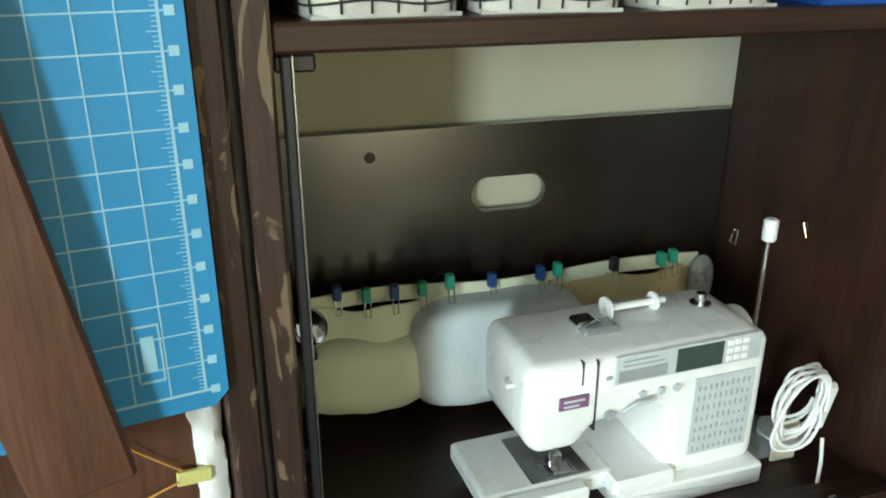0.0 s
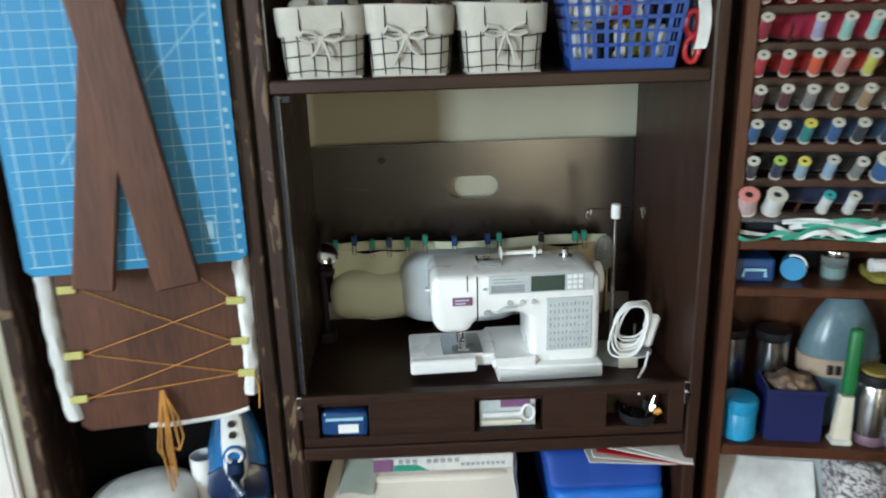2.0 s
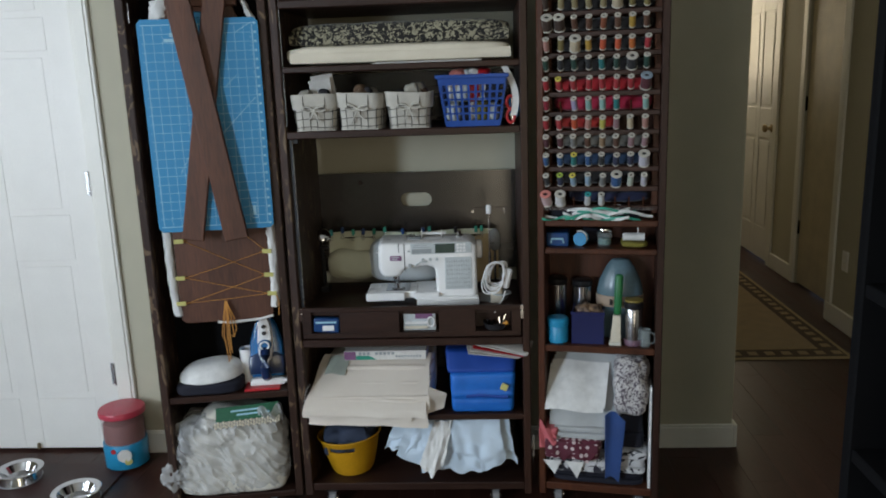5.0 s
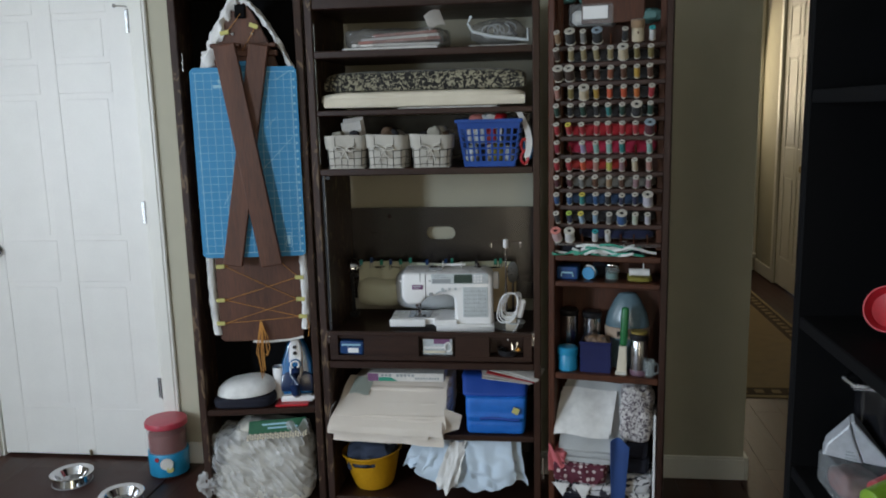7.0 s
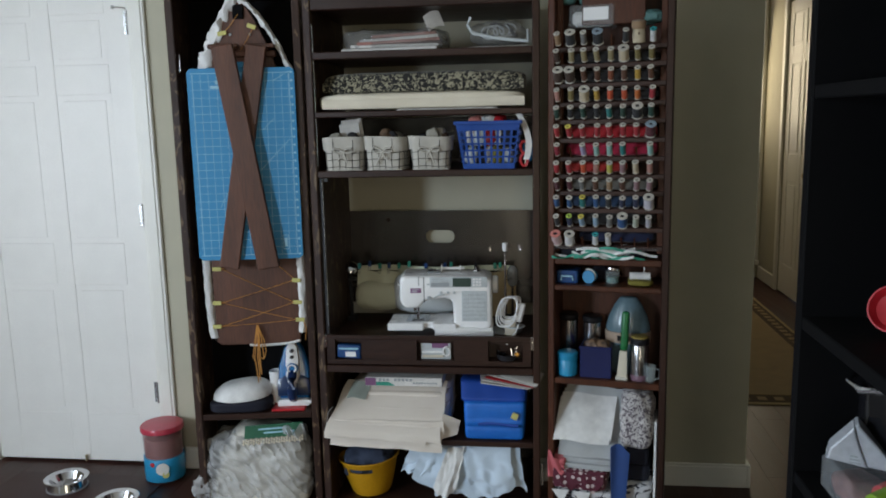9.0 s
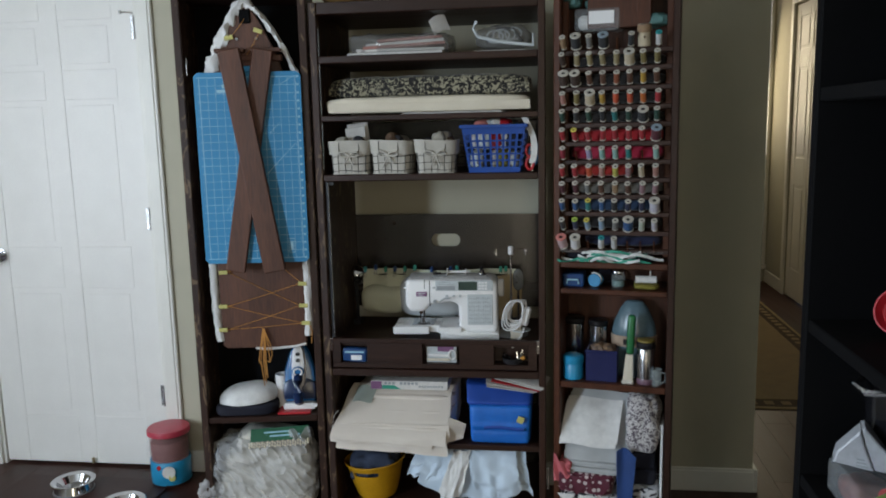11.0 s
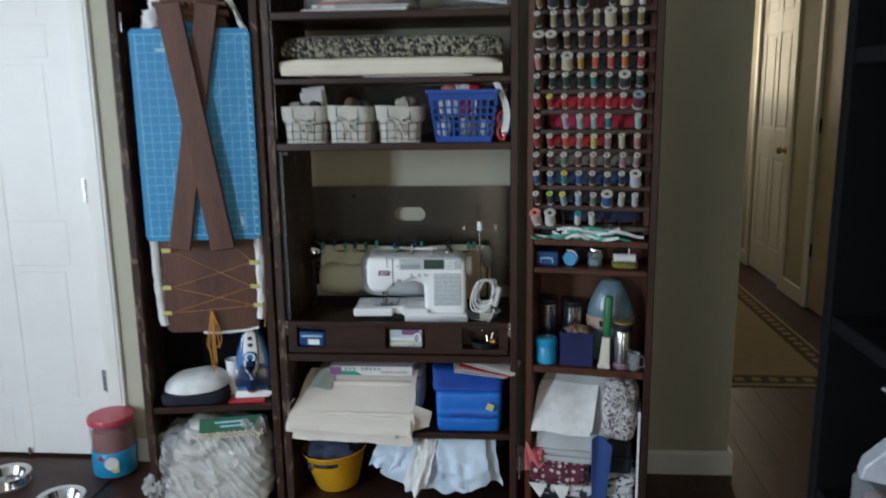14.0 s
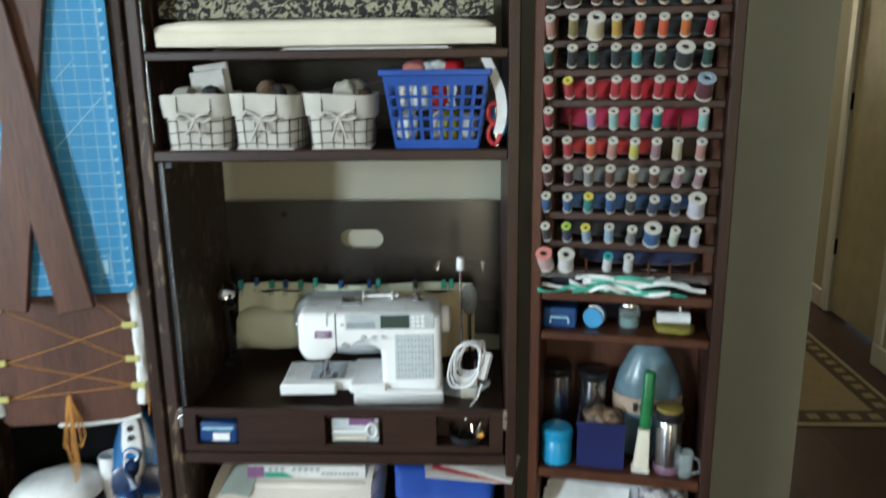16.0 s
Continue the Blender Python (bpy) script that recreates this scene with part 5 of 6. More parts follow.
# thread stand and cord behind the machine
ts = thing("thread_stand", pose(0.272, 1.08, SHELFZ), "telescopic steel thread stand with two wire hooks", "thread stand")
part("base", Shape().lathe([(0.06, 0), (0.062, 0.003), (0.055, 0.008), (0.01, 0.012)], 24), GREYPLASTIC, ts, "", True)
part("pole", Shape().cyl((0, 0, 0.01), (0, 0, 0.3), 0.0035).cyl((0, 0, 0.01), (0, 0, 0.16), 0.005), CHROME, ts, "", True)
part("cap", Shape().lathe([(0.008, 0.298), (0.0095, 0.3), (0.0095, 0.326), (0.007, 0.328)], 16), WHITEPLASTIC, ts, "", True)
for d in (-1, 1):
    part("wire_hook", Shape().tube([(0.008 * d, 0, 0.318), (0.055 * d, 0, 0.32), (0.06 * d, 0, 0.305), (0.054 * d, -0.004, 0.298), (0.05 * d, 0, 0.318)], 0.0014, 6), CHROME, ts)
part("spool_felt", Shape().cyl((0.035, -0.05, 0.03), (0.035, -0.05, 0.033), 0.036, n=24), PALE, ts)
part("spool_rod", Shape().cyl((0.035, -0.05, 0.004), (0.035, -0.05, 0.09), 0.003), CHROME, ts)
part("spool_cup", Shape().cyl((0.03, -0.02, 0.003), (0.03, -0.02, 0.03), 0.012), CREAM, ts)
cd = thing("power_cord", pose(0.292, 0.985, SHELFZ), "coiled white power cord leaning beside the machine", "cord")
s = Shape()
pts = []
for k in range(7):
    for i in range(26):
        a = 2 * math.pi * i / 26
        x, z = 0.033 * math.copysign(abs(math.cos(a)) ** 0.7, math.cos(a)), 0.052 * math.copysign(abs(math.sin(a)) ** 0.8, math.sin(a))
        pts.append((x * (1.05 - 0.06 * ((3 * k) % 5)) + 0.16 * z + 0.005 * math.sin(k * 2 + a) + 0.003 * (k + i / 26) - 0.012, 0.005 * (k + i / 26) - 0.008 + 0.004 * math.sin(2 * a + 2 * k), 0.095 + z * (1.04 - 0.05 * k) + 0.002 * k))
s.tube(pts, 0.0023, 8)
s.tube([(0.03, -0.005, 0.05), (0.02, -0.02, 0.025), (0.0, -0.04, 0.006), (-0.005, -0.06, 0.002), (-0.006, -0.075, 0.018), (-0.008, -0.085, 0.0)], 0.0025)
part("coil", s, WHITEPLASTIC, cd, "", True)
part("plug", Shape().box(0.0, 0.026, 0.004, 0.02, 0.06, 0.13, 0.006, pose(0, 0, 0, 0, 14, 0)), WHITEPLASTIC, cd)
part("support", Shape().box(-0.02, 0.02, 0.024, 0.03, 0.0, 0.06, 0.003), CREAM, cd)
gd = thing("thread_guide_glass", pose(0.292, 1.24, SHELFZ), "clear plastic thread net guide behind the machine", "guide")
s = Shape()
lump(s, -0.022, 0.022, -0.012, 0.012, 0.13, 0.215, 2.2, 0.0, 10, 8, 0, False)
part("shell", s, CLEARP, gd, "", True)
part("stem", Shape().cyl((0, 0, 0), (0, 0, 0.14), 0.004), CHROME, gd)
lm = thing("clamp_lamp", pose(-0.338, 1.2, SHELFZ), "small chrome and black clamp lamp by the cabinet side", "lamp")
part("head", Shape().lathe([(0.012, 0), (0.022, 0.01), (0.024, 0.03), (0.018, 0.034)], 18, pose(0.012, -0.02, 0.205, 55, 0, 20)), CHROME, lm, "", True)
part("arm", Shape().tube([(0.005, -0.01, 0.21), (0, 0.0, 0.17), (0.002, 0.01, 0.1), (0, 0.02, 0.01)], 0.007), DARKPLASTIC, lm, "", True)
part("clamp", Shape().box(-0.012, 0.02, -0.01, 0.04, 0, 0.02, 0.003), DARKPLASTIC, lm)
part("joint", Shape().box(0.0, 0.03, -0.03, -0.005, 0.165, 0.178, 0.003), DARKPLASTIC, lm)

# back board with a hand hole
pb = thing("back_board", pose(0.006, 1.318, SHELFZ) @ pose(0, 0, 0, -1, 0, 0), "dark polished wooden board with an oval hand hole", "board")
t = bmesh.new()
W2, HZ, hw, hh, hz = 0.366, 0.418, 0.058, 0.026, 0.315
hole = [(-0.002 + (hw - hh) * (1 if math.cos(a) > 0 else -1) + hh * math.cos(a), hz + hh * math.sin(a)) for a in [math.pi / 2 - 2 * math.pi * (i + 0.5) / 24 for i in range(24)]]
outer = []
for x, z in hole:
    dx, dz = x + 0.002, z - hz
    k = min((W2 / abs(dx)) if abs(dx) > 1e-6 else 1e9, ((HZ - hz) if dz > 0 else hz) / abs(dz) if abs(dz) > 1e-6 else 1e9)
    outer.append((dx * k, hz + dz * k))
a = [t.verts.new((x, 0, z)) for x, z in hole]
b = [t.verts.new((x, 0, z)) for x, z in outer]
faces = []
for i in range(24):
    j = (i + 1) % 24
    q = [a[i], b[i]]
    (x0, z0), (x1, z1) = outer[i], outer[j]
    if abs(x0 - x1) > 1e-6 and abs(z0 - z1) > 1e-6:
        cx = x0 if abs(abs(x0) - W2) < 1e-6 else x1
        cz = z0 if (abs(z0 - HZ) < 1e-6 or abs(z0) < 1e-6) else z1
        q.append(t.verts.new((cx, 0, cz)))
    q += [b[j], a[j]]
    faces.append(t.faces.new(q))
ext = bmesh.ops.extrude_face_region(t, geom=faces)
bmesh.ops.translate(t, vec=(0, 0.014, 0), verts=[v for v in ext["geom"] if isinstance(v, bmesh.types.BMVert)])
part("board", Shape().add(t), PANEL, pb)
part("knot", Shape().cyl((-0.208, -0.0008, 0.383), (-0.208, 0.001, 0.383), 0.008), WALNUT_X, pb)

# quilted cover with clips
COVER = material("pale_green_cotton", (0.66, 0.66, 0.5), 0.9, fine=400, bump=0.2, scale=7, dark=(0.58, 0.58, 0.42), sheen=0.2)
# same cover cloth: daylight strip and warm light put into these two tints
COVERDAY = material("cover_cotton_in_daylight", (0.72, 0.76, 0.78), 0.9, fine=400, bump=0.2, scale=7)
COVERWARM = material("cover_cotton_in_warm_light", (0.62, 0.48, 0.28), 0.9, fine=400, bump=0.2, scale=7)
cv = thing("fabric_project", pose(0, 1.245, SHELFZ), "half-sewn cream fabric cover held by sewing clips behind the machine", "fabric")
s = Shape()
lump(s, -0.33, -0.14, -0.035, 0.06, 0.035, 0.15, 3.2, 0.006, 12, 14, 2, False)
s.grid(20, 8, lambda a, b: (-0.318 + 0.2 * a, -0.01 + 0.01 * math.sin(9 * a) + 0.02 * b, 0.1 + 0.09 * b + 0.004 * math.sin(14 * a)), 0.006)
part("left_pocket", s, COVER, cv, "pale green cream cotton", True)
s = Shape()
lump(s, -0.17, 0.1, -0.045, 0.05, 0.025, 0.19, 4, 0.006, 10, 14, 5, False)
part("middle_pocket", s, COVERDAY, cv, "cover cotton in a daylit white blue tint", True)
s = Shape()
s.grid(24, 8, lambda a, b: (0.05 + 0.255 * a, 0.0 + 0.012 * math.sin(7 * a) + 0.02 * b, 0.02 + 0.17 * b + 0.006 * math.sin(8 * a)), 0.008)
part("right_flap", s, COVERWARM, cv, "cover cotton in a warm-lit yellow cream tint", True)
part("hem", Shape().grid(40, 2, lambda a, b: (-0.315 + 0.615 * a, 0.022 + 0.004 * math.sin(11 * a), 0.185 + 0.022 * b + 0.004 * math.sin(9 * a)), 0.004), COVER, cv, "", True)
for x, c, w in ((-0.31, "2", "turquoise"), (-0.268, "4", "blue"), (-0.228, "g", "green"), (-0.19, "4", "blue"), (-0.15, "g", "green"), (-0.11, "g", "green"), (-0.045, "b", "blue"), (0.03, "b", "blue"), (0.055, "g", "green"), (0.15, "d", "dark"), (0.225, "g", "green"), (0.245, "g", "green")):
    cmat = {"2": HEADS["2"], "4": MIDBLUE, "g": RIBG, "b": MIDBLUE, "d": DARKPLASTIC}[c]
    cl = thing("sewing_clip", pose(x, 1.255 + random.uniform(-0.006, 0.002), SHELFZ + 0.208 + random.uniform(-0.006, 0.003)), w + " plastic sewing clip on the cloth edge", "clip", "sewing clips")
    part("jaw", Shape().box(-0.006, 0.006, -0.008, 0.006, -0.004, 0.018, 0.002), cmat, cl)
    part("wire", Shape().tube([(-0.004, -0.009, 0.0), (-0.004, -0.011, -0.022), (0.004, -0.011, -0.022), (0.004, -0.009, 0.0)], 0.0011, 6), CHROME, cl)

# drawer-front cells
bp = thing("pin_box", pose(-0.275, 0.9, 0.65), "small blue packet with a white label", "packet")
part("body", Shape().box(-0.045, 0.043, -0.008, 0.022, 0, 0.05, 0.008, pose(0, 0, 0, 0, 3, 0), 2), MIDBLUE, bp)
part("label", Shape().box(-0.012, 0.026, -0.0095, -0.008, 0.008, 0.026, 0), WHITEPLASTIC, bp)
part("top_print", Shape().box(-0.035, 0.035, -0.0095, -0.008, 0.034, 0.04, 0), MATLINE, bp)
sp = thing("scissors_pack", pose(0.033, 0.903, 0.65), "violet and white carded seam rippers and snips", "packet")
part("card", Shape().box(-0.052, 0.055, 0.004, 0.007, 0, 0.07, 0.001), PALE, sp)
part("card_print", Shape().box(-0.012, 0.045, 0.003, 0.0042, 0.04, 0.068, 0), VIOLET, sp, "violet printed area")
for z in (0.012, 0.028):
    part("tool", Shape().box(-0.048, 0.03, -0.006, 0.0038, z - 0.005, z + 0.004, 0.003), CREAM if z < 0.02 else WHITEPLASTIC, sp)
part("ring", Shape().tube([(0.04 + 0.012 * math.cos(a), -0.002, 0.03 + 0.016 * math.sin(a)) for a in [2 * math.pi * i / 16 for i in range(16)]], 0.003, 8, True), WHITEPLASTIC, sp)
sc = thing("notions_dish", pose(0.285, 0.908, 0.65), "black dish of thread snips and metal notions", "dish")
part("dish", Shape().lathe([(0.025, 0), (0.034, 0.006), (0.038, 0.024), (0.036, 0.024), (0.03, 0.006)], 20), DARKPLASTIC, sc, "", True)
s = Shape()
for k in range(9):
    a = random.uniform(0, 6.3)
    s.cyl((0.02 * math.cos(a), 0.012 * math.sin(a), 0.012), (0.034 * math.cos(a + 0.5), 0.015 * math.sin(a + 0.5), random.uniform(0.03, 0.05)), 0.0032, n=8)
part("snips", s, CHROME, sc)
part("orange_cap", Shape().cyl((0.028, -0.014, 0.02), (0.04, -0.016, 0.028), 0.006), material("orange_plastic", (0.7, 0.3, 0.03), 0.4), sc)

# ---- upper shelves ----
PAPER = material("white_paper", (0.75, 0.73, 0.7), 0.7, bump=0.05)
SALMON = material("salmon_card", (0.42, 0.19, 0.16), 0.6, bump=0.05)
FILM2 = material("wrinkled_clear_film", (0.35, 0.35, 0.34), 0.12, alpha=0.34, bump=0.8, scale=25, fine=60)
SA = 1.71
pp = thing("pattern_packets", pose(-0.1, 1.04, SA), "flat stack of sewing patterns in clear plastic sleeves", "packets")
for k, (w, d, z, mat) in enumerate(((0.33, 0.22, 0.0, PAPER), (0.3, 0.2, 0.012, PAPER), (0.28, 0.2, 0.026, SALMON), (0.27, 0.18, 0.036, PAPER), (0.22, 0.18, 0.048, SALMON))):
    m = pose(0.0 + 0.01 * k, 0, z + 0.001, 0, -2.5 * (k > 1), (-3, 2, 4, -2, 3)[k])
    part("packet", Shape().box(-w / 2, w / 2, -d / 2, d / 2, 0, 0.01, 0.002, m), mat, pp)
s = Shape()
lump(s, -0.17, 0.19, -0.11, 0.11, 0.0, 0.075, 5, 0.012, 25, 14, 3, True, 0.5)
part("sleeve", s, FILM2, pp, "creased clear plastic", True)
part("folded_corner", Shape().grid(6, 6, lambda a, b: (0.13 + 0.05 * a - 0.02 * b, -0.08 + 0.03 * a, 0.06 + 0.05 * b + 0.02 * a + 0.01 * math.sin(3 * a)), 0.002), PAPER, pp)
wb = thing("cable_bag", pose(0.26, 1.03, SA + 0.008), "clear plastic bag of coiled cables on a white card", "bag")
part("card", Shape().box(-0.1, 0.1, -0.08, 0.08, -0.0075, -0.001, 0.001), PAPER, wb)
s = Shape()
lump(s, -0.1, 0.09, -0.06, 0.07, 0.001, 0.09, 2.6, 0.012, 22, 14, 6, True, 0.5)
part("film", s, FILM2, wb, "creased clear plastic", True)
s = Shape()
s.tube([(-0.09, -0.07, 0.095), (-0.1, -0.07, 0.07), (-0.085, -0.07, 0.045), (-0.02, -0.07, 0.028), (0.05, -0.07, 0.018), (0.098, -0.07, 0.012), (0.1, -0.07, 0.05)], 0.006)
for k in range(4):
    s.tube([(0.02 * k - 0.03 + 0.028 * math.cos(a), -0.045 + 0.01 * k, 0.045 + 0.02 * math.sin(a) + 0.004 * k) for a in [2 * math.pi * i / 14 for i in range(14)]], 0.003, 6, True)
part("cable", s, PALE, wb, "", True)
part("dark_cable", Shape().tube([(-0.06, -0.02, 0.03), (-0.02, -0.03, 0.075), (0.03, -0.02, 0.07), (0.06, -0.03, 0.03)], 0.006), DARKPLASTIC, wb, "", True)

DAMASK = checked("damask_print", (0.36, 0.33, 0.23), (0.012, 0.011, 0.01), 80, "flowers")
SB = 1.513
ro = thing("damask_roll", pose(0, 1.05, SB + 0.054), "roll of black and gold damask fabric", "fabric roll", "fabric rolls")
def roll(w, d, h, seed):
    s = Shape()
    lump(s, -w, w, -d, d, 0, h, 5, 0.003, 14, 16, seed)
    return s
part("cloth", roll(0.352, 0.085, 0.078, 3), DAMASK, ro, "", True)
part("loose_edge", Shape().grid(30, 8, lambda a, b: (-0.345 + 0.69 * a, -0.0865 - 0.003 * math.sin(3.1 * b) - 0.002 * noise.noise(Vector((a * 9, b, 1))), 0.012 + 0.034 * b + 0.004 * noise.noise(Vector((a * 6, 0, 4)))), 0.0015), DAMASK, ro, "", True)
ro = thing("cream_roll", pose(-0.002, 0.975, SB + 0.005), "roll of cream cotton fabric on a shelf", "fabric roll", "fabric rolls")
part("cloth", roll(0.35, 0.075, 0.056, 8), CREAM, ro, "", True)
part("loose_edge", Shape().grid(30, 8, lambda a, b: (-0.33 + 0.68 * a, -0.077 - 0.004 * math.sin(3.1 * b) - 0.002 * noise.noise(Vector((a * 8, b, 6))), 0.004 + 0.03 * b + 0.004 * noise.noise(Vector((a * 5, 0, 8)))), 0.0015), CREAM, ro, "", True)
ob = thing("paper_sheets", pose(0.06, 0.98, SB), "thin stack of white paper under the fabric rolls", "paper")
for k in range(3):
    part("sheet", Shape().box(-0.14 + 0.006 * k, 0.2 - 0.004 * k, -0.085 - 0.003 * k, 0.1, 0.0005 + 0.0016 * k, 0.0016 + 0.0016 * k, 0), PAPER, ob)

# fabric bins
BINCLOTH = material("off_white_canvas", (0.54, 0.515, 0.46), 0.9, fine=500, bump=0.25, scale=14)
LINE = material("black_woven_line", (0.02, 0.02, 0.022), 0.8, bump=0.0)
SC = 1.314


SCRAPS = [material("dark_scrap", (0.02, 0.02, 0.025), 0.8, bump=0.4), material("brown_scrap", (0.12, 0.07, 0.04), 0.8, bump=0.4), material("pale_scrap", (0.4, 0.38, 0.32), 0.8, bump=0.4)]


def fabric_bin(m, seed, label):
    ob = thing("fabric_bin", m, label, "fabric bin", "fabric bins")
    w, h = 0.064, 0.108
    rnd = random.Random(seed)

    def ring(a, z):
        c, sn = math.cos(a), math.sin(a)
        k = (abs(c) ** 5 + abs(sn) ** 5) ** -0.2
        g = 1 + 0.1 * z / h + 0.035 * noise.noise(Vector((3 * c + seed, 3 * sn, z * 25)))
        return Vector((w * g * k * c, w * g * k * sn, z))

    s = Shape()
    s.grid(48, 8, lambda u, v: ring(2 * math.pi * u, 0.001 + h * 0.72 * v), 0.003)
    s.box(-w * 0.95, w * 0.95, -w * 0.95, w * 0.95, 0.0, 0.003, 0)
    part("body", s, BINCLOTH, ob, "off-white canvas with a black grid", True)
    s = Shape()
    s.grid(48, 5, lambda u, v: ring(2 * math.pi * u, h * 0.62 + h * 0.42 * v) * 1.0 + Vector((0.006 * math.cos(2 * math.pi * u), 0.006 * math.sin(2 * math.pi * u), 0.003 * math.sin(9 * u + seed))), 0.004)
    part("cuff", s, BINCLOTH, ob, "plain turned-down cuff", True)
    s = Shape()
    for z in (0.012, 0.036, 0.06):
        s.tube([ring(2 * math.pi * i / 48, z) * 1.012 + Vector((0, 0, 0.002 * math.sin(i * 0.6))) for i in range(48)], 0.0011, 5, True)
    for i in range(20):
        a = 2 * math.pi * (i + 0.3) / 20
        s.tube([ring(a, z) * 1.012 for z in (0.004, 0.025, 0.05, 0.07)], 0.0011, 5)
    part("grid_print", s, LINE, ob, "black grid lines")
    s = Shape()
    for d in (-1, 1):
        s.tube([(0.0, -w - 0.01, 0.064), (0.012 * d, -w - 0.016, 0.074), (0.03 * d, -w - 0.014, 0.076 + 0.006 * rnd.random()), (0.036 * d, -w - 0.013, 0.066), (0.02 * d, -w - 0.015, 0.06), (0.0, -w - 0.011, 0.064)], 0.0036, 6)
        s.tube([(0.0, -w - 0.012, 0.064), (0.008 * d, -w - 0.018, 0.045), (0.014 * d * rnd.uniform(0.2, 1.6), -w - 0.014, 0.02 + 0.02 * rnd.random())], 0.003, 6)
        s.tube([(0.0, -w - 0.01, 0.064), (0.035 * d, -w - 0.007, 0.075), (0.058 * d, -w + 0.006, 0.085)], 0.003, 6)
    s.box(-0.006, 0.006, -w - 0.017, -w - 0.006, 0.058, 0.07, 0.003)
    part("tie", s, BINCLOTH, ob, "cotton tie in a bow", True)
    s = Shape()
    for d in (-1, 1):
        s.tube([(0.034 * d, -w - 0.0105, h + 0.004), (0.034 * d, -w - 0.012, h * 0.75), (0.03 * d, -w - 0.012, h * 0.66), (0.0, -w - 0.012, h * 0.64)], 0.0012, 5)
    part("handle_seam", s, LINE, ob)
    for k in range(6):
        s = Shape()
        x, y, r = rnd.uniform(-0.035, 0.035), rnd.uniform(-0.035, 0.035), rnd.uniform(0.018, 0.028)
        lump(s, x - r, x + r, y - r, y + r, 0.07, 0.112 + rnd.uniform(0, 0.03), 3, 0.006, 60, 5, k)
        part("scrap", s, SCRAPS[k % 3], ob, "", True)
    return ob


for k, x in enumerate((-0.27, -0.122, 0.028)):
    fabric_bin(pose(x, 0.965, SC, 0, 0, (4, -5, 3)[k]), k + 1, "small canvas fabric bin with black grid print and a tied bow")
ob = thing("folded_paper", pose(-0.245, 0.97, SC + 0.09) @ pose(0, 0, 0, -12, -8, 10), "folded white paper sticking out of a fabric bin", "paper")
part("sheet", Shape().box(-0.032, 0.04, -0.004, 0.004, 0, 0.085, 0.002).box(-0.04, 0.03, -0.014, -0.008, 0, 0.07, 0.002), PAPER, ob)

# blue plastic basket
BASKET = material("royal_blue_plastic", (0.011, 0.075, 0.35), 0.35, bump=0.02)
bk = thing("plastic_basket", pose(0.232, 0.965, SC, 0, 0, -3), "royal blue pierced plastic basket full of notions", "basket")


def wall_of(p, q, n_in, cols, rows, h, t=0.0025):
    """A pierced wall that leans out: p to q at the foot, with bars between its holes."""
    p, q = Vector(p), Vector(q)
    along = (q - p)
    L0 = along.length
    u = along.normalized()
    out = Vector(n_in)

    def at(a, v):
        lean = 0.022 * v
        return p + along * a + u * (a - 0.5) * 2 * lean + out * lean + Vector((0, 0, h * v))

    def bar(a0, a1, v0, v1):
        tb = bmesh.new()
        quad = [at(a0, v0), at(a1, v0), at(a1, v1), at(a0, v1)]
        va = [tb.verts.new(x) for x in quad]
        vb = [tb.verts.new(x + out * t) for x in quad]
        tb.faces.new(va[::-1]), tb.faces.new(vb)
        for i in range(4):
            tb.faces.new((va[i], va[(i + 1) % 4], vb[(i + 1) % 4], vb[i]))
        part("basket_bar", tb, BASKET, bk)

    bar(0, 1, 0, 0.12), bar(0, 1, 0.82, 1.0)
    for c in range(cols + 1):
        a = c / cols
        wd = 0.019
        bar(max(0, a - wd), min(1, a + wd), 0.12, 0.82)
    for r in range(1, rows):
        v = 0.12 + 0.7 * r / rows
        bar(0, 1, v - 0.018, v + 0.018)


bw, bd, bh = 0.083, 0.06, 0.155
wall_of((-bw, -bd, 0), (bw, -bd, 0), (0, -1, 0), 9, 5, bh)
wall_of((bw, bd, 0), (-bw, bd, 0), (0, 1, 0), 9, 5, bh)
wall_of((-bw, bd, 0), (-bw, -bd, 0), (-1, 0, 0), 6, 5, bh)
wall_of((bw, -bd, 0), (bw, bd, 0), (1, 0, 0), 6, 5, bh)
part("base", Shape().box(-bw, bw, -bd, bd, 0, 0.004, 0), BASKET, bk)
s = Shape()
x, y = bw + 0.024, bd + 0.024
s.box(-x - 0.006, x + 0.006, -y - 0.006, -y + 0.002, bh - 0.008, bh + 0.004, 0.002).box(-x - 0.006, x + 0.006, y - 0.002, y + 0.006, bh - 0.008, bh + 0.004, 0.002)
s.box(-x - 0.006, -x + 0.002, -y + 0.002, y - 0.002, bh - 0.008, bh + 0.004, 0.002).box(x - 0.002, x + 0.006, -y + 0.002, y - 0.002, bh - 0.008, bh + 0.004, 0.002)
part("rim", s, BASKET, bk)
for k, (mat, lab) in enumerate(((PALE, "grey packet"), (NAVY, "dark item"), (PAPER, "white packet"), (YELLOW, "yellow item"), (PALE, "grey packet"), (PAPER, "white packet"), (PALE, "grey item"), (RED, "red item"), (PAPER, "white packet"), (NAVY, "dark item"))):
    s = Shape()
    cx, cz = -0.062 + 0.03 * (k % 5), 0.012 + 0.062 * (k // 5)
    lump(s, cx - 0.022, cx + 0.022, -0.05 + 0.01 * (k % 3), 0.04, cz, cz + 0.062, 3.5, 0.006, 50, 7, k)
    part("notion", s, mat, bk, lab, True)
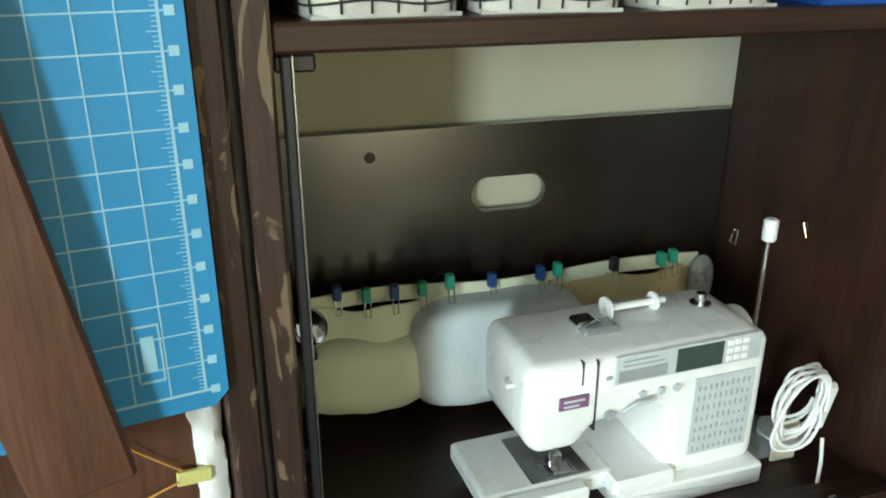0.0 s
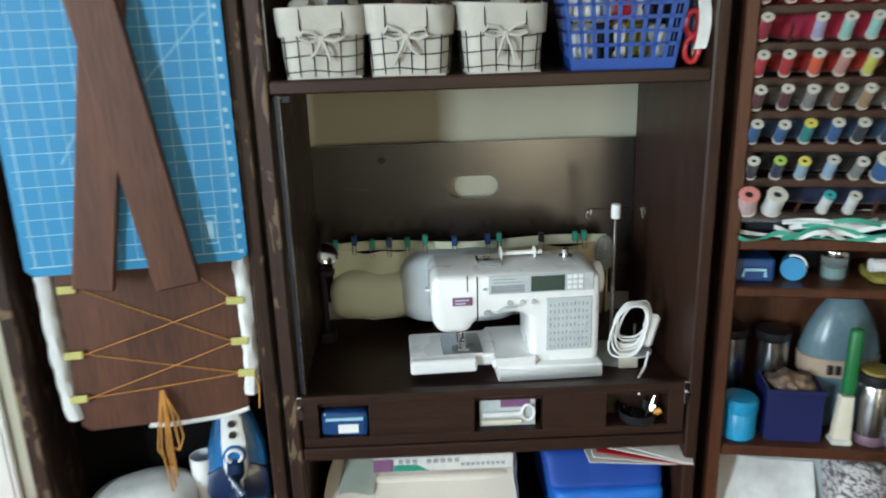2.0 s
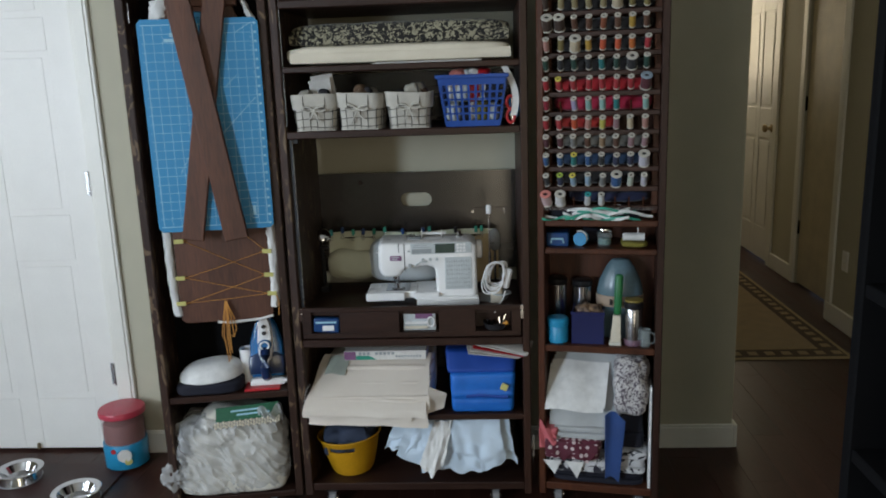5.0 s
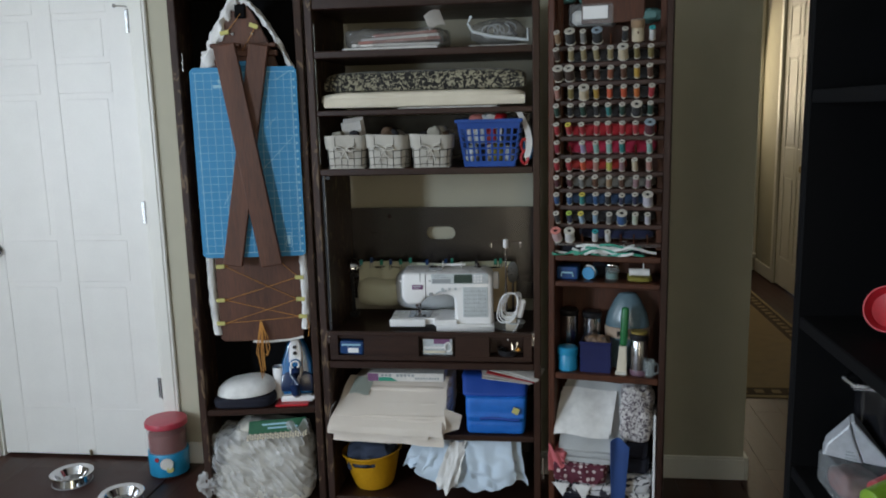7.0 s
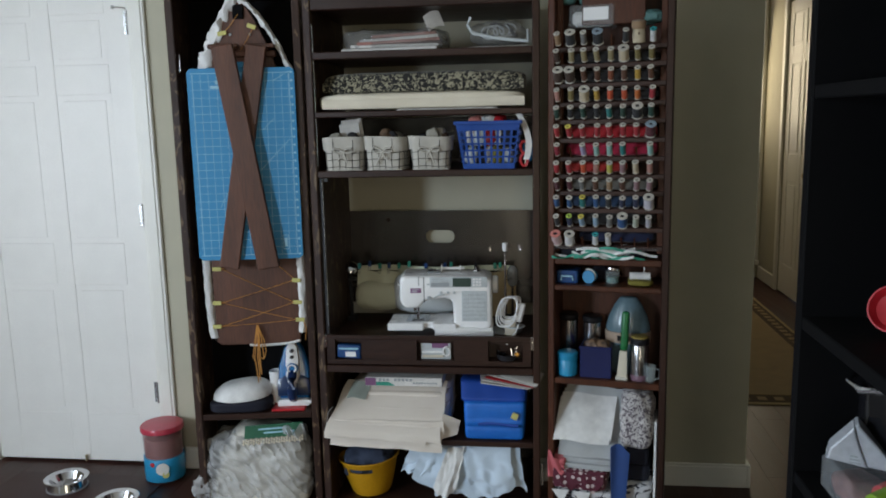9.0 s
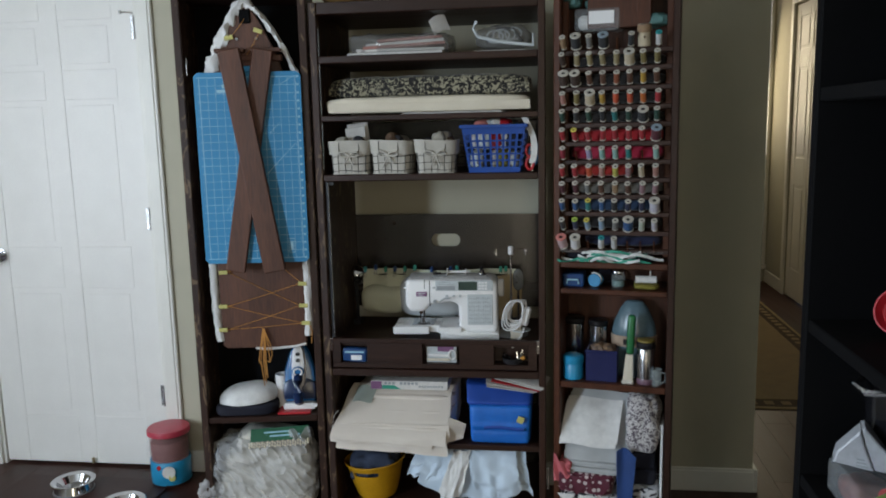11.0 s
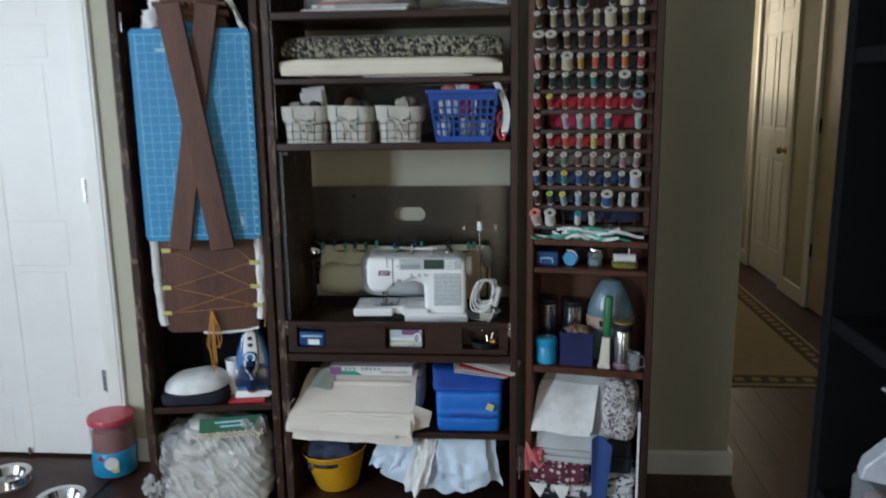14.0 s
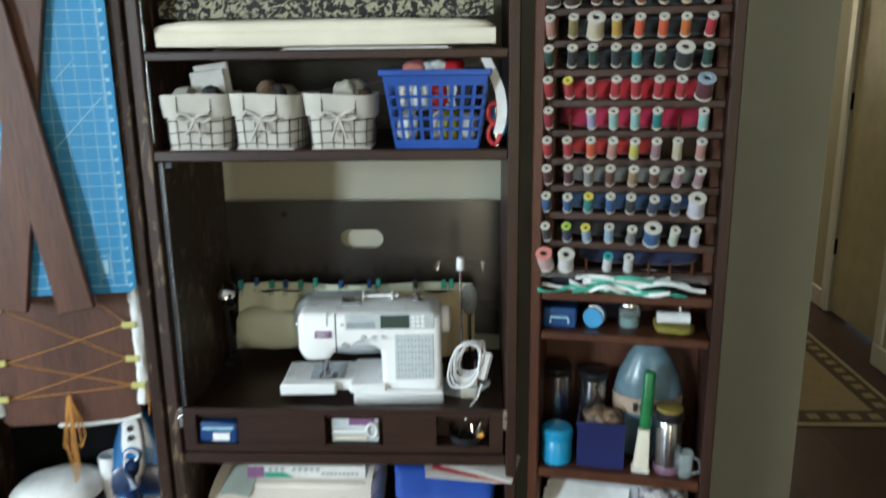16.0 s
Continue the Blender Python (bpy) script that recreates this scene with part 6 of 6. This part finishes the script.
for x, mat in ((-0.045, HEADS["5"]), (0.03, RED), (0.01, PAPER), (-0.005, PALE)):
    s = Shape()
    lump(s, x - 0.028, x + 0.028, -0.05, 0.03, 0.125, 0.176, 3, 0.006, 40, 7, x * 90)
    part("notion", s, mat, bk, "", True)
sz = thing("scissors", pose(0.352, 0.925, SC), "scissors with red and blue handles standing beside the basket", "scissors")
s = Shape()
for z in (0.028, 0.07):
    s.tube([(-0.006 + 0.012 * math.cos(a), -0.01, z + 0.02 * math.sin(a)) for a in [2 * math.pi * i / 16 for i in range(16)]], 0.005, 8, True)
part("red_handle", s, RED, sz, "red plastic finger loops", True)
s = Shape()
s.tube([(0.008 + 0.014 * math.cos(a), 0.012, 0.06 + 0.036 * math.sin(a)) for a in [2 * math.pi * i / 16 for i in range(16)]], 0.006, 8, True)
part("blue_handle", s, IRONBLUE, sz, "blue plastic loop", True)
part("blade", Shape().box(-0.004, 0.004, -0.004, 0.004, 0.002, 0.15, 0.001), STEEL, sz)
tp = thing("white_strap", pose(0.348, 0.895, SC), "white webbing strap hanging beside the basket", "strap")
part("webbing", Shape().grid(3, 16, lambda a, b: (-0.03 + 0.02 * a + 0.026 * math.sin(2.6 * (1 - b)) + 0.012 * (1 - b), 0.02 * b, 0.03 + 0.15 * b), 0.003), CLOTHWHITE, tp)

# on the cabinet's top
tw = thing("wooden_bowl", pose(-0.28, 1.02, CTOP), "light wooden bowl on the cabinet top", "bowl")
part("bowl", Shape().lathe([(0.05, 0), (0.085, 0.02), (0.1, 0.06), (0.095, 0.06), (0.07, 0.02)], 28), wood("light_wood", (0.5, 0.3, 0.12), (0.4, 0.22, 0.08), "x"), tw, "", True)
tf = thing("small_figurine", pose(-0.03, 1.0, CTOP), "small dark ornament on the cabinet top", "ornament")
part("body", Shape().lathe([(0.012, 0), (0.016, 0.01), (0.01, 0.03), (0.014, 0.045), (0.005, 0.058)], 14), BLACK, tf, "", True)

# ---- lower shelves ----
SD, SE, SF = 0.355, 0.104, 0.626
TEALGREY = material("grey_green_cotton", (0.4, 0.45, 0.4), 0.9, fine=400, bump=0.2)
LINEN = material("undyed_cotton_canvas", (0.72, 0.665, 0.6), 0.9, fine=350, bump=0.25, scale=5, dark=(0.64, 0.57, 0.5))
fc = thing("folded_canvas", pose(-0.12, 0.9, SD), "pile of folded undyed canvas on a shelf", "fabric")
for k, (h, w0, w1) in enumerate(((0.03, -0.21, 0.185), (0.035, -0.222, 0.19), (0.045, -0.212, 0.188), (0.045, -0.195, 0.188), (0.03, -0.18, 0.19))):
    z = (0.0, 0.026, 0.056, 0.096, 0.136)[k]
    s = Shape()
    lump(s, w0, w1, (-0.012, 0.0, 0.03, 0.075, 0.12)[k], 0.36, z, z + h * 1.12, 8, 0.004, 9, 16, k * 2.7)
    part("fold", s, LINEN, fc, "", True)


def canvas_sheet(x0, x1, slant, z0, z1, y0, back, sag, seed):
    """A folded layer: a sloping top that rolls over in front and hangs a little."""
    def at(a, b):
        n1 = noise.noise(Vector((a * 4, b * 3, seed))) + 0.3 * noise.noise(Vector((a * 9, b * 6, seed + 3)))
        crease = 0.007 * math.exp(-((b - 0.34 - 0.12 * (a - 0.8)) / 0.035) ** 2) / (1 + math.exp(-(a - 0.6) * 40))
        return (x0 + (x1 - x0) * a + slant * b * (1 - a) + 0.012 * b * a + 0.003 * math.sin(11 * b + seed),
                y0 + back * max(0.0, b - 0.12) ** 1.15 - sag * math.exp(-(b / 0.1) ** 2) * 0.3 + 0.006 * n1 + crease,
                z0 + (z1 - z0) * b + 0.02 * (0.8 - a) * (1 - b) + 0.004 * n1)
    return Shape().grid(56, 34, at, 0.0035)


part("under_flap", canvas_sheet(-0.235, 0.17, 0.02, -0.034, 0.07, -0.03, 0.02, 0.01, 7), LINEN, fc, "lower canvas layer hanging over the edge", True)
part("edge_fold", canvas_sheet(-0.248, 0.12, 0.015, -0.006, 0.06, -0.036, 0.02, 0.012, 4), LINEN, fc, "rolled canvas edge", True)
part("front_flap", canvas_sheet(-0.252, 0.168, 0.055, 0.006, 0.172, -0.043, 0.2, 0.012, 2), LINEN, fc, "sloping top layer of canvas", True)
part("grey_patch", Shape().grid(10, 6, lambda a, b: (-0.185 + 0.07 * a + 0.012 * b, 0.05 + 0.062 * b, 0.128 + 0.04 * b + 0.004 * math.sin(5 * a)), 0.002), TEALGREY, fc, "grey green scrap on the canvas", True)
g = lambda a, b: (0.165 + 0.06 * a + 0.012 * b, -0.012 + 0.02 * a + 0.006 * math.sin(5 * b), 0.004 + 0.1 * b * (1 - 0.45 * a) + 0.012 * a)
part("side_fold", Shape().grid(10, 12, g, 0.003), LINEN, fc, "", True)
part("thread_end", Shape().tube([(-0.225, -0.02, 0.03), (-0.242, -0.03, 0.06), (-0.235, -0.02, 0.1), (-0.225, 0.0, 0.11)], 0.001, 5), CLOTHWHITE, fc)
kb = thing("thread_kit_box", pose(-0.09, 1.0, 0.535), "flat white and green thread kit box on the canvas pile", "box")
part("box", Shape().box(-0.14, 0.14, -0.06, 0.18, 0, 0.032, 0.002), PAPER, kb)
part("green_corner", Shape().slab([(-0.1, 0.002), (-0.03, 0.002), (-0.055, 0.016), (-0.1, 0.016)], -0.0612, -0.0601), RIBG, kb)
part("violet_corner", Shape().box(-0.14, -0.101, -0.0612, -0.0601, 0.002, 0.03, 0), VIOLET, kb)
s = Shape()
for k in range(9):
    s.box(-0.09 + 0.014 * k, -0.081 + 0.014 * k, -0.0612, -0.0601, 0.019, 0.028, 0) if k != 3 else None
for k in range(9):
    s.box(0.035 + 0.01 * k, 0.042 + 0.01 * k, -0.0612, -0.0601, 0.01, 0.016, 0)
part("lettering", s, PRINT, kb, "grey lettering bars")
TOTE = material("bright_blue_nylon", (0.005, 0.165, 0.62), 0.5, fine=500, bump=0.25, scale=18, dark=(0.004, 0.12, 0.5))
bb = thing("blue_storage_bag", pose(0.237, 0.9, SD), "bright blue nylon storage bag with a yellow tag", "bag")
DEEPNYLON = material("deep_blue_nylon", (0.005, 0.065, 0.38), 0.6, fine=500, bump=0.25)


def soft_box(x0, x1, y0, y1, z0, z1, seed, ridge=0.0):
    """A sewn fabric box: firm edges, slightly bulging, creased faces."""
    s = Shape()
    lump(s, x0, x1, y0, y1, z0, z1, 16, 0.003, 16, 26, seed, True, 0.6)
    for v in s.bm.verts:
        if v.co.y < y0 + 0.02:
            w = (v.co.z - z0) / (z1 - z0)
            v.co.y -= ridge * (0.6 * math.sin(3.1 * w) + 0.5 * math.exp(-((w - 0.48) / 0.07) ** 2) - 0.6 * math.exp(-((w - 0.36) / 0.05) ** 2))
        v.co.x += 0.006 * (v.co.z - z0) / (z1 - z0) * (1 if v.co.x > (x0 + x1) / 2 else -1)
    return s


part("body", soft_box(-0.104, 0.106, 0.0, 0.32, 0, 0.142, 2, 0.006), TOTE, bb, "", True)
s = soft_box(-0.118, 0.112, 0.012, 0.31, 0.136, 0.203, 5)
for v in s.bm.verts:
    v.co.y += 0.9 * max(0.0, v.co.z - 0.15) if v.co.y < 0.1 else 0
part("lid", s, DEEPNYLON, bb, "darker folded top", True)
part("seam", Shape().grid(20, 3, lambda a, b: (-0.055 + 0.14 * a, -0.0105 - 0.003 * math.sin(3.1 * b), 0.058 + 0.012 * b + 0.003 * math.sin(5 * a)), 0.003), DEEPNYLON, bb, "", True)
part("tag", Shape().box(-0.0115, 0.0115, -0.017, -0.011, -0.0115, 0.0115, 0.001, pose(0.073, 0, 0.098, 0, 24, 0)), NEON, bb, "yellow tag")
en = thing("envelopes", pose(0.285, 0.915, SD + 0.2), "small fan of white and red envelopes on the blue bag", "envelopes")
for k in range(5):
    part("envelope", Shape().box(-0.085, 0.085, -0.01, 0.09, 0.0085 * k, 0.0085 * k + 0.0025, 0.0005, pose(0.007 * k - 0.01, -0.003 * k, 0, 8, 9 + 0.8 * k, 7 - 5 * k)), PAPER if k != 2 else RED, en)
BUCKET = material("yellow_plastic", (0.62, 0.31, 0.012), 0.4, bump=0.02)
bu = thing("plastic_tub", pose(-0.232, 1.0, SE + 0.004) @ pose(0, 0, 0, 0, -4, 0) @ Matrix.Diagonal((1.02, 1, 0.86, 1)), "yellow plastic tub with handles holding dark cloth", "tub")
s = Shape()
n = 40


def tubring(r, z, k=1.0):
    return [(r * math.cos(2 * math.pi * i / n), r * math.sin(2 * math.pi * i / n) * k, z) for i in range(n)]


t = bmesh.new()
levels = [(0.066, 0), (0.074, 0.015), (0.088, 0.07), (0.098, 0.118), (0.102, 0.138), (0.109, 0.16)]
rings = [[t.verts.new(p) for p in tubring(r, z)] for r, z in levels]
for li, (a, b) in enumerate(zip(rings, rings[1:])):
    for i in range(n):
        ang = 2 * math.pi * (i + 0.5) / n
        if li == 3 and any(abs((ang - c + math.pi) % (2 * math.pi) - math.pi) < 0.42 for c in (1.5 * math.pi - 0.15, 0.5 * math.pi)):
            continue
        t.faces.new((a[i], a[(i + 1) % n], b[(i + 1) % n], b[i]))
t.faces.new(rings[0][::-1])
bmesh.ops.recalc_face_normals(t, faces=t.faces)
bmesh.ops.solidify(t, geom=t.faces[:], thickness=0.003)
part("body", Shape().add(t), BUCKET, bu, "", True)
part("rim", Shape().tube(tubring(0.109, 0.161), 0.004, 8, True), BUCKET, bu, "", True)
s = Shape()
lump(s, -0.084, 0.09, -0.082, 0.082, 0.08, 0.215, 4, 0.016, 16, 22, 4, False, 0.8)
part("crumpled_cloth", s, material("dark_denim", (0.035, 0.05, 0.09), 0.9, fine=300, bump=0.4), bu, "crumpled dark navy cloth", True)
SHEER = material("pale_blue_white_cotton", (0.6, 0.7, 0.8), 0.85, fine=400, bump=0.2, scale=6, dark=(0.48, 0.6, 0.72), sheen=0.3)
wc = thing("crumpled_fabric", pose(0.11, 0.915, SE), "heap of crumpled white blue cotton spilling over the shelf", "fabric")
s = Shape()
lump(s, -0.17, 0.2, 0.04, 0.34, 0.05, 0.218, 3.5, 0.02, 9, 20, 3, False, 0.6)
part("heap", s, SHEER, wc, "", True)


def fan(x_top, x_low, w_top, w_low, z_top, z_low, y0, seed, point=0.0, mat=None):
    """One hanging panel of the heap: pleats that spread downwards, with a ragged hem."""
    def at(a, b):
        pleat = math.sin(6 * a + seed) + 0.6 * math.sin(13 * a + 2 * seed) + 0.8 * noise.noise(Vector((a * 4, b * 2.5, seed * 3)))
        hem = 0.01 * math.sin(7 * a + seed) + 0.005 * math.sin(19 * a + seed) + point * abs(a - 0.5)
        n1 = noise.noise(Vector((a * 5 + seed, b * 5, seed)))
        w = w_top + (w_low - w_top) * b
        return (x_top + (x_low - x_top) * b + w * (a - 0.5) + 0.006 * n1,
                y0 - 0.05 * math.sin(1.7 * b) + (0.004 + 0.012 * b) * pleat * 0.4 + 0.012 * n1,
                z_top + (z_low + hem - z_top) * b + 0.006 * n1)
    part("drape", Shape().grid(40, 20, at, 0.0016), mat or SHEER, wc, "", True)


fan(-0.1, -0.15, 0.15, 0.13, 0.216, 0.125, 0.036, 1.0, -0.04)
fan(-0.05, -0.085, 0.17, 0.17, 0.218, 0.07, 0.026, 2.3, 0.05)
fan(0.13, 0.155, 0.17, 0.17, 0.214, 0.1, 0.034, 3.7, -0.06)
fan(0.02, 0.02, 0.2, 0.21, 0.218, 0.036, 0.02, 5.1, 0.05)
fan(0.095, 0.12, 0.17, 0.16, 0.216, 0.058, 0.008, 6.4, 0.05)
fan(-0.01, -0.05, 0.06, 0.085, 0.217, 0.05, 0.0, 7.9, 0.03, CLOTHWHITE)

# ---- on the floor ----
jr = thing("candy_jar", pose(-1.185, 1.243, 0) @ Matrix.Diagonal((0.88, 0.88, 0.86, 1)), "tall clear plastic tub with a red lid and a blue label", "jar")
CANDY = material("reddish_contents", (0.2, 0.07, 0.06), 0.6, scale=40, fine=60, bump=0.4, dark=(0.09, 0.03, 0.03))
part("contents", Shape().lathe([(0.07, 0.004), (0.082, 0.02), (0.086, 0.212), (0.08, 0.22)], 28), CANDY, jr, "reddish brown sweets", True)
part("shell", Shape().lathe([(0.076, 0), (0.088, 0.012), (0.092, 0.235), (0.09, 0.25), (0.094, 0.256)], 32), material("thin_clear_plastic", (0.6, 0.35, 0.35), 0.12, alpha=0.3, bump=0.0), jr, "clear plastic wall", True)
part("lid", Shape().lathe([(0.096, 0.2565), (0.1, 0.258), (0.1, 0.276), (0.096, 0.283), (0.07, 0.285)], 32), material("translucent_red_lid", (0.6, 0.05, 0.09), 0.3, alpha=0.86, bump=0.02), jr, "red lid", True)
part("label", Shape().lathe([(0.091, 0.014), (0.0925, 0.016), (0.0945, 0.128), (0.093, 0.13)], 32), CYAN, jr, "bright blue label", True)
for a, z, r, mat in ((-70, 0.085, 0.03, PAPER), (-62, 0.055, 0.016, NEON), (-98, 0.108, 0.011, RED)):
    m = Matrix.Rotation(radians(a + 90), 4, "Z") @ Matrix.Translation((0, -0.096, z))
    part("label_print", Shape().lathe([(r, -0.002), (r, 0.002)], 18, m @ Matrix.Rotation(radians(90), 4, "X")), mat, jr)
TRAYMAT = material("dark_red_brown_mat", (0.042, 0.0135, 0.011), 0.55, fine=300, bump=0.3)
fm = thing("floor_mat", pose(-1.53, 0.95, 0), "dark brown feeding mat on the floor", "mat")
part("sheet", Shape().box(-0.32, 0.36, -0.24, 0.29, 0.0005, 0.006, 0.003), TRAYMAT, fm)


def bowl(x, y):
    ob = thing("steel_bowl", pose(x, y, 0.006), "shiny stainless steel pet bowl on the floor mat", "bowl", "pet bowls")
    part("bowl", Shape().lathe([(0.075, 0), (0.078, 0.004), (0.07, 0.035), (0.084, 0.04), (0.087, 0.043), (0.084, 0.045), (0.066, 0.039), (0.05, 0.012), (0.02, 0.01)], 36), CHROME, ob, "", True)
    part("rubber_ring", Shape().lathe([(0.078, -0.0002), (0.081, 0.001), (0.081, 0.005), (0.078, 0.006)], 32), RUBBER, ob, "", True)


bowl(-1.555, 1.115), bowl(-1.245, 0.955)

# ---- black shelf unit ----
SHINY = material("glossy_black_glass", (0.01, 0.01, 0.012), 0.12, bump=0.0)
bs = thing("black_shelf_unit", pose(0.837, -0.345, 0), "tall black open shelf unit loaded with kitchen things", "shelf unit")
part("side_panel", Shape().box(0, 0.32, -0.025, 0, 0, 2.0, 0.003), BLACK, bs)
part("side_panel", Shape().box(0, 0.32, -0.925, -0.9, 0, 2.0, 0.003), BLACK, bs)
part("back_panel", Shape().box(0.308, 0.32, -0.8995, -0.0255, 0, 2.0, 0), BLACK, bs)
for z in (0.04, 0.4, 0.838, 1.115, 1.5, 1.97):
    part("shelf", Shape().box(0.004, 0.3075, -0.8995, -0.0255, z, z + 0.022, 0.002), BLACK, bs)
pbg = thing("white_packet", pose(0.898, -0.46, 0.923) @ pose(0, 0, 0, 0, 4, -18) @ Matrix.Diagonal((0.78, 0.84, 0.76, 1)), "crumpled white film packet lying on a clear box", "packet")
PACKET = material("white_plastic_film", (0.5, 0.52, 0.56), 0.35, bump=0.3, scale=20)
part("front", Shape().slab([(-0.046, 0.004), (-0.042, 0.03), (-0.004, 0.084), (0.008, 0.05), (0.03, 0.0)], -0.03, 0.02, 0.004), PACKET, pbg, "crisp folded white film")
part("side", Shape().slab([(-0.003, 0.085), (0.004, 0.089), (0.082, 0.012), (0.084, 0.0), (0.03, 0.0), (0.008, 0.05)], -0.026, 0.026, 0.005), PACKET, pbg)
for k in range(3):
    part("print_bar", Shape().box(-0.004, 0.018 - 0.004 * k, -0.0315, -0.0302, 0.006 + 0.007 * k, 0.009 + 0.007 * k, 0), PRINT, pbg)
cb = thing("clear_box", pose(0.9, -0.47, 0.861), "clear plastic box of red sweets", "box")
part("wall", Shape().box(-0.035, 0.062, -0.075, 0.045, 0, 0.06, 0.006), CLEAR, cb)
s = Shape()
lump(s, -0.028, 0.05, -0.065, 0.035, 0.002, 0.04, 3, 0.008, 40, 8, 3)
part("contents", s, CANDY, cb, "", True)
LIME = material("lime_plastic", (0.2, 0.35, 0.03), 0.4)
for x, y, mat, w in ((0.915, -0.545, RED, "red"), (0.893, -0.575, LIME, "lime green")):
    ob = thing("plastic_cup", pose(x, y, 0.8615), w + " plastic cup lying on the black shelf", "cup")
    part("cup", Shape().lathe([(0.02, 0), (0.026, 0.003), (0.03, 0.05), (0.027, 0.05), (0.022, 0.006)], 20, pose(0, 0, 0.03, 0, 80, 20)), mat, ob, "", True)
rb2 = thing("red_bowl", pose(0.945, -0.468, 1.1375) @ Matrix.Diagonal((0.5, 0.5, 0.5, 1)), "red bowl standing on edge on the black shelf", "bowl")
part("bowl", Shape().lathe([(0.03, 0), (0.06, 0.012), (0.075, 0.04), (0.07, 0.04), (0.055, 0.015), (0.025, 0.006)], 28, pose(0, -0.02, 0.074, 70, 0, -40)), RED, rb2, "", True)
kt = thing("black_pot", pose(0.985, -0.43, 0.8605), "glossy black pot with a steel handle", "pot")
part("body", Shape().lathe([(0.05, 0), (0.06, 0.01), (0.065, 0.17), (0.06, 0.19), (0.02, 0.205)], 28), SHINY, kt, "", True)
part("handle", Shape().tube([(-0.055, 0.03, 0.195), (-0.085, 0.0, 0.185), (-0.08, -0.03, 0.18), (-0.05, -0.05, 0.185)], 0.006), STEEL, kt, "", True)

# ---- floor boards ----
BW, BL = 0.127, 1.2
mesh_cache = []
for k in range(3):
    s = Shape()
    s.box(0.0003, BW - 0.0003, 0.0003, BL - 0.0003, -0.006, 0.0, 0.0006)
    me = bpy.data.meshes.new("floor_board")
    s.bm.to_mesh(me)
    s.bm.free()
    me.materials.append(FLOOR)
    mesh_cache.append(me)
count = 0
for i in range(40):
    for j in range(-1, 6):
        x, y = -2.74 + BW * i, -1.7 + BL * j + 0.37 * ((i * 7) % 5) / 2
        if count >= 290 or x > 2.2 or y > 5.0:
            continue
        ob = new("floor_board", mesh_cache[(i + j) % 3])
        ob.parent = floor
        ob.location = (x, y, 0.0)
        count += 1
